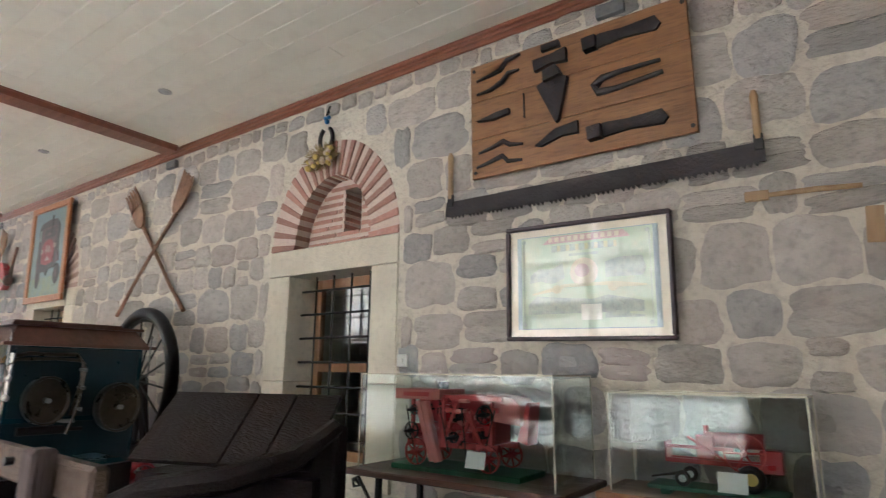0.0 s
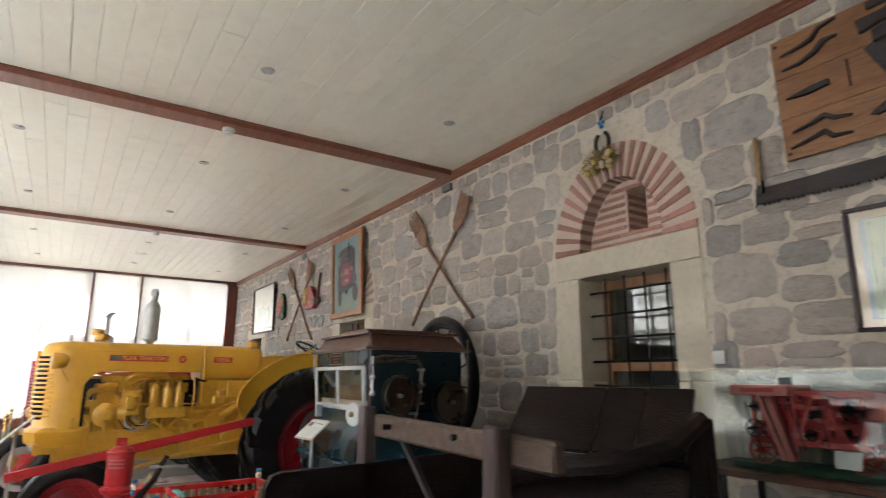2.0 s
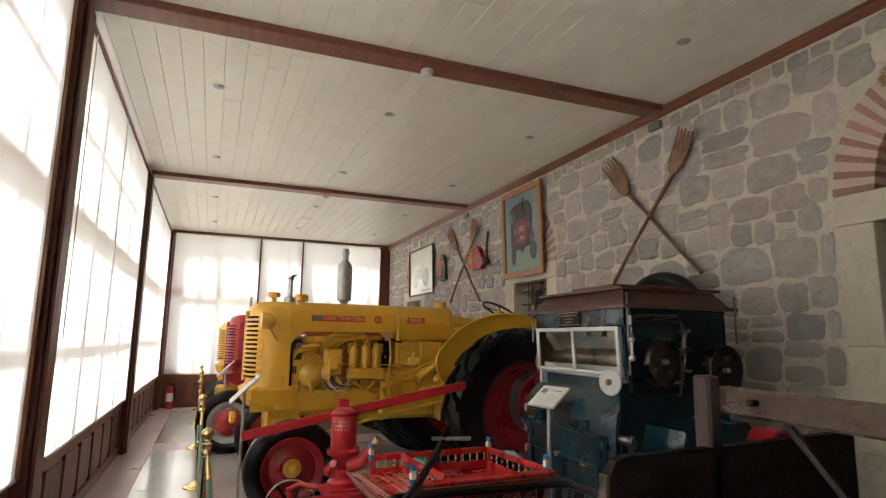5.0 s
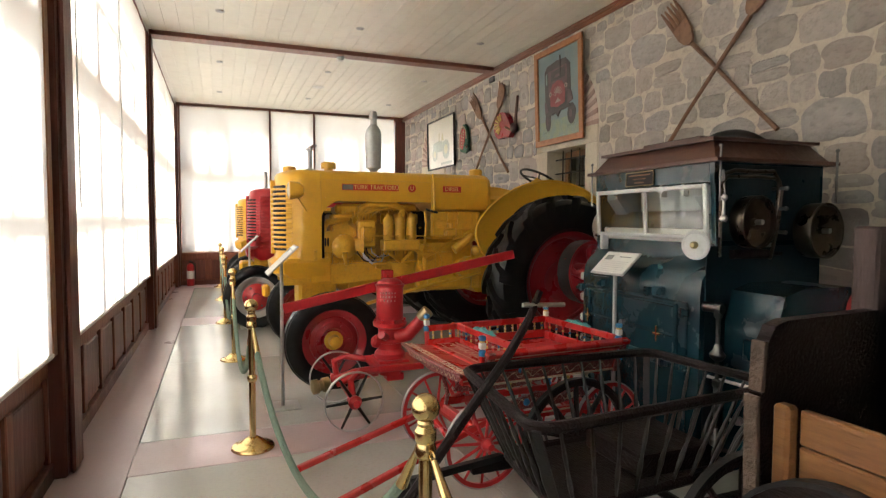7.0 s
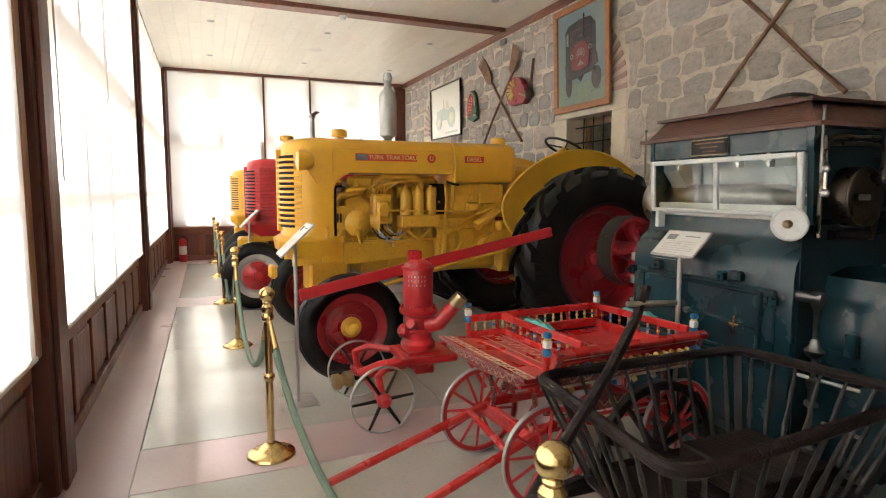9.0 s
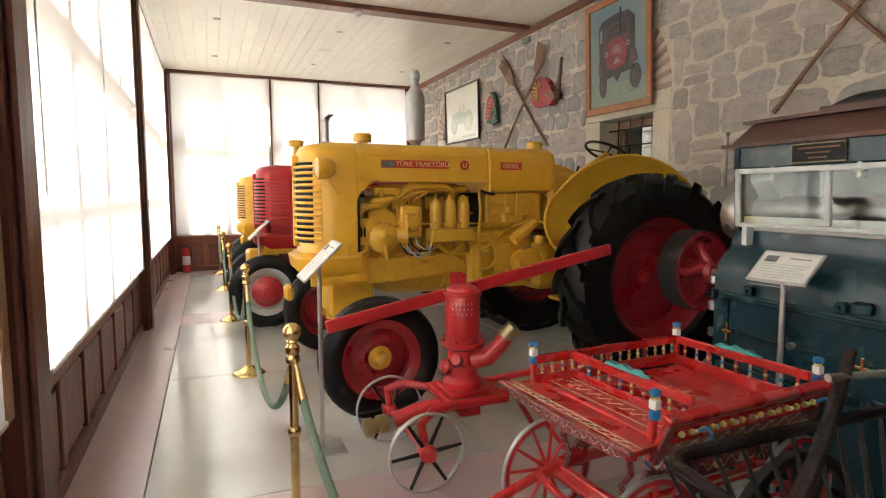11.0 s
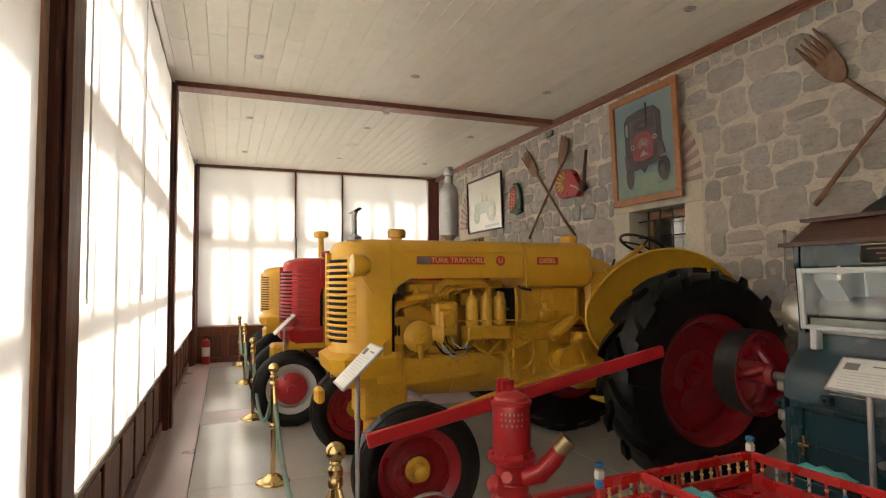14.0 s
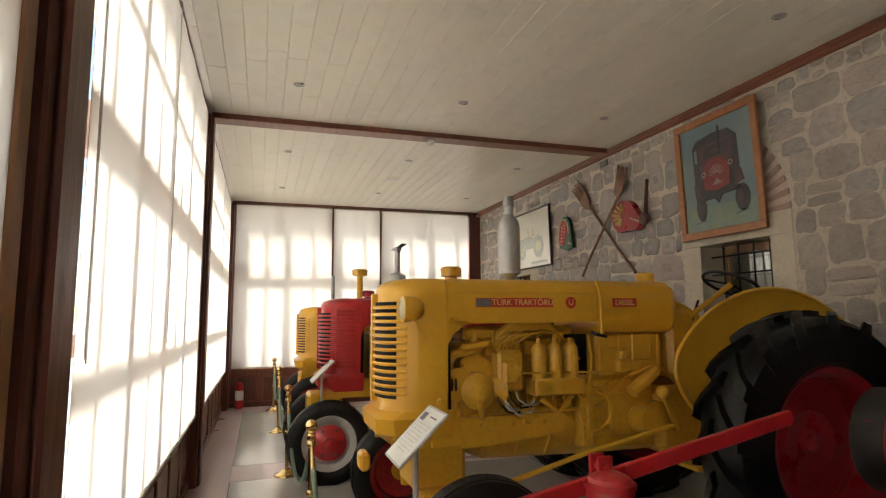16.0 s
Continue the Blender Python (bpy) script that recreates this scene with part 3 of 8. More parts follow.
# ---- west end: window front with three blinds ----
WX = X0 + 0.02
panelled_base("baseboard_5", 5.3, pose(WX, YN - 0.08, 0, 0, 0, -90), "brown panelled wood under the end windows")
glazing("window_8", 5.3, ((0.78, 0.12), (2.62, 0.16), (4.03, 0.06)), [0.1, 1.3, 2.25, 3.35, 4.4, 5.25], pose(WX - 0.12, YN - 0.05, 0, 0, 0, -90))
for ya, yb in ((2.86, 0.87), (0.83, -0.16), (-0.20, -2.12)):
    blind(-ya, -yb, pose(WX + 0.0, 0, 0, 0, 0, -90), 0.745, 4.025, chain=False)
for ya in (0.85, -0.18):
    solid("window_mullion", Mesh().box(WX - 0.08, WX - 0.02, ya - 0.05, ya + 0.05, 0.735, 4.0, 0.005), DARK_WOOD, "dark brown window mullion at the end wall", "window frame", kind="structure")
solid("corner_post", Mesh().box(WX - 0.2, WX + 0.05, 2.88, YN - 0.002, 0, 4.0, 0.01), DARK_WOOD, "dark brown corner post beside the stone wall", "post", kind="structure")
solid("corner_post", Mesh().box(WX - 0.2, WX + 0.05, -2.45, -2.13, 0, 4.0, 0.01), FRAME_WOOD, "brown corner post beside the windows", "post", kind="structure")
solid("wall_west", Mesh().box(X0 - 0.5, X0 - 0.16, YW - 0.4, YN, 4.0, TOP + 0.1).box(X0 - 0.5, X0 - 0.16, YW - 0.4, YN, -0.1, 0.7), FRAME_WOOD, "wooden wall above and below the end windows", "wall", kind="structure")
window_light("window_lamp", look((X0 - 0.75, 0.4, 2.4), (0, 0.4, 2.4)), 5.2, 3.5, WINDOW_WATTS * 5.2 / 4.6)

# ground outside
solid("ground", Mesh().box(-400, 400, -400, 400, -0.4, -0.21), SLAB, "paved ground outside", "ground", kind="structure")

# ---- wheels ----
def tyred_wheel(parent, c, side, R, width, rim_r, rim_mat, lugs=0, hub_mat=None, slots=0, name="wheel", disc_in=0.05, hub_len=0.07):
    """A rubber-tyred wheel whose axle runs along x; side: the way its outer face looks (+1 or -1)."""
    c = Vector(c)
    ax = Vector((side, 0, 0))
    h = width / 2
    rim = Mesh().lathe([(rim_r + 0.012, -h * 0.8), (rim_r + 0.02, -h * 0.75), (rim_r - 0.03, -h * 0.4), (rim_r - 0.03, h * 0.35), (rim_r + 0.02, h * 0.75), (rim_r + 0.012, h * 0.82),
                        (rim_r - 0.015, h * 0.72), (rim_r - 0.05, h * 0.45), (rim_r - 0.055, h * 0.5 - disc_in), (rim_r * 0.62, h * 0.5 - disc_in + 0.015),
                        (rim_r * 0.42, h * 0.5 - disc_in + 0.03), (rim_r * 0.36, h * 0.5 - disc_in + 0.01), (0.0, h * 0.5 - disc_in + 0.01)], c, ax, 40, caps=False)
    for k in range(slots):
        a = 2 * math.pi * k / slots
        d = Vector((0, math.cos(a), math.sin(a)))
        p = c + ax * (h * 0.5 - disc_in + 0.012) + d * rim_r * 0.52
        rim.cyl(p, p + ax * 0.02, 0.014, n=6)
    w = part(name, rim, rim_mat, parent)
    for q in (0.80, 0.62):
        part("rim_ridge", Mesh().ring(c + ax * (h * 0.5 - disc_in + 0.012 * (1.4 - q)), ax, rim_r * q, 0.0075, 40, 6), rim_mat, w)
    t = Mesh()
    prof = [(rim_r + 0.015, -h * 0.78), (rim_r + 0.05, -h * 0.97), ((R + rim_r) / 2, -h), (R - 0.05, -h * 0.92), (R - 0.012, -h * 0.7), (R, -h * 0.3), (R, h * 0.3), (R - 0.012, h * 0.7),
            (R - 0.05, h * 0.92), ((R + rim_r) / 2, h), (rim_r + 0.05, h * 0.97), (rim_r + 0.015, h * 0.78)]
    if lugs:
        prof = [(r - 0.045 if r > rim_r + 0.08 else r, o) for r, o in prof]
    t.lathe(prof, c, ax, 56, caps=False)
    for k in range(lugs):
        for s in (-1, 1):
            a0 = 2 * math.pi * (k + (0.5 if s > 0 else 0)) / lugs
            rs = []
            for f, da, rr in ((0.02, 0.0, R), (0.35, 0.10, R), (0.70, 0.20, R - 0.008), (0.97, 0.28, R - 0.035), (1.02, 0.31, R - 0.13)):
                ring_ = []
                for dd, lift in ((-0.056, -0.065), (-0.036, 0.0), (0.036, 0.0), (0.056, -0.065)):
                    a = a0 + da + dd / R * 1.1
                    ring_.append(c + ax * (s * h * f + (0.012 * s if f > 0.9 else 0)) + Vector((0, math.cos(a), math.sin(a))) * (rr + lift))
                rs.append(ring_)
            part("tread_bar", Mesh().rings(rs), RUBBER, w)
    if not lugs:
        for o in (-0.45, -0.15, 0.15, 0.45):
            part("tyre_rib", Mesh().ring(c + ax * h * o, ax, R - 0.002, 0.007, 48, 6, 1.6), RUBBER, w)
    part("tyre", t, RUBBER, w, "black rubber tyre" + (" with deep bar tread" if lugs else ""))
    if hub_mat:
        part("hub", Mesh().lathe([(0.085, h * 0.5 - disc_in), (0.085, h * 0.5 - disc_in + 0.02), (0.055, h * 0.5 - disc_in + 0.03), (0.05, h * 0.5 - disc_in + hub_len), (0.03, h * 0.5 - disc_in + hub_len + 0.012), (0.0, h * 0.5 - disc_in + hub_len + 0.014)], c, ax, 16), hub_mat, w, "painted hub cap")
    return w


def spoked_wheel(parent, c, axis, R, n, rim_mat, spoke_mat, rim_w=0.035, rim_t=0.012, spoke=0.011, hub_r=0.045, hub_mat=None, name="wheel", lean=0.0, felloe=0.0):
    """An open spoked wheel; axis: a unit vector."""
    c, ax = Vector(c), Vector(axis).normalized()
    prof = [(R, -rim_w / 2), (R, rim_w / 2), (R - rim_t, rim_w / 2), (R - rim_t, -rim_w / 2), (R, -rim_w / 2)]
    w = part(name, Mesh().lathe(prof, c, ax, 40, caps=False), rim_mat, parent)
    u = ax.orthogonal().normalized()
    v = ax.cross(u)
    if felloe:
        part("felloe", Mesh().lathe([(R - rim_t, -rim_w * 0.42), (R - rim_t, rim_w * 0.42), (R - rim_t - felloe, rim_w * 0.38), (R - rim_t - felloe, -rim_w * 0.38), (R - rim_t, -rim_w * 0.42)], c, ax, 40, caps=False), spoke_mat, w)
    for k in range(n):
        a = 2 * math.pi * (k + 0.3) / n
        d = u * math.cos(a) + v * math.sin(a)
        part("spoke", Mesh().cyl(c + d * hub_r * 0.7, c + d * (R - rim_t / 2), spoke * 1.25, spoke * 0.85, 8), spoke_mat, w)
    part("hub", Mesh().lathe([(hub_r * 0.6, -0.06), (hub_r, -0.03), (hub_r, 0.03), (hub_r * 0.7, 0.045), (hub_r * 0.55, 0.07), (0.0, 0.072)], c, ax, 14), hub_mat or spoke_mat, w)
    return w


# ---- tractors ----
LENS = material("milky_lens", (0.60, 0.52, 0.33), (0.55, 0.47, 0.29), 8, 0.25, coat=0.3)
LETTER = material("pale_yellow_lettering", (0.78, 0.60, 0.24), (0.72, 0.54, 0.2), 12, 0.5)
DECAL = material("red_decal", (0.58, 0.045, 0.02), (0.52, 0.04, 0.02), 12, 0.5)
def hood_section(hw, z0, z1, r):
    pts = [(hw, z0), (hw, z1 - r)]
    pts += [(hw - r + r * math.cos(radians(a)), z1 - r + r * math.sin(radians(a))) for a in (20, 40, 60, 80)]
    pts += [(0, z1 + 0.012)]
    return pts + [(-x, z) for x, z in reversed(pts) if x > 0]


def row_tractor(name, label, cx, paint, rim_front, engine_mat, full=True, top=2.0, axle=-0.40, front_wheels=0.97, y0=0.0):
    tr = thing(name, label, "tractor", pose(cx, y0, 0), "tractors in a row")
    hw = 0.34
    # radiator shroud and nose
    sh = Mesh()
    nose_plan = ((-0.805, 0.13, 0.075), (-0.785, 0.19, 0.045), (-0.73, 0.265, 0.022), (-0.66, 0.315, 0.008), (-0.57, hw, 0.0), (-0.40, hw, 0.0))
    sh.rings([[Vector((u, yy, v)) for u, v in hood_section(w, 1.10, top - dz, 0.11)] for yy, w, dz in nose_plan])
    part("radiator_shroud", sh, paint, tr)
    nm = Mesh()
    rs = []
    for z, w, f in ((1.12, hw - 0.01, -0.80), (1.08, hw + 0.012, -0.865), (0.98, hw + 0.0, -0.85), (0.88, hw - 0.07, -0.72)):
        rs.append([Vector(p) for p in ((-w, -0.36, z), (-w, f + 0.10, z), (-w + 0.10, f, z), (w - 0.10, f, z), (w, f + 0.10, z), (w, -0.36, z))])
    nm.rings(rs)
    part("nose", nm, paint, tr)
    plan = [(-0.308, -0.655), (-0.26, -0.735), (-0.19, -0.788), (-0.10, -0.812), (0.0, -0.82), (0.10, -0.812), (0.19, -0.788), (0.26, -0.735), (0.308, -0.655)]
    # Solid black sheet behind the slats stands for the shade between them.
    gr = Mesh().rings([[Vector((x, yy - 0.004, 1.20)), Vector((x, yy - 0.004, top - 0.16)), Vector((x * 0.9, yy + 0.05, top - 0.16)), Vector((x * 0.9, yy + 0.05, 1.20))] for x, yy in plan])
    part("grille_opening", gr, BLACK, tr, "black sheet painted as the shade behind the grille")
    for k in range(13):
        z = 1.225 + (top - 0.16 - 1.225) * k / 13 + 0.01
        part("grille_slat", Mesh().tube([(x * 1.01, yy - 0.012, z) for x, yy in plan], 0.0125, 6), paint, tr)
    part("grille_bar", Mesh().box(-0.018, 0.018, -0.848, -0.80, 1.16, top - 0.10, 0.006), paint, tr)
    # hood and tank
    hm = Mesh()
    hm.prism(hood_section(hw, 1.69, top, 0.12), lambda u, v: (u, -0.395, v), lambda u, v: (u, 0.76, v))
    part("hood", hm, paint, tr)
    for s in (-1, 1):
        fm = Mesh().plate([(-0.40, 1.70), (-0.40, 1.50), (-0.385, 1.56), (-0.35, 1.62), (-0.29, 1.665), (-0.22, 1.70)], "x", s * hw, s * (hw - 0.02))
        part("hood_corner", fm, paint, tr)
    tk = Mesh()
    r = 0.10
    sec = [(hw, top - 0.14), (hw - 0.03, top - 0.045), (hw - 0.10, top - 0.002), (0, top + 0.012), (-hw + 0.10, top - 0.002), (-hw + 0.03, top - 0.045), (-hw, top - 0.14),
           (-hw, 1.68), (-hw + 0.04, 1.62), (-hw + 0.10, 1.60), (hw - 0.10, 1.60), (hw - 0.04, 1.62), (hw, 1.68)]
    tk.prism(sec, lambda u, v: (u, 0.766, v), lambda u, v: (u, 1.42, v))
    tk.prism(sec, lambda u, v: (u, 1.42, v), lambda u, v: (u * 0.95, 1.46, (v - 1.8) * 0.93 + 1.8))
    part("fuel_tank", tk, paint, tr)
    if full:
        for s in (-1, 1):
            part("hood_seam", Mesh().tube([(s * (hw + 0.001), -0.39, 1.90), (s * (hw + 0.001), 0.75, 1.90)], 0.0035, 5), engine_mat, tr)
            for k in range(4):
                part("hood_rivet", Mesh().ball((s * (hw + 0.001), -0.36 + 0.36 * k, 1.725), 0.008, 8), paint, tr)
            part("shroud_seam", Mesh().tube([(s * (hw + 0.001), -0.395, 1.12), (s * (hw + 0.001), -0.395, 1.88), (s * (hw - 0.06), -0.395, top - 0.01)], 0.0035, 5), engine_mat, tr)
            part("hood_latch", Mesh().box(s * (hw + 0.008), s * (hw - 0.004), -0.47, -0.44, 1.10, 1.20, 0.004).ball((s * (hw + 0.012), -0.455, 1.20), 0.014, 8), engine_mat, tr)
    part("tank_strap", Mesh().tube([(hw + 0.004, 0.79, 1.60), (hw + 0.006, 0.79, 1.86), (hw - 0.05, 0.79, top - 0.01)], 0.012, 6), paint, tr)
    for y_, n_ in ((-0.27, "radiator_cap"), (1.40, "tank_cap")):
        part(n_, Mesh().lathe([(0.045, 0), (0.045, 0.025), (0.075, 0.03), (0.078, 0.085), (0.06, 0.10), (0, 0.103)], (0.05, y_, top - (0.02 if y_ > 1 else 0)), (0, 0, 1), 18), paint, tr)
    # frame, sump, transmission, engine
    for s in (-1, 1):
        part("frame_rail", Mesh().plate([(-0.76, 0.86), (-0.76, 1.06), (0.46, 1.06), (0.56, 1.0), (0.56, 0.96), (0.30, 0.90), (-0.2, 0.86)], "x", s * 0.30, s * 0.265), engine_mat, tr)
        for k in range(5):
            part("bolt", Mesh().cyl((s * 0.30, -0.62 + 0.24 * k, 1.0), (s * 0.318, -0.62 + 0.24 * k, 1.0), 0.018, n=6), engine_mat, tr)
    sm = Mesh().lathe([(0.0, -0.36), (0.15, -0.35), (0.21, -0.2), (0.23, 0.5), (0.21, 0.85), (0.0, 0.9)], (0, 0.15, 0.93), (0, 1, 0), 18)
    part("sump", sm, engine_mat, tr)
    # The block's paint is darkened to carry the shade inside the bay.
    part("engine_block", Mesh().box(-0.16, 0.16, -0.28, 0.74, 0.95, 1.56, 0.02).box(-0.13, 0.13, -0.22, 0.70, 1.56, 1.64, 0.02), ENGINE, tr, "ochre engine block, the bay's shade put into its colour")
    # Radiator core in flat black, which paints the dark of the cavity.
    part("radiator_core", Mesh().box(-0.30, 0.30, -0.42, -0.36, 1.0, 1.69), BLACK, tr, "black radiator core that stands for the cavity's shade")
    part("gearbox", Mesh().box(-0.24, 0.24, 0.72, 1.30, 0.74, 1.30, 0.04).box(-0.30, 0.30, 1.28, 2.25, 0.70, 1.20, 0.06).box(-0.28, 0.28, 0.62, 0.76, 0.78, 1.28, 0.03), engine_mat, tr)
    part("rear_axle", Mesh().cyl((-0.80, 1.98, 0.88), (0.80, 1.98, 0.88), 0.11, n=18), engine_mat, tr)
    if full:
        x = 0.22
        for k, yy in enumerate((0.30, 0.425, 0.55)):
            part("fuel_filter", Mesh().lathe([(0.052, 0), (0.055, 0.02), (0.055, 0.20), (0.046, 0.225), (0.02, 0.25), (0.016, 0.28), (0, 0.282)], (x + 0.08, yy, 1.30), (0, 0, 1), 16), engine_mat, tr)
        part("filter_base", Mesh().box(x - 0.02, x + 0.15, 0.235, 0.625, 1.185, 1.30, 0.012), engine_mat, tr)
        for k in range(5):
            part("bolt", Mesh().cyl((x + 0.08, 0.26 + 0.075 * k, 1.185), (x + 0.08, 0.26 + 0.075 * k, 1.15), 0.012, n=6), engine_mat, tr)
        part("injection_pump", Mesh().box(x - 0.05, x + 0.10, -0.02, 0.17, 1.22, 1.50, 0.02).box(x + 0.02, x + 0.13, 0.01, 0.13, 1.27, 1.44, 0.02).cyl((x + 0.13, 0.07, 1.36), (x + 0.155, 0.07, 1.36), 0.05, n=16), engine_mat, tr)
        for k in range(4):
            yy = -0.01 + 0.045 * k
            part("fuel_pipe", Mesh().tube([(x + 0.05, yy, 1.50), (x + 0.09, yy - 0.05, 1.57), (x + 0.06, yy - 0.02, 1.63), (x, yy + 0.12 * k + 0.02, 1.65), (x - 0.08, yy + 0.14 * k + 0.05, 1.66)], 0.0085, 6), engine_mat, tr)
        part("governor", Mesh().lathe([(0.0, 0), (0.10, 0.0), (0.125, 0.03), (0.125, 0.12), (0.09, 0.15), (0.05, 0.17), (0, 0.17)], (x - 0.04, -0.16, 1.23), (1, 0, 0), 20).lathe([(0.06, -0.14), (0.07, -0.05), (0.12, 0.05), (0.0, 0.06)], (x + 0.02, -0.02, 1.24), (0, 1, 0), 14), engine_mat, tr)
        part("water_pump", Mesh().cyl((x, -0.30, 1.28), (x + 0.07, -0.30, 1.28), 0.11, n=20).cyl((x + 0.03, -0.33, 1.02), (x + 0.03, -0.31, 1.2), 0.04, n=12), engine_mat, tr)
        part("coolant_pipe", Mesh().tube([(x + 0.02, -0.36, 1.24), (x + 0.03, -0.36, 1.42), (x + 0.03, -0.32, 1.48), (x + 0.02, -0.20, 1.50), (x - 0.02, -0.10, 1.52)], 0.034, 10), engine_mat, tr)
        part("inlet_manifold", Mesh().tube([(x + 0.02, 0.02, 1.52), (x + 0.04, 0.02, 1.62), (x + 0.045, 0.08, 1.66), (x + 0.045, 0.40, 1.66), (x + 0.04, 0.46, 1.62), (x + 0.02, 0.47, 1.54)], 0.032, 10), engine_mat, tr)
        part("exhaust_manifold", Mesh().box(x - 0.06, x + 0.02, -0.24, 0.04, 1.57, 1.66, 0.02).cyl((x, -0.16, 1.5), (x, -0.16, 1.62), 0.03, n=10), engine_mat, tr)
        part("hose", Mesh().tube([(x + 0.06, 0.02, 1.24), (x + 0.09, 0.04, 1.12), (x + 0.11, 0.12, 1.06), (x + 0.10, 0.22, 1.08), (x + 0.06, 0.28, 1.2)], 0.012, 8), SILVER, tr, "grey flexible hose")
        for k in range(3):
            part("lead", Mesh().tube([(x + 0.03, -0.02 + 0.05 * k, 1.24), (x + 0.10, 0.0 + 0.05 * k, 1.17 - 0.03 * k), (x + 0.05, 0.08 + 0.05 * k, 1.09), (x - 0.02, 0.1 + 0.06 * k, 1.05)], 0.007, 6), IRON if k == 1 else engine_mat, tr)
        part("control_rod", Mesh().cyl((x + 0.13, 0.10, 1.345), (x + 0.11, 1.0, 1.33), 0.008, n=6), engine_mat, tr)
        part("line", Mesh().tube([(x + 0.12, 0.62, 1.26), (x + 0.12, 0.80, 1.22), (x + 0.10, 0.90, 1.33), (x + 0.08, 0.96, 1.50)], 0.006, 5), engine_mat, tr)
        part("battery_box", Mesh().box(-0.25, 0.27, 0.78, 1.36, 1.30, 1.60, 0.015), engine_mat, tr)
        part("cover_plate", Mesh().box(0.27, 0.29, 1.08, 1.26, 1.40, 1.60, 0.008), engine_mat, tr)
        part("gearbox_cover", Mesh().box(0.24, 0.27, 0.68, 0.84, 0.88, 1.22, 0.01).box(0.24, 0.275, 0.88, 1.04, 0.86, 1.16, 0.01), engine_mat, tr)
        for yy, zz in ((0.70, 0.92), (0.82, 0.92), (0.70, 1.18), (0.82, 1.18), (0.90, 0.9), (1.02, 0.9), (0.9, 1.12), (1.02, 1.12)):
            part("bolt", Mesh().cyl((0.27, yy, zz), (0.29, yy, zz), 0.013, n=6), engine_mat, tr)
        part("steering_box", Mesh().cyl((0.26, 1.14, 0.98), (0.42, 1.14, 0.98), 0.09, n=18).cyl((0.20, 1.22, 1.0), (0.36, 1.22, 1.0), 0.11, n=18).tube([(0.34, 1.02, 1.18), (0.34, 1.14, 1.26), (0.33, 1.24, 1.33)], 0.05, 10), engine_mat, tr)
        part("steering_arm", Mesh().beam((0.42, 1.24, 1.18), (0.43, 1.34, 0.90), 0.025, 0.05, 0.008).ball((0.42, 1.24, 1.18), 0.05), engine_mat, tr)
        part("drag_link", Mesh().tube([(0.44, 1.30, 0.94), (0.42, 0.6, 0.80), (0.40, -0.10, 0.62)], 0.018, 8), engine_mat, tr)
        part("pump_tap", Mesh().box(x + 0.05, x + 0.12, 0.12, 0.28, 1.04, 1.07, 0.006).box(x + 0.06, x + 0.11, 0.16, 0.22, 1.0, 1.12, 0.01), engine_mat, tr)
        part("strap_clip", Mesh().tube([(hw, 0.70, 1.62), (hw + 0.03, 0.74, 1.60), (hw + 0.02, 0.82, 1.585)], 0.012, 6), IRON, tr)
        for k in range(6):
            yy = -0.20 + 0.15 * k
            part("cylinder_head", Mesh().box(0.13, 0.19, yy, yy + 0.11, 1.46, 1.57, 0.012), engine_mat, tr)
            part("push_rod_cover", Mesh().box(0.155, 0.175, yy + 0.01, yy + 0.10, 1.04, 1.20, 0.006), engine_mat, tr)
        for k in range(8):
            part("bolt", Mesh().cyl((0.16, -0.22 + 0.13 * k, 1.42), (0.18, -0.22 + 0.13 * k, 1.42), 0.012, n=6), engine_mat, tr)
        part("dynamo", Mesh().lathe([(0.0, 0), (0.055, 0.0), (0.062, 0.02), (0.062, 0.17), (0.05, 0.19), (0, 0.19)], (0.24, 0.62, 1.12), (0, 1, 0), 16), engine_mat, tr)
        # Solid black box put in as the shade behind the filters.
        part("side_cavity", Mesh().box(0.12, 0.165, 0.60, 0.765, 1.30, 1.60), BLACK, tr, "black box painted as the shade beside the engine")
        part("side_tank", Mesh().lathe([(0.0, 0.0), (0.08, 0.0), (0.11, 0.03), (0.11, 0.26), (0.08, 0.29), (0, 0.29)], (0.17, 0.80, 1.46), (0, 1, 0), 20), engine_mat, tr)
        for k in range(3):
            part("pipe_loop", Mesh().tube([(0.20, -0.06 + 0.09 * k, 1.52), (0.31, -0.04 + 0.09 * k, 1.56), (0.33, 0.02 + 0.09 * k, 1.60), (0.28, 0.10 + 0.10 * k, 1.63), (0.18, 0.14 + 0.12 * k, 1.60)], 0.009, 6), engine_mat, tr)
        part("oil_filler", Mesh().tube([(0.20, -0.12, 1.02), (0.30, -0.14, 1.06), (0.33, -0.16, 1.14)], 0.022, 8).cyl((0.33, -0.16, 1.13), (0.34, -0.165, 1.18), 0.03, n=10), engine_mat, tr)
        part("foot_step", Mesh().box(0.30, 0.52, 1.42, 1.62, 0.62, 0.65, 0.006), engine_mat, tr)
        for k in range(4):
            part("cable", Mesh().tube([(x + 0.05, -0.02 + 0.045 * k, 1.26), (x + 0.10, -0.03 + 0.05 * k, 1.17), (x + 0.12, 0.03 + 0.05 * k, 1.09 + 0.012 * k), (x + 0.10, 0.12 + 0.05 * k, 1.07 + 0.02 * k), (x + 0.05, 0.20 + 0.04 * k, 1.14)], 0.006, 5), (IRON, SILVER)[k % 2], tr, "thin flexible cable")
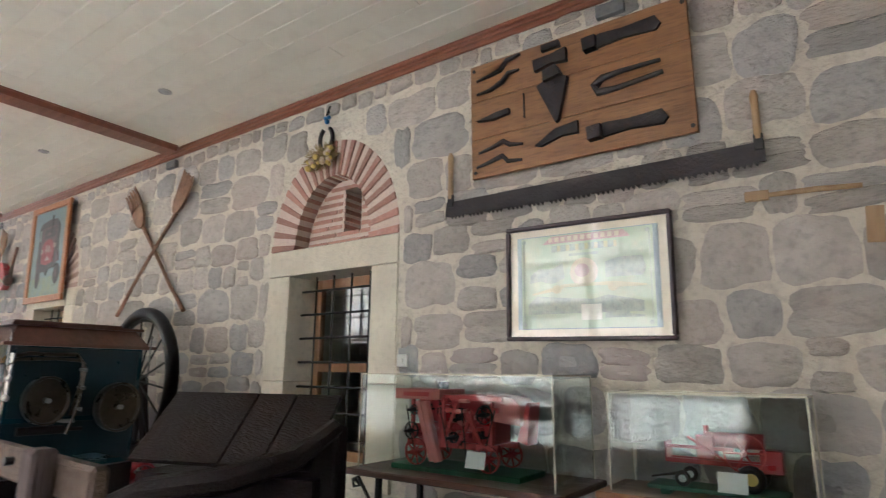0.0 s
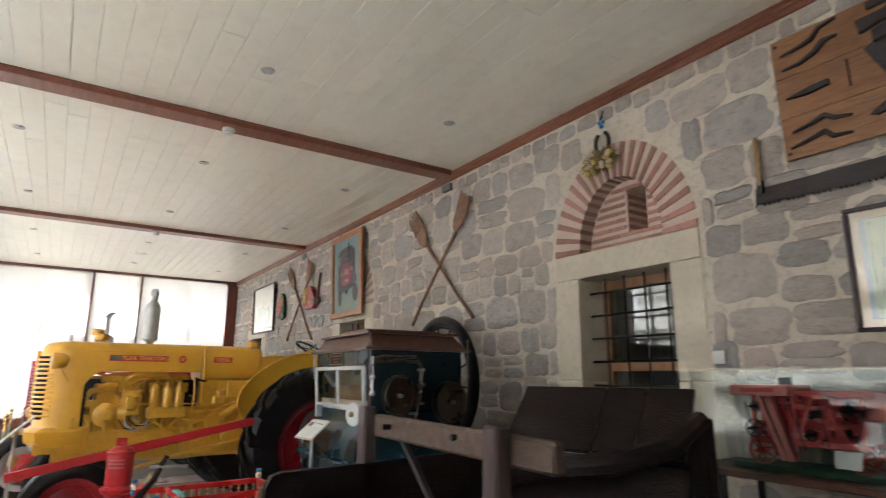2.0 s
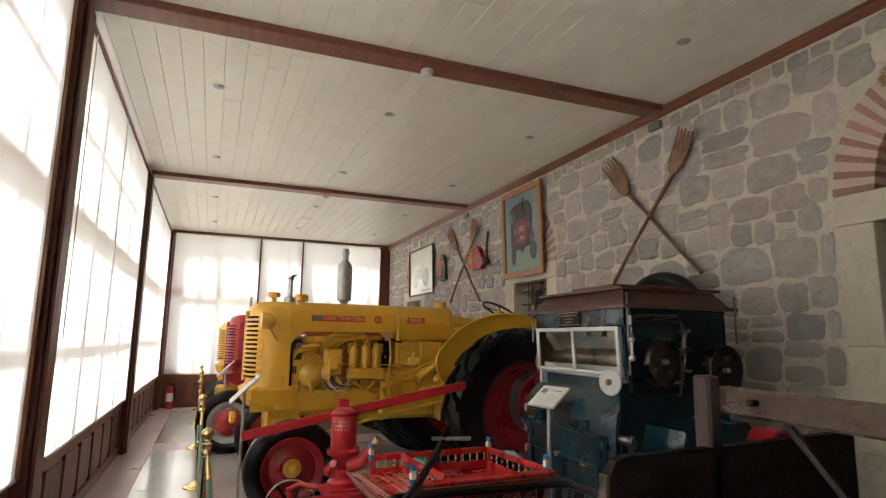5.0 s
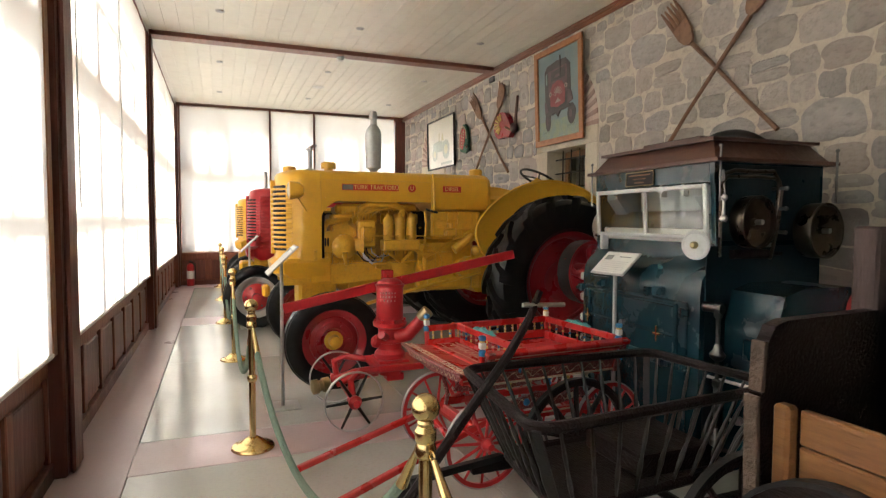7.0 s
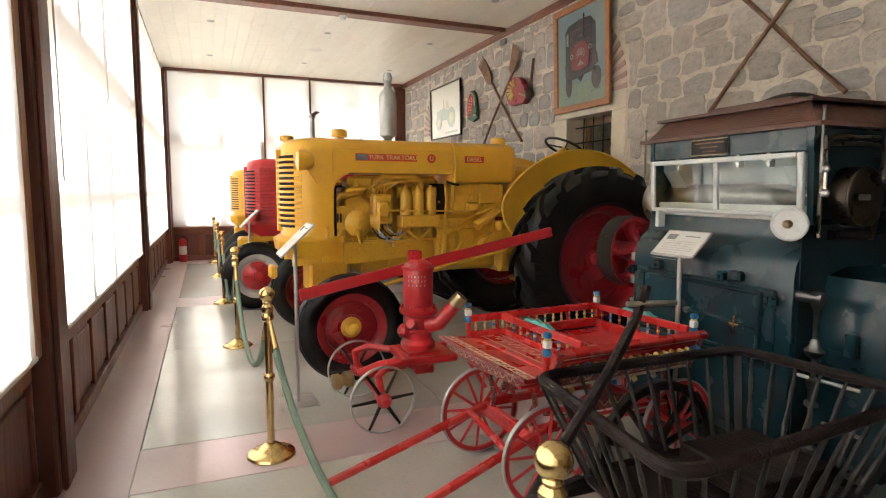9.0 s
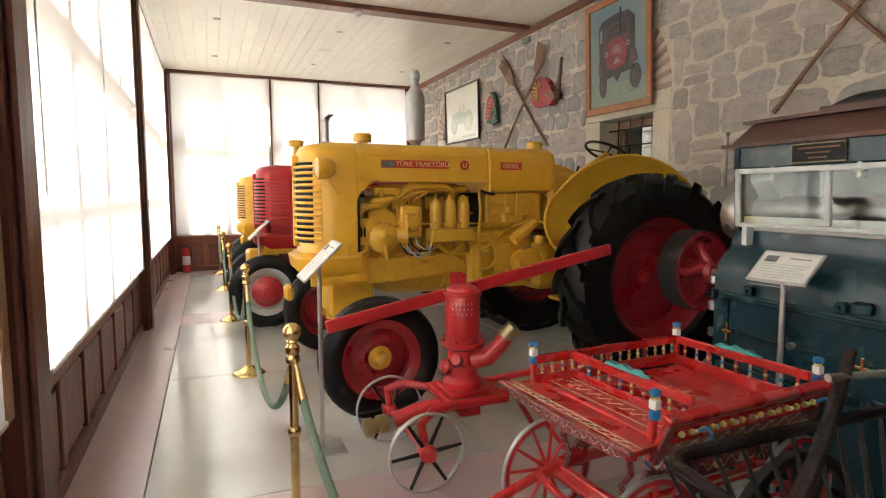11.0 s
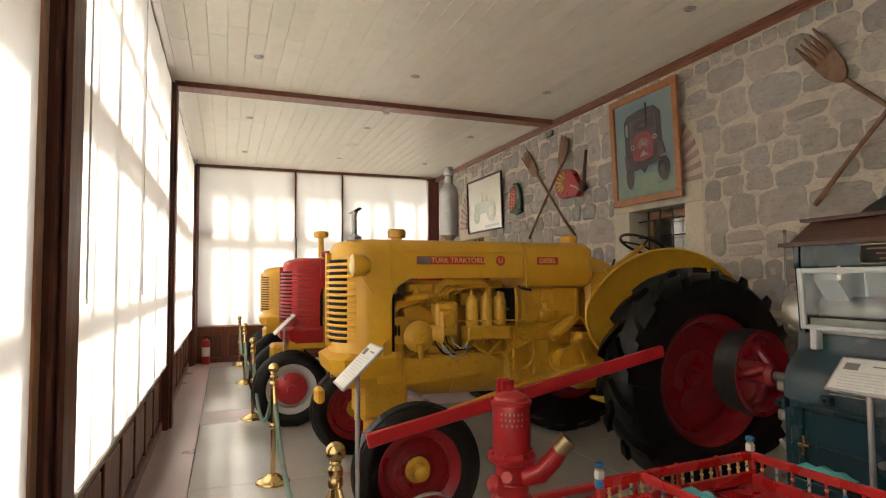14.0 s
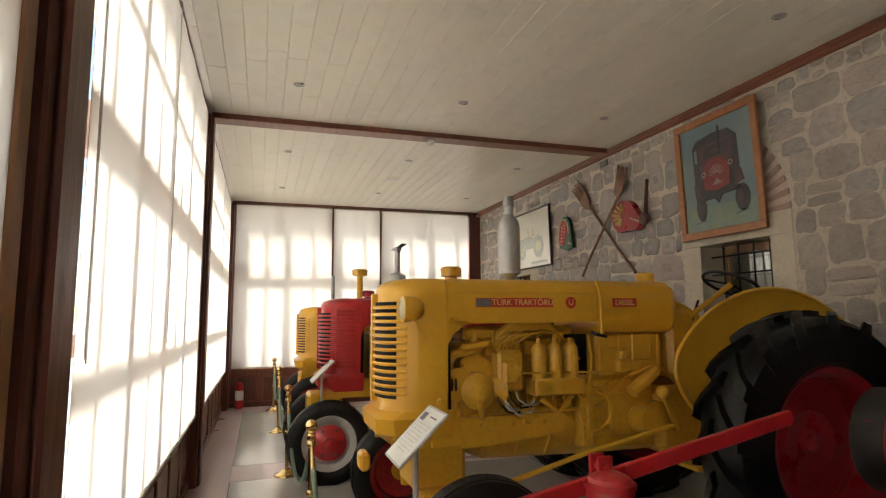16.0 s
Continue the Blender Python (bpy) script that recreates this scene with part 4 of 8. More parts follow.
        for k in range(5):
            part("injector_line", Mesh().tube([(x + 0.04, 0.0 + 0.03 * k, 1.49), (x + 0.11, 0.0 + 0.03 * k, 1.55 + 0.01 * k), (x + 0.12, 0.06 + 0.06 * k, 1.60 + 0.006 * k), (x + 0.08, 0.12 + 0.09 * k, 1.615), (x + 0.0, 0.13 + 0.10 * k, 1.58)], 0.007, 6), paint, tr)
            part("union_nut", Mesh().cyl((x + 0.04, 0.0 + 0.03 * k, 1.475), (x + 0.04, 0.0 + 0.03 * k, 1.50), 0.012, n=6), paint, tr)
        for cy_, cz_, cr_ in ((0.76, 1.05, 0.13), (1.14, 0.98, 0.095)):
            part("flange", Mesh().ring((0.275, cy_, cz_), (1, 0, 0), cr_, 0.014, 28, 6), paint, tr)
            for k in range(8):
                part("bolt", Mesh().cyl((0.28, cy_ + cr_ * math.cos(k * 0.785), cz_ + cr_ * math.sin(k * 0.785)), (0.302, cy_ + cr_ * math.cos(k * 0.785), cz_ + cr_ * math.sin(k * 0.785)), 0.012, n=6), paint, tr)
        for yy in (-0.1, 0.15, 0.4):
            part("sump_rib", Mesh().tube([(0.235, yy, 0.98), (0.225, yy, 0.86), (0.15, yy, 0.76)], 0.010, 6), paint, tr)
        part("sump_flange", Mesh().box(0.19, 0.25, -0.20, 0.70, 1.055, 1.075, 0.004), paint, tr)
        for k in range(9):
            part("bolt", Mesh().cyl((0.235, -0.16 + 0.10 * k, 1.075), (0.235, -0.16 + 0.10 * k, 1.092), 0.011, n=6), paint, tr)
        part("filler_elbow", Mesh().tube([(x, -0.26, 1.50), (x + 0.05, -0.25, 1.53), (x + 0.07, -0.17, 1.54), (x + 0.05, -0.08, 1.55)], 0.024, 10), paint, tr)
        # rocker cover, fan belt, brackets, plugs and pipework
        part("rocker_cover", Mesh().box(0.06, 0.16, -0.16, 0.66, 1.60, 1.672, 0.02), paint, tr)
        part("belt_pulley", Mesh().lathe([(0.10, -0.02), (0.10, -0.008), (0.085, 0.0), (0.10, 0.008), (0.10, 0.02), (0.03, 0.03), (0.0, 0.03)], (0.20, -0.335, 1.28), (0, -1, 0), 22), IRON, tr, "black belt pulley")
        part("timing_cover", Mesh().plate([(-0.26, 1.05), (-0.26, 1.44), (-0.16, 1.50), (-0.02, 1.40), (0.0, 1.22), (-0.08, 1.05)], "x", 0.17, 0.215), engine_mat, tr)
        for yy, zz in ((-0.24, 1.08), (-0.24, 1.24), (-0.24, 1.40), (-0.16, 1.47), (-0.04, 1.38), (-0.02, 1.22), (-0.09, 1.08)):
            part("bolt", Mesh().cyl((0.215, yy, zz), (0.235, yy, zz), 0.013, n=6), paint, tr)
        part("front_bracket", Mesh().box(0.29, 0.315, -0.50, -0.30, 0.88, 1.12, 0.008).cyl((0.30, -0.40, 1.12), (0.30, -0.40, 1.22), 0.012, n=8), paint, tr)
        part("drain_tap", Mesh().lathe([(0.02, 0), (0.03, 0.01), (0.03, 0.06), (0.016, 0.07), (0.016, 0.11), (0, 0.11)], (0.29, -0.31, 1.06), (0, 0, 1), 10), paint, tr)
        part("breather_pipe", Mesh().tube([(0.30, 0.70, 1.60), (0.315, 0.71, 1.45), (0.31, 0.70, 1.30), (0.28, 0.69, 1.16)], 0.012, 8), paint, tr)
        part("fuel_line", Mesh().tube([(0.33, 0.58, 1.18), (0.325, 0.70, 1.10), (0.31, 0.84, 1.16), (0.30, 0.95, 1.26), (0.28, 1.05, 1.30)], 0.007, 6), paint, tr)
        part("stay_bracket", Mesh().beam((0.31, 0.30, 1.16), (0.30, 0.44, 1.06), 0.014, 0.03, 0.004).beam((0.31, 0.55, 1.17), (0.30, 0.44, 1.06), 0.014, 0.03, 0.004), paint, tr)
        part("bell_housing", Mesh().ring((0.0, 0.70, 1.02), (0, 1, 0), 0.30, 0.022, 40, 8, 1.5), engine_mat, tr)
        for k in range(9):
            a = radians(-60 + 20 * k)
            part("bolt", Mesh().cyl((0.30 * math.cos(a), 0.66, 1.02 + 0.30 * math.sin(a)), (0.30 * math.cos(a), 0.74, 1.02 + 0.30 * math.sin(a)), 0.014, n=6), paint, tr)
        for k in range(4):
            part("battery_strap", Mesh().box(0.27, 0.278, 0.80 + 0.17 * k, 0.815 + 0.17 * k, 1.30, 1.60, 0.002), paint, tr)
        part("magneto", Mesh().box(0.27, 0.34, 0.92, 1.06, 1.32, 1.42, 0.02).cyl((0.30, 0.99, 1.42), (0.30, 0.99, 1.47), 0.03, n=12), engine_mat, tr)
        part("shift_linkage", Mesh().tube([(0.33, 1.02, 1.30), (0.34, 1.18, 1.36), (0.33, 1.32, 1.34), (0.30, 1.45, 1.22)], 0.012, 6), paint, tr)
        # decals
        part("decal", Mesh().box(hw, hw + 0.003, -0.19, 0.40, 1.80, 1.865, 0.001), DECAL, tr, "red name decal")
        part("decal_badge", Mesh().box(hw, hw + 0.0045, -0.185, -0.075, 1.806, 1.858), INK, tr, "dark badge")
        part("decal", Mesh().box(hw, hw + 0.003, 0.89, 1.10, 1.80, 1.865, 0.001), DECAL, tr, "red name decal")
        part("decal", Mesh().cyl((hw, 0.545, 1.832), (hw + 0.003, 0.545, 1.832), 0.042, n=24), DECAL, tr, "round red decal")
        for body, yy, size in (("T\u00dcRK TRAKT\u00d6R\u00dc", 0.165, 0.058), ("DIESEL", 0.995, 0.056), ("U", 0.545, 0.06)):
            writing("lettering", body, size, LETTER, tr, pose(hw + 0.0045, yy, 1.832, 90, 0, 90))
        part("front_lamp", Mesh().box(0.06, 0.20, -0.95, -0.88, 0.74, 0.86, 0.02), paint, tr, "small yellow front lamp")
    # headlights
    for s in (-1, 1) if full else ():
        hl = part("headlight", Mesh().lathe([(0.0, 0.11), (0.05, 0.10), (0.078, 0.06), (0.086, 0.0), (0.086, -0.03), (0.08, -0.035)], (s * (hw - 0.005), -0.67, 1.79), (0, 1, 0), 20), paint, tr)
        part("lens", Mesh().lathe([(0.08, -0.03), (0.062, -0.046), (0.0, -0.055)], (s * (hw - 0.005), -0.67, 1.79), (0, 1, 0), 20), LENS, hl, "milky glass lens")
        part("lamp_bracket", Mesh().tube([(s * (hw + 0.02), -0.63, 1.715), (s * (hw + 0.03), -0.59, 1.66), (s * (hw + 0.002), -0.54, 1.585)], 0.010, 8), paint, hl)
    # front axle and wheels
    part("front_pedestal", Mesh().box(-0.20, 0.20, axle - 0.20, axle + 0.18, 0.58, 0.90, 0.03).box(-0.12, 0.12, axle - 0.12, axle + 0.12, 0.40, 0.60, 0.03), engine_mat, tr)
    part("front_axle", Mesh().beam((-front_wheels + 0.15, axle, 0.47), (front_wheels - 0.15, axle, 0.47), 0.10, 0.09, 0.015), engine_mat, tr)
    for s in (-1, 1):
        part("spindle", Mesh().cyl((s * (front_wheels - 0.17), axle, 0.36), (s * (front_wheels - 0.17), axle, 0.66), 0.045, n=12), engine_mat, tr)
        tyred_wheel(tr, (s * front_wheels, axle, 0.43), s, 0.43, 0.20, 0.27, rim_front, 0, engine_mat, 6, "front_wheel", 0.05, 0.11)
        tyred_wheel(tr, (s * 1.0, 1.98, 0.88), s, 0.885, 0.38, 0.50, RED_RIM, 17, RED_RIM, 8, "rear_wheel", 0.16, 0.05)
    # fenders
    for s in (-1, 1):
        fd = Mesh()
        a0, a1, n = 163, 25, 46
        o = Vector((0, 1.98, 0.88))
        rs, edge = [], []
        for k in range(n + 1):
            a = radians(a0 + (a1 - a0) * k / n)
            d = Vector((0, math.cos(a), math.sin(a)))
            R_ = 1.045 - 0.27 * max(0.0, 1 - k / 7) ** 2.2
            ridge = 0.010 if k % 9 == 4 else 0.0
            ins = [(R_, 0.735), (R_ - 0.02, 0.722), (R_ - 0.10, 0.70 + ridge), (0.80, 0.675 + ridge), (0.58, 0.67)]
            rs.append([o + d * min(R_, r_) + Vector((s * x_, 0, 0)) for r_, x_ in ins] + [o + d * min(R_, r_) + Vector((s * (x_ - 0.012), 0, 0)) for r_, x_ in reversed(ins)])
            edge.append(o + d * R_ + Vector((s * 0.733, 0, 0)))
        fd.rings(rs)
        fp = part("fender", fd, paint, tr)
        part("rolled_edge", Mesh().tube(edge, 0.014, 8), paint, fp)
    part("seat", Mesh().lathe([(0.0, 0), (0.15, 0.0), (0.21, 0.04), (0.23, 0.12), (0.22, 0.12), (0.19, 0.05), (0.0, 0.02)], (0, 2.55, 1.30), (0, 0, 1), 20), engine_mat, tr)
    part("seat_post", Mesh().beam((0, 2.2, 1.15), (0, 2.55, 1.31), 0.08, 0.03, 0.005), engine_mat, tr)
    st = Vector((0.18, 2.15, 1.99))
    ax = Vector((0, 0.45, 0.9)).normalized()
    sw = part("steering_wheel", Mesh().ring(st, ax, 0.225, 0.014, 36, 8), IRON, tr, "black steering wheel")
    u = Vector((1, 0, 0))
    for k in range(3):
        a = radians(90 + 120 * k)
        d = u * math.cos(a) + ax.cross(u) * math.sin(a)
        part("spoke", Mesh().cyl(st, st + d * 0.222, 0.009, n=6), IRON, sw)
    part("steering_column", Mesh().cyl(st, st - ax * 0.1 - Vector((0, 0.65, 0.33)), 0.022, n=10), engine_mat, tr)
    part("lever", Mesh().tube([(0.05, 1.75, 1.2), (0.08, 1.80, 1.65), (0.12, 1.86, 1.86)], 0.010, 6), IRON, tr)
    part("cowl", Mesh().box(-0.20, 0.24, 1.46, 1.72, 1.25, 1.78, 0.04), engine_mat, tr)
    return tr


yellow = row_tractor("tractor", "yellow vintage diesel tractor with red wheel rims and black tyres", -7.95, YELLOW, RED_RIM, YELLOW_RAIL)
part("muffler", Mesh().lathe([(0.035, -0.02), (0.035, 0.02), (0.06, 0.05), (0.084, 0.06), (0.086, 0.42), (0.074, 0.47), (0.036, 0.52), (0.036, 0.58), (0.044, 0.585), (0.044, 0.62), (0.034, 0.66), (0.0, 0.66)], (0.0, 0.22, 2.0), (0, 0, 1), 24), SILVER, yellow, "silver painted muffler")
WHITE_RIM = material("grey_white_rim", (0.52, 0.51, 0.49), (0.44, 0.43, 0.42), 5, 0.45, bump=0.1, bscale=40)
red = row_tractor("tractor", "red vintage tractor with pale wheel rims and an upright silver exhaust", -10.72, RED, WHITE_RIM, YELLOW_RAIL, full=False, top=1.95, front_wheels=0.47, axle=-0.75, y0=-0.12)
part("muffler", Mesh().lathe([(0.03, -0.03), (0.03, 0.06), (0.095, 0.07), (0.095, 0.27), (0.06, 0.29), (0.034, 0.30), (0.034, 0.55), (0.05, 0.57), (0.05, 0.585), (0, 0.59)], (0.28, 0.03, 1.95), (0, 0, 1), 20), SILVER, red, "silver exhaust stack")
part("exhaust_flap", Mesh().beam((0.22, 0.0, 2.52), (0.36, 0.09, 2.58), 0.08, 0.012), SILVER, red)
for k in range(16):
    part("hood_louvre", Mesh().box(0.34, 0.352, -0.68, -0.46, 1.16 + 0.043 * k, 1.185 + 0.043 * k, 0.006), RED, red)
# Black plate over the side paints the shade of an open engine bay.
part("side_opening", Mesh().plate([(-0.20, 1.10), (-0.20, 1.52), (-0.10, 1.60), (0.5, 1.60), (0.5, 1.10)], "x", 0.335, 0.345), BLACK, red, "black plate painted as the engine bay's shade")
part("badge", Mesh().cyl((0.34, 0.02, 1.72), (0.348, 0.02, 1.72), 0.085, n=24), PAPER, red, "round pale badge")
part("badge_face", Mesh().cyl((0.348, 0.02, 1.72), (0.351, 0.02, 1.72), 0.072, n=24), RED, red)
for s in (-1, 1):
    part("front_hub", Mesh().lathe([(0.185, 0.0), (0.185, 0.012), (0.12, 0.03), (0.10, 0.05), (0.06, 0.06), (0.055, 0.13), (0.0, 0.14)], (s * 0.495, -0.87 + 0.12, 0.43), (s, 0, 0), 24), RED, red, "red wheel centre")
    for k in range(6):
        part("wheel_nut", Mesh().cyl((s * 0.50, -0.75 + 0.14 * math.cos(k * 1.047), 0.43 + 0.14 * math.sin(k * 1.047)), (s * 0.525, -0.75 + 0.14 * math.cos(k * 1.047), 0.43 + 0.14 * math.sin(k * 1.047)), 0.016, n=6), DARK_STEEL, red)
third = row_tractor("tractor", "yellow vintage tractor at the far end of the row", -13.42, YELLOW, RED_RIM, YELLOW_RAIL, full=False, top=1.90, front_wheels=0.6, axle=-0.6, y0=-0.20)
part("air_cleaner", Mesh().lathe([(0.05, 0.0), (0.05, 0.50), (0.12, 0.52), (0.13, 0.60), (0.10, 0.62), (0.0, 0.62)], (0.1, 0.14, 1.9), (0, 0, 1), 18), YELLOW, third, "yellow air cleaner stack")
part("exhaust_pipe", Mesh().cyl((0.15, -0.3, 1.9), (0.15, -0.3, 2.4), 0.03, n=12), SILVER, third)

BRONZE = material("dark_bronze", (0.12, 0.10, 0.08), (0.09, 0.075, 0.06), 12, 0.3, metal=1.0)
# Near-black navy that paints the shade on the mill's east side.
NAVY = material("navy_side_shade", (0.007, 0.022, 0.031), (0.009, 0.025, 0.034), 5, 0.32, bump=0.1, bscale=30, spec=0.3)
# ---- flour mill: teal roller mill with wooden hopper ----
PALE_BLUE = material("pale_blue_paint", (0.42, 0.47, 0.50), (0.36, 0.41, 0.44), 6, 0.5, bump=0.05, bscale=40)
mill = thing("roller_mill", "dark teal cast-iron roller mill with a brown wooden hopper", "machine", pose(-5.03, 1.40, 0, 0, 0, -2.5) @ Matrix.Diagonal((1.13, 0.83, 1, 1)))
part("plinth", Mesh().box(-0.56, 0.56, -0.22, 1.0, 0.0, 0.16, 0.012), TEAL, mill)
lower = Mesh()
prof = [(-0.14, 0.14), (-0.14, 1.08), (-0.125, 1.16), (-0.08, 1.22), (-0.02, 1.26), (0.0, 1.30), (0.0, 1.37), (0.98, 1.37), (0.98, 0.14)]
lower.plate(prof, "x", -0.54, 0.54)
part("lower_body", lower, TEAL, mill)
part("upper_body", Mesh().plate([(0.0, 1.365), (0.0, 1.38), (-0.02, 1.72), (-0.03, 1.74), (-0.03, 1.86), (1.0, 1.86), (1.0, 1.365)], "x", -0.53, -0.50).plate([(0.0, 1.365), (0.0, 1.38), (-0.02, 1.72), (-0.03, 1.74), (-0.03, 1.86), (1.0, 1.86), (1.0, 1.365)], "x", 0.50, 0.53)
     .box(-0.50, 0.50, 0.30, 1.0, 1.365, 1.86).box(-0.50, 0.50, -0.03, 0.30, 1.73, 1.86, 0.008), TEAL, mill)
part("feed_roller", Mesh().cyl((-0.49, 0.19, 1.49), (0.49, 0.19, 1.49), 0.085, n=24), DARK_STEEL, mill, "grey feed roller behind the glass")
part("back_sheet", Mesh().box(-0.49, 0.49, 0.285, 0.30, 1.39, 1.73), PALE_BLUE, mill, "pale blue back sheet behind the glass")
for sx in (-1, 1):
    part("inner_cheek", Mesh().plate([(0.03, 1.72), (0.03, 1.66), (0.20, 1.48), (0.27, 1.48), (0.27, 1.72)], "x", sx * 0.34, sx * 0.46), PALE_BLUE, mill, "pale sloping cheek behind the glass")
part("front_strip", Mesh().box(-0.49, 0.49, 0.03, 0.05, 1.39, 1.455, 0.004), PAPER, mill, "white strip behind the glass")
part("feed_tray", Mesh().box(-0.49, 0.49, 0.04, 0.30, 1.372, 1.39), PAPER, mill, "pale tray behind the glass")
wf = Mesh()
for x0, x1, z0, z1 in ((-0.50, -0.47, 1.395, 1.73), (0.47, 0.50, 1.395, 1.73), (-0.47, 0.47, 1.395, 1.42), (-0.47, 0.47, 1.70, 1.73), (-0.014, 0.014, 1.42, 1.70)):
    m = Matrix.Translation((0, -0.012, 1.395)) @ Matrix.Rotation(radians(4), 4, "X") @ Matrix.Translation((0, 0, -1.395))
    wf.box(x0, x1, -0.03, 0.0, z0, z1, 0.006, m)
mw = part("glazed_hatch", wf, WHITE, mill, "white painted hatch frame")
for x0, x1 in ((-0.47, -0.014), (0.014, 0.47)):
    p = part("pane", Mesh().box(x0, x1, -0.017, -0.013, 1.42, 1.70, 0, m), GLASS, mw, "clear pane")
    p.visible_shadow = False
for x in (-0.30, 0.12, 0.30):
    part("latch", Mesh().box(x - 0.01, x + 0.01, -0.03, 0.03, 1.66, 1.74, 0.004).box(x - 0.025, x + 0.025, -0.035, 0.0, 1.69, 1.705, 0.003), STEEL, mill, "steel latch")
for x in (-0.42, 0.40):
    part("stay", Mesh().box(x - 0.015, x + 0.015, -0.07, 0.0, 1.29, 1.40, 0.005), WHITE, mill)
part("name_plate", Mesh().box(-0.19, 0.07, -0.042, -0.03, 1.745, 1.842, 0.004), BLACK, mill, "dark brass-edged name plate")
part("plate_edge", Mesh().tube([(-0.188, -0.043, 1.747), (0.068, -0.043, 1.747), (0.068, -0.043, 1.84), (-0.188, -0.043, 1.84)], 0.004, 6, closed=True), DULL_BRASS, mill)
for k, (w, z) in enumerate(((0.20, 1.818), (0.12, 1.793), (0.09, 1.768))):
    part("plate_line", Mesh().box(-0.06 - w / 2, -0.06 + w / 2, -0.0445, -0.042, z - 0.004, z + 0.004), FORK_WOOD, mill)
# front door of the lower body
dr = part("front_door", Mesh().box(-0.50, 0.46, -0.162, -0.14, 0.62, 1.02, 0.006).box(-0.50, 0.46, -0.162, -0.14, 0.22, 0.60, 0.006), TEAL, mill)
fr = Mesh()
for x0, x1, z0, z1 in ((-0.44, 0.40, 0.985, 1.0), (-0.44, 0.40, 0.64, 0.655), (-0.44, -0.425, 0.655, 0.985), (0.385, 0.40, 0.655, 0.985), (-0.44, 0.40, 0.80, 0.81)):
    fr.box(x0 - 0.006, x1 + 0.006, -0.188, -0.162, z0 - 0.004, z1 + 0.004, 0.006)
part("door_moulding", fr, TEAL, dr)
for x, z in ((0.45, 0.96), (0.45, 0.64), (0.30, 0.62), (-0.46, 0.96), (-0.46, 0.3)):
    part("hinge", Mesh().box(x - 0.035, x + 0.035, -0.185, -0.16, z - 0.02, z + 0.02, 0.005).cyl((x, -0.185, z - 0.028), (x, -0.185, z + 0.028), 0.012, n=8), TEAL, dr)
for x, z in ((0.28, 0.80), (-0.40, 0.80)):
    part("turn_handle", Mesh().cyl((x, -0.175, z), (x, -0.210, z), 0.009, n=8).box(x - 0.008, x + 0.008, -0.222, -0.208, z - 0.05, z + 0.05, 0.004).box(x - 0.03, x + 0.03, -0.222, -0.208, z - 0.008, z + 0.008, 0.004), BRASS, dr, "brass turn handle")
part("knob", Mesh().cyl((-0.05, -0.175, 0.81), (-0.05, -0.210, 0.81), 0.018, n=12), STEEL, dr)
part("grip", Mesh().box(0.20, 0.28, -0.19, -0.10, 1.03, 1.09, 0.012), TEAL, dr)
# hopper
for z0, z1, w0, w1, d0, d1, hn in ((1.85, 1.872, 0.585, 0.585, 0.08, 0.08, "hopper_tray"), (1.872, 1.985, 0.545, 0.465, 0.045, -0.04, "hopper"), (1.985, 2.003, 0.50, 0.50, 0.01, 0.01, "hopper_lid")):
    hp = Mesh().rings([[Vector(p) for p in ((-w0, -d0, z0), (w0, -d0, z0), (w0, 1.0 + d0, z0), (-w0, 1.0 + d0, z0))], [Vector(p) for p in ((-w1, -d1, z1), (w1, -d1, z1), (w1, 1.0 + d1, z1), (-w1, 1.0 + d1, z1))]])
    part(hn, hp, WALNUT, mill, "brown stained wood", smooth=0)
part("hopper_board", Mesh().box(-0.12, 0.36, 0.05, 0.9, 2.003, 2.03, 0.006), WALNUT, mill)
# right side: pulleys, levers, wheels
for x, y, z, r in ((0.52, 0.26, 1.50, 0.155), (0.60, 0.76, 1.45, 0.165)):
    pw = part("side_pulley", Mesh().lathe([(r * 0.97, 0.0), (r, 0.02), (r, 0.095), (r * 0.96, 0.105), (r * 0.92, 0.09), (r * 0.9, 0.075), (r * 0.25, 0.06), (0.022, 0.06), (0.022, 0.08), (0, 0.08)], (x, y, z), (1, 0, 0), 40), BRONZE, mill, "polished dark brown metal pulley")
    part("pulley_rim", Mesh().ring((x + 0.1, y, z), (1, 0, 0), r * 0.965, 0.007, 40, 8), BRONZE, pw)
    part("pulley_axle", Mesh().cyl((0.45, y, z), (x + 0.12, y, z), 0.016, n=12), STEEL, pw)
# Thin added sheets darken the teal side, standing for its shade.
part("side_sheet", Mesh().box(0.528, 0.534, 0.03, 0.97, 1.39, 1.84, 0.002), NAVY, mill, "dark navy sheet, the east side's shade as colour")
part("lower_side_sheet", Mesh().box(0.538, 0.545, -0.10, 0.96, 0.18, 1.36, 0.002), NAVY, mill, "dark navy sheet, the east side's shade as colour")
part("side_pipe", Mesh().tube([(0.56, 0.02, 1.78), (0.57, 0.10, 1.80), (0.575, 0.26, 1.795), (0.575, 0.44, 1.80), (0.575, 0.50, 1.74), (0.57, 0.50, 1.60), (0.565, 0.46, 1.40)], 0.013, 8), BRONZE, mill, "bent dark metal pipe")
for zz in (1.70, 1.58, 1.44):
    part("pipe_clip", Mesh().cyl((0.53, 0.50, zz), (0.62, 0.50, zz), 0.010, n=8).ball((0.62, 0.50, zz), 0.014, 8), DARK_STEEL, mill, "steel clip")
part("oil_pipe", Mesh().tube([(0.56, 0.0, 1.80), (0.58, -0.01, 1.62), (0.58, -0.01, 1.52)], 0.012, 8).ball((0.58, -0.01, 1.64), 0.022, 10).ball((0.58, -0.01, 1.52), 0.024, 10), STEEL, mill, "steel feed pipe with knobs")
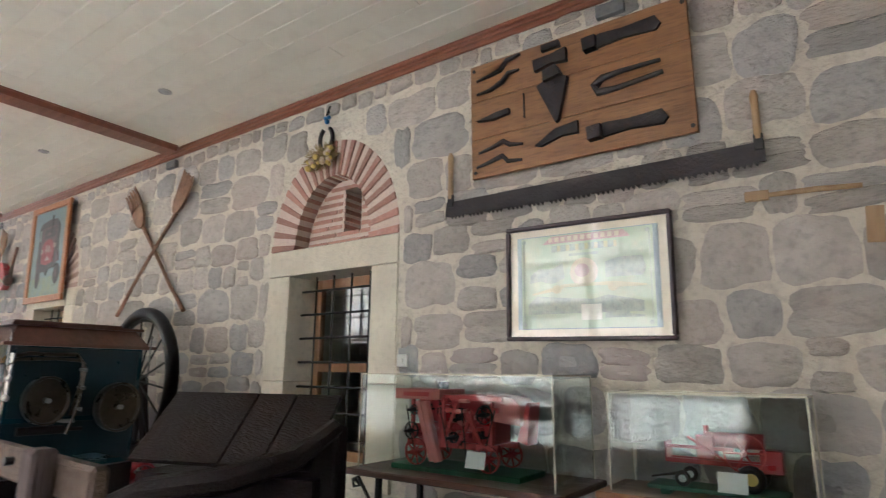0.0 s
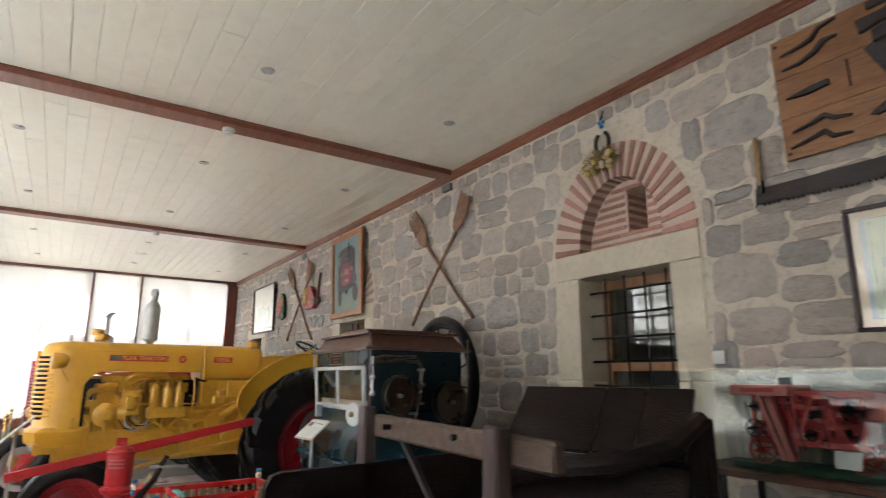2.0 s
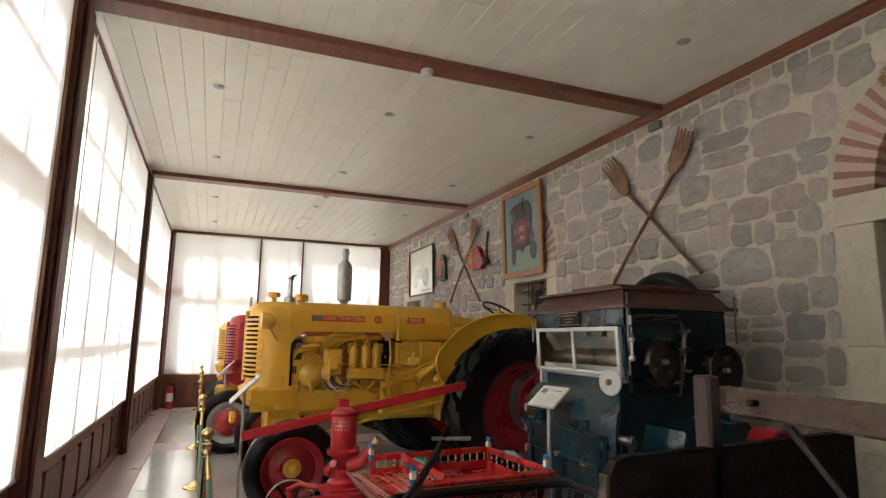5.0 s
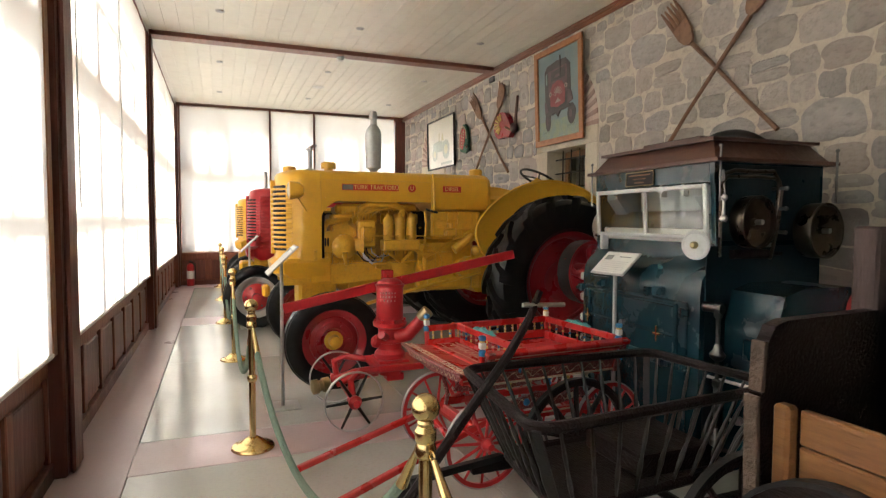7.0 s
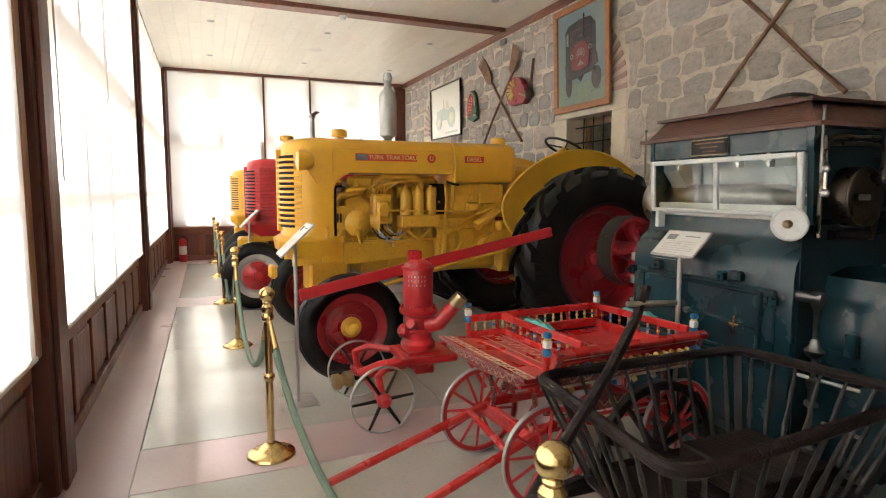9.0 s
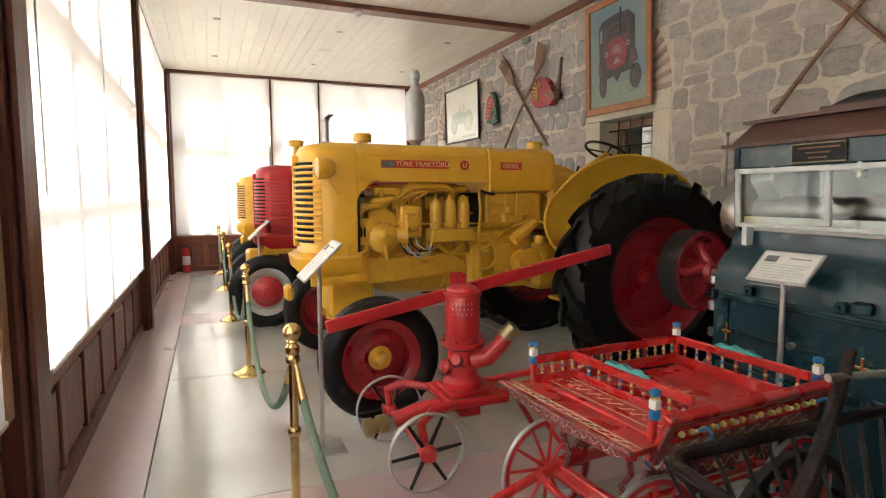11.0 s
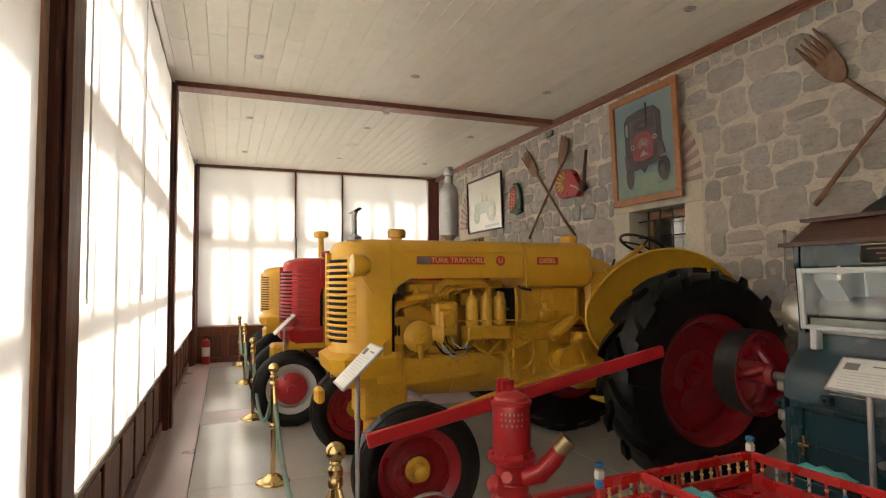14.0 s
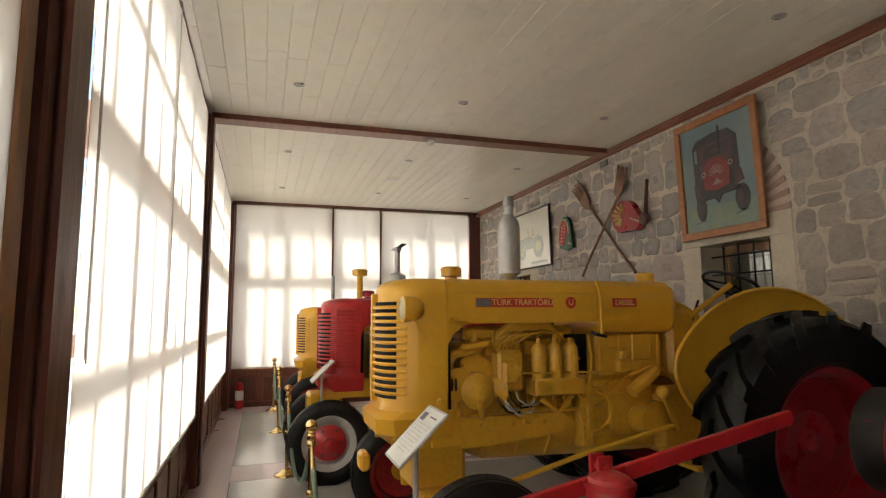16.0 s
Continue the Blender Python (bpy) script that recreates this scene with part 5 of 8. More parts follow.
for y, z, r in ((0.20, 1.45, 0.15), (0.78, 1.47, 0.165)):
    part("side_pulley", Mesh().lathe([(r * 0.97, 0.0), (r, 0.03), (r, 0.12), (r * 0.96, 0.13), (r * 0.9, 0.11), (r * 0.3, 0.08), (0.0, 0.08)], (-0.54, y, z), (-1, 0, 0), 36), STEEL, mill, "polished steel pulley")
hwm = Mesh().ring((0.50, -0.14, 1.365), (0.25, -1, 0), 0.075, 0.013, 28, 8).lathe([(0.0, 0.0), (0.068, 0.0), (0.068, 0.012), (0.0, 0.014)], (0.50, -0.14, 1.365), (0.25, -1, 0), 24)
hwl = part("hand_wheel", hwm, WHITE, mill, "pale polished hand wheel")
part("boss", Mesh().lathe([(0.022, 0.0), (0.022, 0.035), (0.012, 0.05), (0, 0.05)], (0.50, -0.14, 1.365), (0.25, -1, 0), 12), DULL_BRASS, hwl)
part("hand_wheel_shaft", Mesh().cyl((0.50, -0.12, 1.36), (0.54, 0.5, 1.36), 0.014, n=8), STEEL, mill)
part("lever_frame", Mesh().tube([(0.57, -0.02, 1.30), (0.57, -0.02, 1.72), (0.57, 0.03, 1.76), (0.57, 0.30, 1.77), (0.57, 0.48, 1.76), (0.58, 0.52, 1.70), (0.57, 0.50, 1.45), (0.57, 0.44, 1.28)], 0.011, 8), BRONZE, mill, "dark metal lever frame")
part("lever", Mesh().cyl((0.56, 0.10, 1.31), (0.56, 0.42, 1.31), 0.028, n=12).cyl((0.56, 0.42, 1.31), (0.56, 0.56, 1.31), 0.012, n=8), DARK_OLD, mill, "wooden grip lever")
for x, y in ((0.57, -0.03), (0.60, 1.02), (-0.57, -0.04)):
    part("stay_rod", Mesh().cyl((x, y, 1.62), (x, y, 1.93), 0.007, n=8).ball((x, y, 1.94), 0.012), DARK_STEEL, mill)
part("governor_column", Mesh().lathe([(0.02, 0.22), (0.032, 0.23), (0.034, 0.26), (0.012, 0.29), (0.012, 0.46), (0.030, 0.47), (0.030, 0.49), (0.018, 0.50), (0.018, 0.56), (0.026, 0.57), (0.026, 0.60), (0.012, 0.61), (0.012, 0.71), (0.024, 0.715), (0.042, 0.735), (0.045, 0.75), (0.024, 0.775), (0.020, 0.80), (0.012, 0.81), (0.014, 0.95), (0.026, 0.97), (0.026, 1.04), (0, 1.05)], (0.635, -0.10, 0.0), (0, 0, 1), 16)
     .cyl((0.50, -0.10, 1.01), (0.66, -0.10, 1.01), 0.028, n=12), DARK_STEEL, mill, "steel governor rod with collars")
part("cross_rod", Mesh().cyl((0.54, -0.08, 0.60), (0.80, -0.02, 0.60), 0.010, n=8), STEEL, mill)
gb = Mesh().plate([(0.08, 0.16), (0.08, 0.92), (0.14, 1.10), (0.30, 1.14), (0.72, 1.14), (0.80, 1.05), (0.84, 0.16)], "x", 0.53, 0.86)
gh = part("gear_housing", gb, TEAL, mill)
part("housing_latch", Mesh().box(0.68, 0.74, 0.05, 0.09, 0.72, 0.84, 0.008), TEAL, gh)
part("housing_bolt", Mesh().cyl((0.66, 0.08, 0.36), (0.66, 0.05, 0.36), 0.025, n=8).box(0.60, 0.78, 0.055, 0.07, 0.34, 0.36, 0.004), STEEL, gh)
rp = part("drive_pulley", Mesh().lathe([(0.12, 0.0), (0.125, 0.08), (0.12, 0.16), (0.10, 0.16), (0.10, 0.0)], (0.86, 0.80, 1.0), (1, 0, 0), 32, caps=False).cyl((0.86, 0.80, 1.0), (1.04, 0.80, 1.0), 0.03, n=12), RED_RIM, mill, "red drive pulley")
for k in range(4):
    a = radians(45 + 90 * k)
    part("arm", Mesh().cyl((0.94, 0.80, 1.0), (0.94, 0.80 + 0.11 * math.cos(a), 1.0 + 0.11 * math.sin(a)), 0.018, n=8), RED_RIM, rp)
# left side: large belt pulley with curved red arms
bp_c = Vector((-1.09, 0.36, 1.04))
bp = part("belt_pulley", Mesh().lathe([(0.285, -0.085), (0.29, 0.0), (0.285, 0.085), (0.267, 0.085), (0.27, 0.0), (0.267, -0.085), (0.285, -0.085)], bp_c, (1, 0, 0), 44, caps=False), IRON, mill, "black belt pulley with red arms")
part("pulley_lining", Mesh().lathe([(0.267, 0.09), (0.284, 0.09), (0.284, 0.084), (0.264, 0.0), (0.264, -0.08), (0.254, -0.08), (0.254, 0.084), (0.267, 0.09)], bp_c, (1, 0, 0), 44, caps=False), RED_RIM, bp)
for k in range(4):
    a = radians(60 + 90 * k)
    pts = []
    for f in range(7):
        rr = 0.05 + 0.21 * f / 6
        aa = a + 0.55 * math.sin(math.pi * f / 6)
        pts.append(bp_c + Vector((0.10 - 0.10 * f / 6, rr * math.cos(aa), rr * math.sin(aa))))
    part("arm", Mesh().tube(pts, [0.042, 0.038, 0.034, 0.031, 0.031, 0.034, 0.04], 10), RED_RIM, bp, "curved red arm")
part("pulley_hub", Mesh().lathe([(0.075, -0.12), (0.075, 0.14), (0.05, 0.17), (0.0, 0.17)], bp_c, (1, 0, 0), 18), RED_RIM, bp)
part("pulley_shaft", Mesh().cyl(bp_c + Vector((-0.12, 0, 0)), (-0.52, 0.36, 1.04), 0.032, n=14), STEEL, mill)
for x, z in ((-0.30, 1.05), (0.16, 1.05), (-0.53, 0.99)):
    part("door_dog", Mesh().box(x - 0.022, x + 0.022, -0.20, -0.14, z - 0.03, z + 0.03, 0.010).cyl((x, -0.20, z), (x, -0.225, z), 0.013, n=8), TEAL, mill)
for k in range(5):
    part("oil_cup", Mesh().lathe([(0.01, 0), (0.022, 0.012), (0.022, 0.05), (0.012, 0.06), (0, 0.06)], (-0.57, -0.12, 0.40 + 0.16 * k), (0, 0, 1), 10), STEEL, mill)

# ---- large spoked wheel with rubber tyre behind the mill ----
bw = thing("wagon_wheel_stand", "large iron-spoked wheel with a black rubber tyre on a stand", "wheel", pose(-5.82, 2.93, 0))
wax = (-0.05, -1.0, 0)
wc = Vector((0, 0, 1.60))
part("tyre", Mesh().ring(wc, wax, 0.66, 0.062, 56, 12), RUBBER, bw, "black rubber tyre")
part("rim", Mesh().ring(wc, wax, 0.60, 0.022, 48, 8), IRON, bw)
u_ = Vector(wax).orthogonal().normalized()
v_ = Vector(wax).normalized().cross(u_)
for k in range(14):
    a = 2 * math.pi * k / 14
    part("spoke", Mesh().cyl(wc, wc + (u_ * math.cos(a) + v_ * math.sin(a)) * 0.6, 0.010, n=6), IRON, bw)
part("hub", Mesh().lathe([(0.03, -0.09), (0.06, -0.05), (0.06, 0.05), (0.03, 0.09)], wc, wax, 14), IRON, bw)
part("stand", Mesh().beam((-0.3, 0.12, 0), (0.0, 0.05, 1.6), 0.06, 0.06).beam((0.3, 0.12, 0), (0.0, 0.05, 1.6), 0.06, 0.06).box(-0.35, 0.35, 0.06, 0.18, 0.0, 0.05), DARK_OLD, bw)

# ---- red pump on a two-wheeled iron carriage ----
CREAM_INK = material("worn_cream_paint", (0.60, 0.42, 0.36), (0.52, 0.30, 0.26), 40, 0.6)
pc = thing("hand_pump", "red cast-iron hand pump with a long lever on iron wheels", "pump", pose(-6.2, -0.10, 0))
part("barrel", Mesh().lathe([(0.11, 0.42), (0.12, 0.44), (0.12, 0.47), (0.095, 0.50), (0.09, 0.66), (0.13, 0.68), (0.135, 0.71), (0.10, 0.73), (0.105, 0.745), (0.105, 1.0), (0.09, 1.03), (0.05, 1.05), (0, 1.05)], (0, 0, 0), (0, 0, 1), 24), RED, pc)
part("base_plate", Mesh().box(-0.20, 0.20, -0.16, 0.22, 0.36, 0.41, 0.01).box(-0.14, 0.14, -0.12, 0.12, 0.405, 0.43, 0.008), RED, pc)
part("valve_chest", Mesh().cyl((0, 0, 0.30), (0, 0, 0.37), 0.09, n=18).box(-0.06, 0.06, -0.04, 0.1, 0.25, 0.31, 0.01), RED, pc)
part("spout", Mesh().tube([(0.05, 0.04, 0.60), (0.10, 0.12, 0.62), (0.14, 0.18, 0.70), (0.16, 0.22, 0.76)], [0.06, 0.055, 0.05, 0.045], 12), RED, pc)
part("spout_thread", Mesh().cyl((0.15, 0.205, 0.745), (0.18, 0.255, 0.81), 0.05, 0.05, 14), DULL_BRASS, pc, "brass threaded outlet")
part("suction_pipe", Mesh().tube([(0, -0.1, 0.33), (-0.02, -0.28, 0.31), (-0.04, -0.42, 0.26)], 0.045, 12), RED, pc)
part("suction_thread", Mesh().lathe([(0.04, 0), (0.055, 0.01), (0.055, 0.06), (0.042, 0.065), (0.042, 0.09), (0.055, 0.095), (0.055, 0.14), (0.035, 0.15)], (-0.05, -0.46, 0.25), (0.1, -1, -0.1), 16), DULL_BRASS, pc, "brass hose coupling")
part("lever", Mesh().beam((-0.08, -0.80, 0.84), (-0.06, 1.12, 1.215), 0.03, 0.075, 0.006), RED, pc, "long red pump lever")
part("lever_fork", Mesh().box(-0.11, -0.095, -0.04, 0.04, 0.95, 1.11, 0.005).box(-0.045, -0.03, -0.04, 0.04, 0.95, 1.11, 0.005).cyl((-0.12, 0.0, 1.06), (-0.02, 0.0, 1.06), 0.02, n=10), RED, pc)
for k, (y0, z0) in enumerate(((-0.10, 0.99), (0.0, 1.01), (0.12, 1.03))):
    part("bolt", Mesh().cyl((-0.045, y0, z0 + 0.02), (-0.03, y0, z0 + 0.02), 0.014, n=6), RED, pc)
for s in (-1, 1):
    part("front_leg", Mesh().tube([(s * 0.17, -0.12, 0.38), (s * 0.26, -0.30, 0.40), (s * 0.31, -0.38, 0.36), (s * 0.32, -0.36, 0.22)], 0.026, 8), RED, pc)
    spoked_wheel(pc, (s * 0.345, -0.36, 0.215), (1, 0.06 * s, 0), 0.215, 6, SILVER, IRON, 0.03, 0.009, 0.010, 0.048, RED)
part("axle", Mesh().cyl((-0.345, -0.36, 0.215), (0.345, -0.36, 0.215), 0.018, n=10), RED, pc)
part("drawbar", Mesh().beam((0.14, 0.15, 0.385), (0.05, 0.86, 0.50), 0.05, 0.035, 0.006).beam((-0.14, 0.15, 0.385), (0.05, 0.86, 0.50), 0.05, 0.035, 0.006), RED, pc)
for s in (-1, 1):
    part("rear_leg", Mesh().beam((s * 0.1, 0.34, 0.42), (s * 0.18, 0.62, 0.0), 0.03, 0.03, 0.005), RED, pc)
for k, (zz, m_) in enumerate(((0.945, 6), (0.915, 6), (0.885, 5))):
    for i in range(m_):
        a = radians(-38 + 76 * (i + 0.5) / m_ - 25)
        p = Vector((0.104 * math.cos(a), 0.104 * math.sin(a), zz))
        part("letter_stroke", Mesh().box(-0.0035, 0.0035, -0.0025, 0.0025, -0.007, 0.007, 0, Matrix.Translation(p) @ Matrix.Rotation(a + 1.5708, 4, "Z")), CREAM_INK, pc)
part("top_flange", Mesh().lathe([(0.112, 0.985), (0.114, 0.99), (0.114, 1.005), (0.10, 1.012)], (0, 0, 0), (0, 0, 1), 24), RED, pc)
for k in range(8):
    a = math.pi * k / 4
    part("flange_bolt", Mesh().cyl((0.118 * math.cos(a), 0.118 * math.sin(a), 0.70), (0.118 * math.cos(a), 0.118 * math.sin(a), 0.735), 0.012, n=6), RED, pc)
part("side_lug", Mesh().box(-0.16, -0.08, -0.03, 0.05, 0.60, 0.68, 0.01), RED, pc)
part("side_plug", Mesh().cyl((0.06, -0.05, 0.60), (0.15, -0.11, 0.64), 0.03, n=10), RED, pc)
part("barrel_rib", Mesh().ring((0, 0, 0.56), (0, 0, 1), 0.093, 0.012, 24, 8), RED, pc)
part("valve_cap", Mesh().lathe([(0.05, 0), (0.05, 0.03), (0.03, 0.05), (0, 0.05)], (0.02, -0.10, 0.56), (0.1, -1, 0.3), 12), RED, pc)

# ---- small painted cart ----
CREAM = material("cream_ornament", (0.60, 0.50, 0.36), (0.50, 0.38, 0.26), 60, 0.5, bump=0.1, bscale=60, c3=(0.42, 0.10, 0.08), fine=70)
CART_RED = material("cart_red_paint", (0.50, 0.024, 0.022), (0.42, 0.02, 0.019), 6, 0.28, bump=0.12, bscale=30, coat=0.2, c3=(0.40, 0.02, 0.02), fine=24)
ORNAMENT = material("painted_ornament", (0.20, 0.02, 0.022), (0.15, 0.018, 0.02), 40, 0.42, bump=0.2, bscale=70, c3=(0.55, 0.44, 0.38), fine=95, detail=3)
TURQ = material("turquoise_paint", (0.10, 0.42, 0.42), (0.08, 0.35, 0.36), 10, 0.45, bump=0.2, bscale=60)
BLUE = material("blue_paint", (0.03, 0.20, 0.46), (0.03, 0.16, 0.38), 10, 0.4)
GOLD = material("gold_yellow_paint", (0.62, 0.46, 0.13), (0.52, 0.36, 0.10), 14, 0.45)
ct = thing("painted_cart", "small red folk cart painted with ornaments and carved figures", "cart", pose(-5.09, 0.435, 0, 0, 0, 3.5))
hx, hy, yc = 0.365, 0.475, -0.25


def baluster(x, y, z, h, mats, lean=0.0):
    """A short turned post with a pale belly between coloured ends."""
    d = Vector((lean, 0, 1))
    bl = part("baluster", Mesh().lathe([(0.005, 0), (0.008, 0.15 * h), (0.005, 0.3 * h), (0.009, 0.5 * h), (0.005, 0.7 * h), (0.008, 0.85 * h), (0.005, h)], (x, y, z), d, 8), mats[0], ct, "gold painted turned baluster")
    part("baluster_band", Mesh().lathe([(0.007, 0.38 * h), (0.0105, 0.5 * h), (0.007, 0.62 * h)], (x, y, z), d, 8), mats[1], bl)


def vine(name, p, q, normal, n, amp, parent):
    """A painted cream tendril with small leaves from p to q."""
    p, q, up = Vector(p), Vector(q), Vector(normal).normalized()
    along = (q - p).normalized()
    side = up.cross(along)
    m = Mesh().tube([p.lerp(q, k / (8 * n)) + side * amp * math.sin(k * math.pi / 4) for k in range(8 * n + 1)], 0.0018, 4)
    for k in range(2 * n):
        c = p.lerp(q, (k + 0.5) / (2 * n)) - side * amp * (1 if k % 2 else -1)
        m.beam(c - along * 0.009, c + along * 0.009 + side * 0.004, 0.006, 0.002)
    part(name, m, CREAM, parent, "cream painted tendril")


tray = part("tray", Mesh().box(-hx, hx, yc, hy, 0.625, 0.65, 0.004), CART_RED, ct)
part("tray_pattern", Mesh().box(-0.24, 0.16, 0.117, 0.123, 0.65, 0.6515), CREAM, tray, "cream painted twig")
for k in range(7):
    part("tray_leaf", Mesh().beam((-0.21 + 0.05 * k, 0.09, 0.651), (-0.21 + 0.05 * k, 0.15, 0.651), 0.005, 0.002), CREAM, tray)
part("seat_board", Mesh().box(-hx - 0.01, hx + 0.01, -hy + 0.03, yc, 0.66, 0.685, 0.005), CART_RED, ct)
vine("painted_tendril", (-hx + 0.06, -0.34, 0.687), (hx - 0.06, -0.34, 0.687), (0, 0, 1), 9, 0.02, ct)
for yy in (-0.40, -0.285):
    part("painted_line", Mesh().box(-hx + 0.03, hx - 0.03, yy - 0.0025, yy + 0.0025, 0.685, 0.6865), CREAM, ct)
ap = Mesh().rings([[Vector(p) for p in ((-hx - 0.03, -hy + 0.04, 0.675), (hx + 0.03, -hy + 0.04, 0.675), (hx + 0.03, -hy + 0.04, 0.65), (-hx - 0.03, -hy + 0.04, 0.65))],
                   [Vector(p) for p in ((-hx - 0.07, -hy - 0.15, 0.69), (hx + 0.07, -hy - 0.15, 0.69), (hx + 0.07, -hy - 0.15, 0.67), (-hx - 0.07, -hy - 0.15, 0.67))]])
apron = part("apron", ap, CART_RED, ct, "sloping red front apron", smooth=0)
part("apron_edge", Mesh().tube([(-hx - 0.072, -hy - 0.152, 0.686), (-0.2, -hy - 0.165, 0.684), (0.2, -hy - 0.165, 0.684), (hx + 0.072, -hy - 0.152, 0.686)], 0.011, 8), ORNAMENT, apron, "dark red edge with cream flecks")
for e in (0.020, 0.055):
    part("painted_line", Mesh().beam((-hx - 0.06, -hy - 0.15 + e, 0.6905 - 0.0008), (hx + 0.06, -hy - 0.15 + e, 0.6905 - 0.0008), 0.004, 0.003), CREAM, apron)
vine("painted_tendril", (-hx - 0.03, -hy - 0.113, 0.690), (hx + 0.03, -hy - 0.113, 0.690), (0, 0, 1), 14, 0.010, apron)
part("apron_skirt", Mesh().plate([(-hx - 0.06, 0.675), (-hx + 0.02, 0.63), (-0.15, 0.625), (0.0, 0.61), (0.15, 0.625), (hx - 0.02, 0.63), (hx + 0.06, 0.675)], "y", -hy - 0.14, -hy - 0.125), ORNAMENT, apron, "carved skirt with cream flecks")
vine("painted_tendril", (-hx, -hy - 0.142, 0.65), (hx, -hy - 0.142, 0.65), (0, -1, 0), 12, 0.011, apron)


def rail_side(p, q, lean, z0, n, mats):
    """A red lower board, a row of balusters and a red top rail."""
    p, q, lean = Vector(p), Vector(q), Vector(lean)
    part("lower_board", Mesh().beam(p + lean * 0.2 + Vector((0, 0, z0 + 0.028)), q + lean * 0.2 + Vector((0, 0, z0 + 0.028)), 0.022, 0.056, 0.004), CART_RED, ct)
    part("top_rail", Mesh().beam(p + lean + Vector((0, 0, 0.788)), q + lean + Vector((0, 0, 0.788)), 0.026, 0.042, 0.006), CART_RED, ct)
    for k in range(n):
        c = p.lerp(q, (k + 0.7) / (n + 0.4)) + lean * 0.5
        baluster(c.x, c.y, z0 + 0.054, 0.77 - z0 - 0.054, mats[k % len(mats)], lean.x * 3)


rail_side((-hx, -hy, 0), (-hx, hy, 0), (-0.015, 0, 0), 0.66, 15, [(GOLD, CREAM), (GOLD, CREAM), (GOLD, BLUE)])
rail_side((-hx, yc, 0), (hx, yc, 0), (0, 0, 0), 0.66, 10, [(RED, CREAM), (BLUE, CREAM), (GOLD, RED)])
rail_side((-hx, hy - 0.02, 0), (hx, hy - 0.02, 0), (0, 0.01, 0), 0.65, 9, [(RED, GOLD), (CREAM, BLUE)])
for x in (-hx - 0.025,):
    for yy in (-0.28, -0.02, 0.24):
        part("rail_stay", Mesh().beam((x + 0.02, yy, 0.66), (x, yy, 0.812), 0.02, 0.018, 0.003), CART_RED, ct)
# carved side band on the open side
def tilted(u0, u1, v0, v1, w0, w1, bev=0.003):
    m = Matrix.Translation((hx, 0, 0.60)) @ Matrix.Rotation(radians(24), 4, "Y")
    return Mesh().box(w0, w1, u0, u1, v0, v1, bev, m)


band = part("side_band", tilted(-hy, hy, 0.0, 0.20, -0.012, 0.006), CART_RED, ct, "carved dark red side band with gold beads")
part("side_rail", tilted(-hy - 0.01, hy + 0.02, 0.185, 0.215, -0.022, 0.022, 0.006), CART_RED, band)
part("carved_field", tilted(-hy + 0.05, hy - 0.05, 0.018, 0.085, 0.006, 0.012), ORNAMENT, band, "dark carved field")
for v0, v1 in ((0.0, 0.014), (0.088, 0.100), (0.152, 0.160), (0.176, 0.184)):
    part("side_moulding", tilted(-hy + 0.03, hy - 0.03, v0, v1, 0.006, 0.016), CREAM if v0 in (0.0, 0.176) else CART_RED, band)
tm = Matrix.Translation((hx, 0, 0.60)) @ Matrix.Rotation(radians(24), 4, "Y")
for k in range(15):
    c = tm @ Vector((0.014, -hy + 0.09 + 0.0545 * k, 0.127))
    part("gold_bead", Mesh().ball(c, 0.013, 8), GOLD, band)
    part("bead_cap", Mesh().ball(c + Vector((0, 0.022, -0.004)), 0.009, 8), (RED, PAPER)[k % 2], band)
vine("painted_tendril", tm @ Vector((0.013, -hy + 0.08, 0.052)), tm @ Vector((0.013, hy - 0.08, 0.052)), (1, 0, -0.4), 9, 0.018, band)
for u in (-hy + 0.02, hy - 0.02):
    part("band_end", tilted(u - 0.02, u + 0.02, -0.01, 0.22, 0.004, 0.02), ORNAMENT, band)
for yy in (-0.30, 0.40):
    part("blue_hook", Mesh().tube([(hx + 0.05, yy, 0.70), (hx + 0.105, yy, 0.735), (hx + 0.125, yy, 0.72), (hx + 0.125, yy, 0.685)], 0.008, 6), BLUE, ct, "blue carved hook")
for yy in (yc, hy - 0.01):
    dz = 0.812
    part("dragon_ornament", Mesh().plate([(-0.13, dz), (-0.10, dz + 0.018), (-0.05, dz + 0.010), (-0.02, dz + 0.026), (0.03, dz + 0.012), (0.07, dz + 0.02), (0.10, dz + 0.006), (0.13, dz)], "y", yy - 0.014, yy + 0.014), TURQ, ct, "turquoise carved ornament")
for sx in (-1, 1):
    for sy in (-1, 1):
        fx, fy = sx * (hx + 0.02), sy * (hy + 0.0)
        p = part("corner_post", Mesh().beam((sx * hx, sy * hy, 0.60), (fx, fy, 0.80), 0.028, 0.028, 0.005), CART_RED, ct)
        part("carved_finial", Mesh().lathe([(0.012, 0), (0.021, 0.006), (0.021, 0.032), (0.012, 0.038)], (fx, fy, 0.765), (0, 0, 1), 10), BLUE, p, "blue carved finial")
        part("finial_band", Mesh().box(fx - 0.017, fx + 0.017, fy - 0.017, fy + 0.017, 0.806, 0.842, 0.004), PAPER, p)
        part("finial_collar", Mesh().lathe([(0.014, 0), (0.018, 0.004), (0.014, 0.012)], (fx, fy, 0.842), (0, 0, 1), 10), GOLD, p)
        part("finial_top", Mesh().lathe([(0.014, 0), (0.022, 0.008), (0.021, 0.024), (0.008, 0.03), (0, 0.03)], (fx, fy, 0.852), (0, 0, 1), 10), BLUE, p)
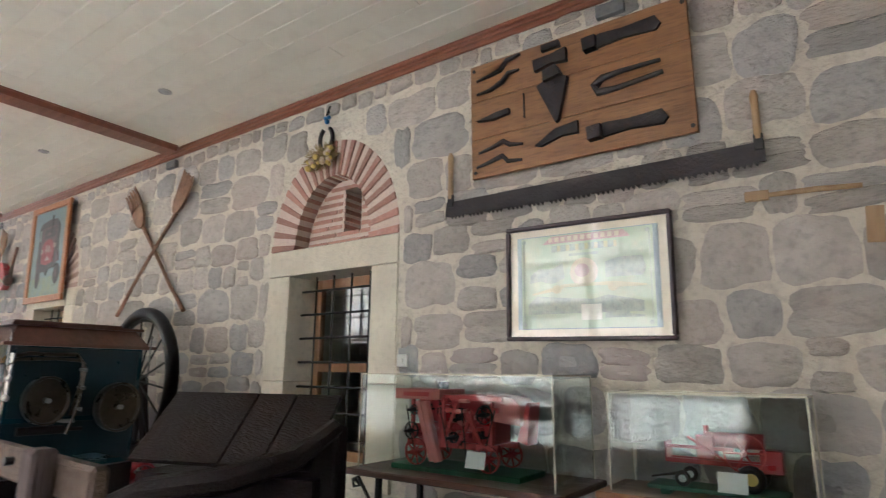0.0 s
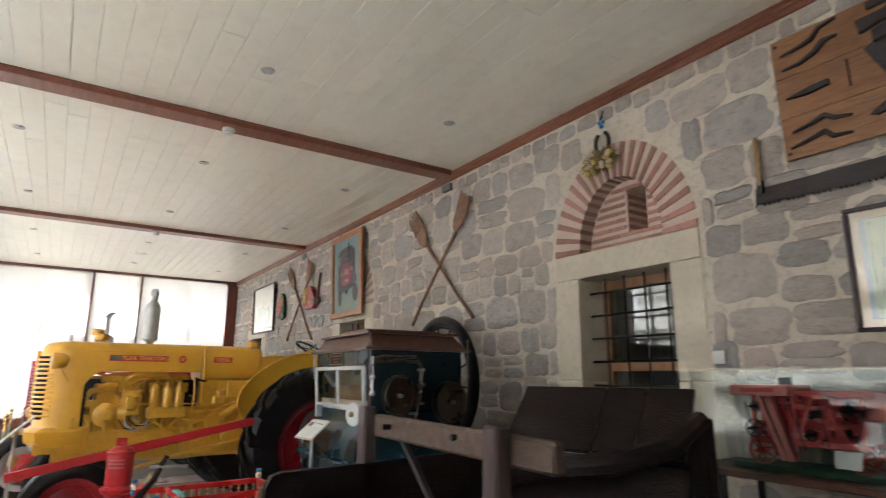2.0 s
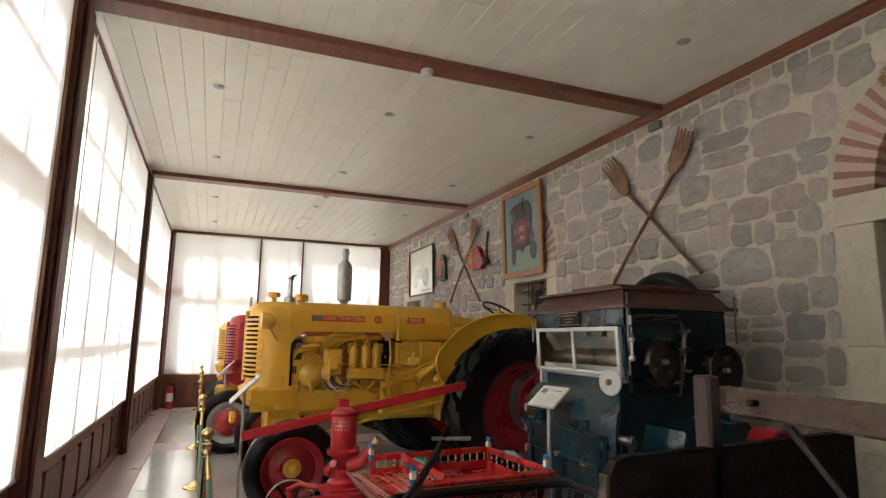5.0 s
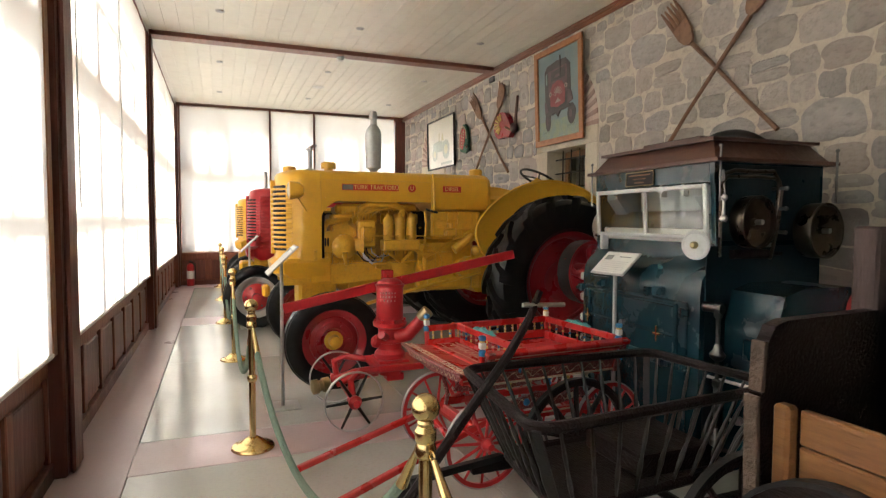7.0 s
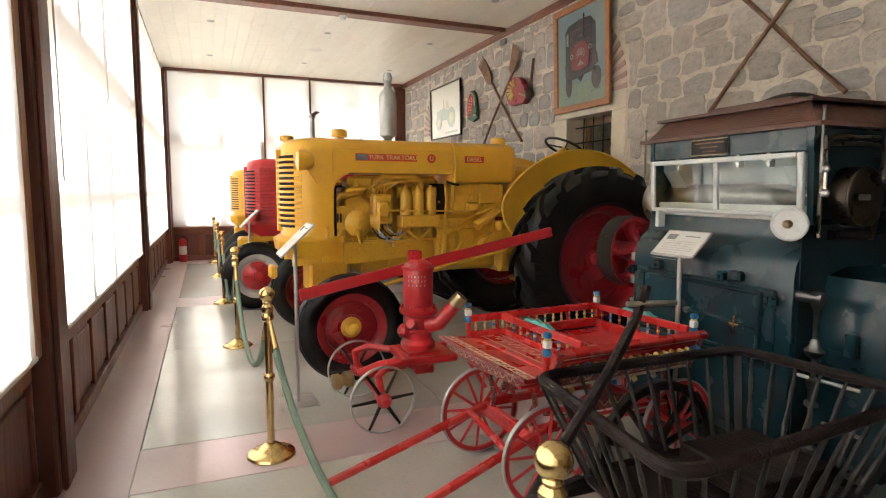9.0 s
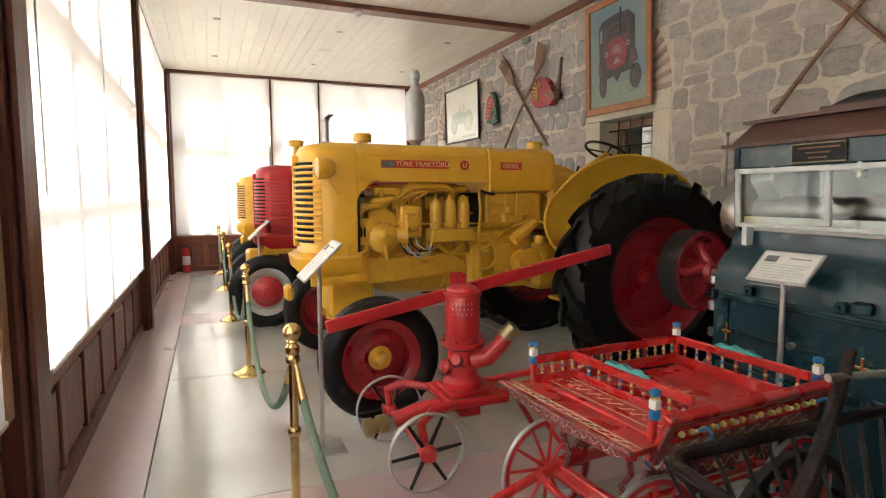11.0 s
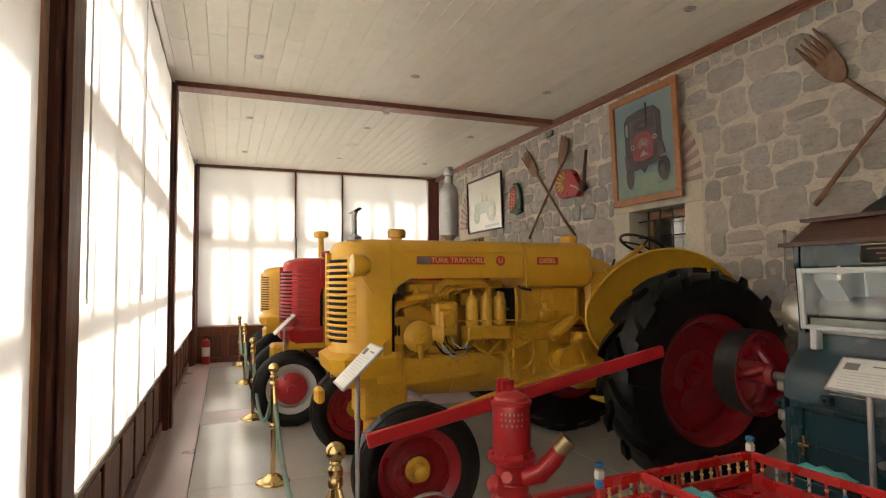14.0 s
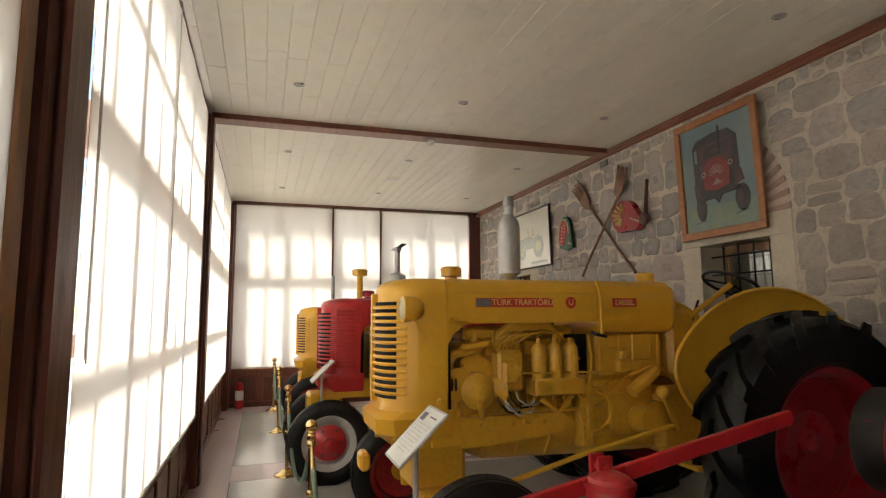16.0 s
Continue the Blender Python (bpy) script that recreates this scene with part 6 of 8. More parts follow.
# carriage under the tray
for sx in (-1, 1):
    part("under_rail", Mesh().beam((sx * 0.24, -hy - 0.06, 0.595), (sx * 0.24, hy, 0.595), 0.035, 0.045, 0.006), CART_RED, ct)
    part("rail_line", Mesh().beam((sx * 0.259, -hy - 0.05, 0.60), (sx * 0.259, hy - 0.02, 0.60), 0.003, 0.008), CREAM, ct)
    cp = part("carved_panel", Mesh().plate([(-0.36, 0.40), (-0.33, 0.46), (-0.18, 0.43), (0.0, 0.47), (0.18, 0.43), (0.33, 0.46), (0.36, 0.40), (0.15, 0.375), (-0.15, 0.375)], "x", sx * 0.20, sx * 0.22), ORNAMENT, ct, "carved painted panel under the tray")
    for e in (-0.24, -0.08, 0.08, 0.24):
        part("carved_rosette", Mesh().lathe([(0.024, 0), (0.02, 0.008), (0.008, 0.014), (0, 0.014)], (sx * 0.22, e, 0.415), (sx, 0, 0), 8), (CREAM, BLUE, GOLD, CREAM)[int((e + 0.24) / 0.16 + 0.5)], cp)
    vine("painted_tendril", (sx * 0.223, -0.32, 0.415), (sx * 0.223, 0.32, 0.415), (sx, 0, 0), 7, 0.018, cp)
    part("long_beam", Mesh().beam((sx * 0.22, -0.44, 0.335), (sx * 0.22, 0.47, 0.335), 0.035, 0.045, 0.006), CART_RED, ct)
    part("beam_line", Mesh().beam((sx * 0.239, -0.43, 0.345), (sx * 0.239, 0.46, 0.345), 0.003, 0.010), CREAM, ct)
    for yy in (-0.42, 0.45):
        spoked_wheel(ct, (sx * 0.33, yy, 0.255), (1, 0, 0), 0.255, 12, SILVER, RED, 0.022, 0.008, 0.008, 0.036, RED, felloe=0.024)
for yy in (-0.42, 0.45):
    part("cross_axle", Mesh().cyl((-0.34, yy, 0.255), (0.34, yy, 0.255), 0.018, n=10), CART_RED, ct)
    part("bolster", Mesh().box(-0.24, 0.24, yy - 0.02, yy + 0.02, 0.27, 0.325, 0.006).box(-0.24, 0.24, yy - 0.018, yy + 0.018, 0.53, 0.575, 0.006), CART_RED, ct)
    for sx in (-1, 1):
        part("bolster_post", Mesh().tube([(sx * 0.20, yy, 0.32), (sx * 0.17, yy, 0.40), (sx * 0.22, yy, 0.47), (sx * 0.21, yy, 0.54)], 0.014, 7), ORNAMENT, ct)
for k in range(6):
    part("carved_knob", Mesh().lathe([(0.008, 0), (0.018, 0.015), (0.009, 0.03), (0.017, 0.048), (0, 0.062)], (0.25, -0.36 + 0.14 * k, 0.51), (0, 0, 1), 8), (BLUE, GOLD, CREAM)[k % 3], ct)
for sx, tipy in ((-1, -1.37), (1, -1.30)):
    part("shaft", Mesh().beam((sx * 0.23, -0.30, 0.36), (sx * 0.26, tipy, 0.035), 0.036, 0.036, 0.006), CART_RED, ct, "red painted cart shaft")
part("shaft_brace", Mesh().beam((-0.23, -0.55, 0.30), (0.25, -0.60, 0.28), 0.03, 0.03, 0.005), CART_RED, ct)

# ---- dark basket cart ----
WORN_IRON = material("worn_black_iron", (0.035, 0.033, 0.033), (0.06, 0.057, 0.055), 14, 0.45, metal=0.5, bump=0.15, bscale=60)
bk = thing("basket_cart", "dark spindle-sided basket cart with a curved wooden shaft", "cart", pose(0, 0, 0))
R4 = [Vector(p) for p in ((-4.38, -0.25, 0.79), (-4.38, 0.84, 0.79), (-3.66, 0.97, 0.78), (-3.52, -0.36, 0.80))]
B4 = [Vector(p) for p in ((-4.28, -0.08, 0.40), (-4.28, 0.76, 0.40), (-3.76, 0.80, 0.40), (-3.68, -0.16, 0.40))]


def rounded_loop(c, n=6, f=0.10):
    pts = []
    for i in range(4):
        a, b, d = c[i - 1], c[i], c[(i + 1) % 4]
        p, q = b.lerp(a, f), b.lerp(d, f)
        pts += [p.lerp(b, t).lerp(b.lerp(q, t), t) for t in (k / n for k in range(n + 1))]
    return pts


part("top_rail", Mesh().tube(rounded_loop(R4), 0.023, 8, closed=True), DARK_OLD, bk)
part("bottom_rail", Mesh().tube(rounded_loop(B4), 0.022, 8, closed=True), DARK_OLD, bk)
part("floor_board", Mesh().rings([[p + Vector((0, 0, dz)) for p in B4] for dz in (-0.02, 0.0)]), DARK_OLD, bk)
for i in range(4):
    a, b, c, d = R4[i], R4[(i + 1) % 4], B4[i], B4[(i + 1) % 4]
    n = 9 if i % 2 == 0 else 7
    for k in range(n):
        f = (k + 0.7) / (n + 0.4)
        p, q = c.lerp(d, f), a.lerp(b, f)
        rs = [0.006, 0.008, 0.012, 0.007, 0.010, 0.007, 0.006]
        part("spindle", Mesh().tube([p.lerp(q, t / 6) for t in range(7)], rs, 7), WORN_IRON, bk)
    part("corner_iron", Mesh().beam(c, a, 0.032, 0.010), IRON, bk)
part("seat_box", Mesh().box(-4.20, -3.80, 0.32, 0.72, 0.40, 0.50, 0.01), DARK_OLD, bk, "black box seat inside")
for s, x in ((-1, -4.30), (1, -3.62)):
    part("undercarriage", Mesh().beam((x, -0.25, 0.34), (x, 0.85, 0.34), 0.05, 0.06, 0.008), DARK_OLD, bk)
part("axle", Mesh().cyl((-4.44, 0.45, 0.32), (-3.38, 0.45, 0.32), 0.02, n=10), IRON, bk)
spoked_wheel(bk, (-3.40, 0.45, 0.33), (1, 0, 0), 0.33, 10, IRON, DARK_OLD, 0.035, 0.012, 0.014, 0.05, felloe=0.03)
spoked_wheel(bk, (-4.46, 0.45, 0.33), (1, 0, 0), 0.33, 10, IRON, DARK_OLD, 0.035, 0.012, 0.014, 0.05, felloe=0.03)
sp = [(-3.86, -0.74, 0.42), (-3.87, -0.60, 0.58), (-3.90, -0.42, 0.78), (-3.93, -0.25, 0.96), (-3.955, -0.14, 1.10), (-3.965, -0.085, 1.21)]
part("curved_shaft", Mesh().tube(sp, [0.019, 0.020, 0.020, 0.019, 0.017, 0.014], 8), DARK_OLD, bk, "curved wooden shaft")
part("shaft_pin", Mesh().cyl((-3.96, -0.17, 1.155), (-3.94, 0.02, 1.15), 0.010, n=8), STEEL, bk, "steel cross pin")
part("foot_iron", Mesh().beam((-4.10, -0.60, 0.42), (-3.58, -0.70, 0.44), 0.03, 0.02).beam((-4.28, -0.10, 0.38), (-4.10, -0.62, 0.42), 0.03, 0.03).beam((-3.66, -0.18, 0.38), (-3.58, -0.72, 0.42), 0.03, 0.03), IRON, bk)
part("front_legs", Mesh().beam((-4.10, -0.62, 0.42), (-4.14, -0.85, 0.0), 0.03, 0.03).beam((-3.58, -0.72, 0.42), (-3.60, -0.86, 0.0), 0.03, 0.03), IRON, bk)
part("leaf_spring", Mesh().tube([(-4.1, -0.72, 0.20), (-3.95, -0.60, 0.27), (-3.8, -0.55, 0.28), (-3.62, -0.62, 0.2)], 0.02, 6), IRON, bk)

# ---- old farm wagon and carriage in the foreground ----
wg = thing("farm_wagon", "old dark wooden farm wagon with a weathered rail and orange planks", "wagon", pose(0, 0, 0))
eb = Mesh()
eb.plate([(0.21, 0.42), (0.19, 0.98), (0.205, 0.99), (0.215, 1.14), (0.24, 1.185), (0.29, 1.20), (0.9, 1.215), (1.55, 1.24), (1.55, 0.42)], "x", -3.17, -3.125)
part("end_board", eb, DARK_OLD, wg, "dark end board with a rounded corner")
# Lighter wood along the left edge paints the light that falls on it.
part("end_board_edge", Mesh().beam((-3.148, 0.192, 0.43), (-3.148, 0.178, 0.975), 0.05, 0.016, 0.003).beam((-3.148, 0.196, 0.985), (-3.148, 0.203, 1.14), 0.05, 0.016, 0.003), OLD_WOOD, wg, "paler edge strip with the light on it put into its colour")
for k in range(4):
    z0, z1 = 0.50 + 0.112 * k, 0.608 + 0.112 * k
    part("side_plank", Mesh().box(-3.06, -1.30, 0.27, 0.30, z0, z1, 0.006), ORANGE_WOOD, wg, "orange-brown varnished plank")
for x in (-3.09, -2.0):
    part("side_stake", Mesh().beam((x, 0.25, 0.40), (x, 0.25, 0.955), 0.055, 0.05, 0.01), ORANGE_WOOD, wg)
part("bed", Mesh().box(-3.12, -1.25, 0.30, 1.30, 0.44, 0.50, 0.006), DARK_OLD, wg)
part("front_board", Mesh().box(-3.12, -1.30, 1.26, 1.30, 0.50, 0.92, 0.006), DARK_OLD, wg)
part("inner_iron", Mesh().tube([(-2.9, 0.75, 0.98), (-2.85, 0.70, 1.04), (-2.6, 0.62, 1.06), (-2.3, 0.55, 1.0)], 0.02, 8).box(-3.0, -2.2, 0.62, 0.9, 0.9, 0.95, 0.01), IRON, wg)
for p, h in (((-3.17, 0.74), 1.49), ((-2.02, 0.69), 1.47)):
    part("post", Mesh().box(p[0] - 0.045, p[0] + 0.045, p[1] - 0.035, p[1] + 0.035, 0.44, h, 0.010), PURPLE_WOOD, wg, "faded purple-brown post")
part("rail", Mesh().beam((-3.14, 0.79, 1.395), (-1.76, 0.75, 1.38), 0.055, 0.11, 0.012), OLD_WOOD, wg, "weathered pale rail")
for x in (-2.95, -2.35):
    part("rail_bolt", Mesh().cyl((x, 0.76, 1.40), (x, 0.715, 1.40), 0.014, n=8), IRON, wg)
part("brace", Mesh().beam((-2.85, 0.78, 1.34), (-2.55, 0.85, 0.95), 0.03, 0.02), RUST_STEEL, wg)
for x in (-2.85, -1.55):
    spoked_wheel(wg, (x, 1.38, 0.40), (0, 1, 0), 0.40, 10, IRON, DARK_OLD, 0.05, 0.015, 0.02, 0.07, felloe=0.045)
    spoked_wheel(wg, (x, 0.19, 0.40), (0, -1, 0), 0.40, 10, IRON, DARK_OLD, 0.05, 0.015, 0.02, 0.07, felloe=0.045)
    part("axle", Mesh().box(x - 0.04, x + 0.04, 0.20, 1.38, 0.36, 0.44, 0.008), DARK_OLD, wg)

cr = thing("old_carriage", "dark plank carriage seat with a sloping three-board back", "carriage", pose(0, 0, 0))
tl, trr, n_ = Vector((-2.93, 1.66, 1.575)), Vector((-2.085, 2.0, 1.572)), Vector((0.387, -0.92, 0))
bl, br = tl + n_ * 0.31 + Vector((0.0, 0, -0.29)), trr + n_ * 0.33 + Vector((0, 0, -0.29))
for k, (f0, f1) in enumerate(((0.0, 0.515), (0.525, 0.745), (0.755, 1.0))):
    a, b, c, d = tl.lerp(trr, f0), tl.lerp(trr, f1), bl.lerp(br, f1), bl.lerp(br, f0)
    up = (b - a).cross(d - a).normalized() * 0.025
    pm = Mesh().rings([[a, b, c, d], [a - up, b - up, c - up, d - up]])
    part("back_board", pm, DARK_OLD, cr, "dark weathered board", smooth=0)
part("seat_box", Mesh().prism([(-2.80, 1.40), (-1.98, 1.74), (-2.10, 2.02), (-2.90, 1.68)], lambda u, v: (u, v, 0.42), lambda u, v: (u, v, 1.24)), DARK_OLD, cr, smooth=0)
part("arm_rest", Mesh().tube([(-2.74, 1.22, 1.12), (-2.45, 1.26, 1.22), (-2.15, 1.45, 1.27), (-2.0, 1.66, 1.34), (-1.97, 1.86, 1.46)], [0.035, 0.05, 0.055, 0.05, 0.04], 8), DARK_OLD, cr)
part("side_panel", Mesh().rings([[Vector(p) for p in ((-2.74, 1.22, 0.45), (-2.74, 1.22, 1.12), (-2.15, 1.42, 1.26), (-1.97, 1.86, 1.40), (-1.90, 1.90, 0.45))], [Vector(p) for p in ((-2.72, 1.26, 0.45), (-2.72, 1.26, 1.12), (-2.17, 1.46, 1.26), (-2.0, 1.89, 1.40), (-1.93, 1.93, 0.45))]]), DARK_OLD, cr, smooth=0)
part("post", Mesh().box(-2.03, -1.95, 1.85, 1.92, 0.42, 1.46, 0.008), DARK_OLD, cr)
for x, y in ((-2.7, 1.5), (-2.0, 1.8)):
    part("leg", Mesh().box(x - 0.04, x + 0.04, y - 0.04, y + 0.04, 0, 0.44), DARK_OLD, cr)


# ---- brass barrier posts with green rope ----
def barrier_post(m):
    b = thing("barrier_post", "polished brass barrier post with round foot and ball top", "barrier post", m, "brass barrier posts")
    part("foot", Mesh().lathe([(0.0, 0.0), (0.135, 0.0), (0.14, 0.008), (0.132, 0.02), (0.10, 0.028), (0.075, 0.045), (0.05, 0.065), (0.03, 0.075), (0.0, 0.075)], (0, 0, 0), (0, 0, 1), 28), BRASS, b)
    part("shaft", Mesh().lathe([(0.021, 0.07), (0.021, 0.44), (0.03, 0.45), (0.032, 0.465), (0.03, 0.48), (0.021, 0.49), (0.021, 0.80)], (0, 0, 0), (0, 0, 1), 16), BRASS, b)
    part("collar", Mesh().lathe([(0.021, 0.79), (0.032, 0.80), (0.034, 0.82), (0.028, 0.84), (0.033, 0.85), (0.033, 0.875), (0.022, 0.89), (0.026, 0.90), (0.022, 0.91)], (0, 0, 0), (0, 0, 1), 16), BRASS, b)
    part("ball_top", Mesh().ball((0, 0, 0.945), 0.044, 18), BRASS, b)
    for s in (-1, 1):
        part("rope_ring", Mesh().ring((s * 0.04, 0, 0.81), (0, 1, 0), 0.014, 0.004, 14, 6), BRASS, b)
    return b


POSTS = [(-1.15, -0.36), (-3.47, -0.77), (-5.80, -1.15), (-8.37, -1.21), (-10.76, -1.27), (-13.34, -1.29), (-15.52, -1.32)]
first = None
for k, (x, y) in enumerate(POSTS):
    d = math.degrees(math.atan2(POSTS[min(k + 1, 6)][1] - POSTS[max(k - 1, 0)][1], POSTS[min(k + 1, 6)][0] - POSTS[max(k - 1, 0)][0])) + 180
    first = barrier_post(pose(x, y, 0, 0, 0, d)) if first is None else copy_thing(first, pose(x, y, 0, 0, 0, d)) and first
for k in range(6):
    a, b = Vector((*POSTS[k], 0.80)), Vector((*POSTS[k + 1], 0.80))
    dv = (b - a).normalized()
    a, b = a + dv * 0.05, b - dv * 0.05
    rp_ = thing("barrier_rope", "sagging green velvet rope with brass end hooks", "rope", pose(*a.lerp(b, 0.5).xy, 0), "green barrier ropes")
    o = Vector((*a.lerp(b, 0.5).xy, 0))
    sag = (0.5, 0.60, 0.56, 0.52, 0.5, 0.45)[k]
    pts = []
    for i in range(25):
        f = i / 24
        p = a.lerp(b, f) - o
        p.z -= sag * (1 - (2 * f - 1) ** 2) ** 0.82
        pts.append(p)
    part("cord", Mesh().tube(pts[1:-1], 0.019, 10), ROPE, rp_)
    for i, j in ((0, 1), (-1, -2)):
        part("end_cap", Mesh().cyl(pts[i], pts[i].lerp(pts[j], 1.15), 0.010, 0.021, 12), BRASS, rp_, "brass end cap")


# ---- information signs on stands ----
def info_sign(x, y, z, yaw, tilt=45, w=0.30, h=0.32):
    s = thing("info_sign", "white printed information sign on a grey metal stand", "sign", pose(x, y, 0, 0, 0, yaw), "information signs")
    part("base_plate", Mesh().box(-0.13, 0.13, -0.13, 0.13, 0, 0.008, 0.002), SILVER, s)
    part("pole", Mesh().cyl((0, 0, 0.008), (0, 0, z - 0.02), 0.014, n=12), SILVER, s)
    m = Matrix.Translation((0, 0, z)) @ Matrix.Rotation(radians(tilt), 4, "X")
    part("panel", Mesh().box(-w / 2, w / 2, -h / 2, h / 2, -0.008, 0.004, 0.003, m), SILVER, s)
    part("sheet", Mesh().box(-w / 2 + 0.012, w / 2 - 0.012, -h / 2 + 0.012, h / 2 - 0.012, 0.004, 0.006, 0, m), PAPER, s, "white printed sheet")
    for k in range(9):
        part("text_line", Mesh().box(-w / 2 + 0.04, w / 2 - 0.04 - 0.05 * (k % 3 == 2), h / 2 - 0.10 - 0.019 * k, h / 2 - 0.0978 - 0.019 * k, 0.006, 0.0068, 0, m), PRINT_INK, s)
    part("heading", Mesh().box(0.0, w / 2 - 0.05, h / 2 - 0.055, h / 2 - 0.048, 0.006, 0.0068, 0, m), INK, s)
    part("picture", Mesh().box(-w / 2 + 0.035, -w / 2 + 0.10, h / 2 - 0.085, h / 2 - 0.04, 0.006, 0.0068, 0, m), INK, s, "small dark picture")
    return s


info_sign(-6.60, -0.88, 1.185, 0, 44)
info_sign(-10.28, -0.95, 1.17, 0, 44)
info_sign(-5.11, 1.19, 1.215, 6, 40, 0.31, 0.22)


# ---- ceiling fittings ----
def downlight(m):
    d = thing("downlight", "small unlit recessed downlight with a chrome ring", "ceiling light", m, "recessed downlights")
    part("ring", Mesh().ring((0, 0, -0.003), (0, 0, 1), 0.048, 0.009, 24, 8, 0.7), STEEL, d)
    part("lamp", Mesh().lathe([(0.043, -0.002), (0.03, -0.012), (0.0, -0.014)], (0, 0, 0), (0, 0, 1), 18), SILVER, d, "grey lamp face")
    return d


dl = None
for x in (-2.22, -4.73, -7.25, -9.735, -12.24, -14.66):
    for y in (-1.285, 0.497, 2.30):
        dl = downlight(pose(x, y, TOP)) if dl is None else copy_thing(dl, pose(x, y, TOP)) and dl
for x, z in ((-5.96, TOP - 0.062), (-11.0, TOP - 0.062)):
    sd = thing("smoke_detector", "round white smoke detector under the beam", "smoke detector", pose(x, 0.48, z), "smoke detectors")
    part("base", Mesh().lathe([(0.0, 0.0), (0.06, 0.0), (0.062, -0.02), (0.05, -0.028), (0.0, -0.028)], (0, 0, 0), (0, 0, 1), 22), PLASTIC, sd)
    part("sensor", Mesh().lathe([(0.046, -0.03), (0.046, -0.05), (0.03, -0.062), (0.0, -0.064)], (0, 0, 0), (0, 0, 1), 22), PLASTIC, sd)
vt = thing("ceiling_vent", "round white ceiling vent", "vent", pose(-13.48, 0.52, TOP))
part("disc", Mesh().lathe([(0.0, -0.012), (0.09, -0.012), (0.12, -0.004), (0.12, 0.0), (0.0, 0.0)], (0, 0, 0), (0, 0, 1), 28), PLASTIC, vt)
for x in (-1.02, -6.0, -11.02):
    ab = thing("junction_box", "small dark grey box on the wall under the beam", "box", pose(x, YN, 3.90), "boxes under the beam ends")
    part("body", Mesh().box(-0.09, 0.09, -0.05, 0.0, 0.0, 0.085, 0.006), INK, ab)

# ---- fire extinguisher ----
fe = thing("fire_extinguisher", "red fire extinguisher standing on the floor", "fire extinguisher", pose(-16.02, -1.95, 0))
part("cylinder", Mesh().lathe([(0.0, 0.0), (0.075, 0.0), (0.08, 0.015), (0.08, 0.42), (0.07, 0.47), (0.03, 0.50), (0.02, 0.52), (0.0, 0.52)], (0, 0, 0), (0, 0, 1), 22), RED, fe)
part("valve", Mesh().box(-0.02, 0.02, -0.025, 0.025, 0.515, 0.56, 0.005).beam((0, 0, 0.56), (0.11, 0, 0.585), 0.02, 0.012), IRON, fe, "black valve and lever")
part("hose", Mesh().tube([(0, 0.03, 0.54), (0.03, 0.10, 0.50), (0.05, 0.10, 0.3), (0.05, 0.09, 0.16)], 0.011, 8), IRON, fe, "black hose")
part("label_plate", Mesh().lathe([(0.0805, 0.16), (0.0805, 0.34)], (0, 0, 0), (0, 0, 1), 22, caps=False), PAPER, fe, "white label")

# ---- glass cases with models ----
CASE_GREEN = material("green_base_paint", (0.024, 0.11, 0.055), (0.02, 0.09, 0.045), 8, 0.5)
MODEL_RED = material("model_red_paint", (0.46, 0.055, 0.05), (0.38, 0.04, 0.04), 8, 0.5, bump=0.05, bscale=60)
MODEL_PINK = material("faded_pink_paint", (0.52, 0.17, 0.15), (0.46, 0.14, 0.125), 6, 0.5)
EDGE = material("pale_metal_edge", (0.46, 0.42, 0.32), (0.36, 0.33, 0.25), 10, 0.35, metal=0.6)


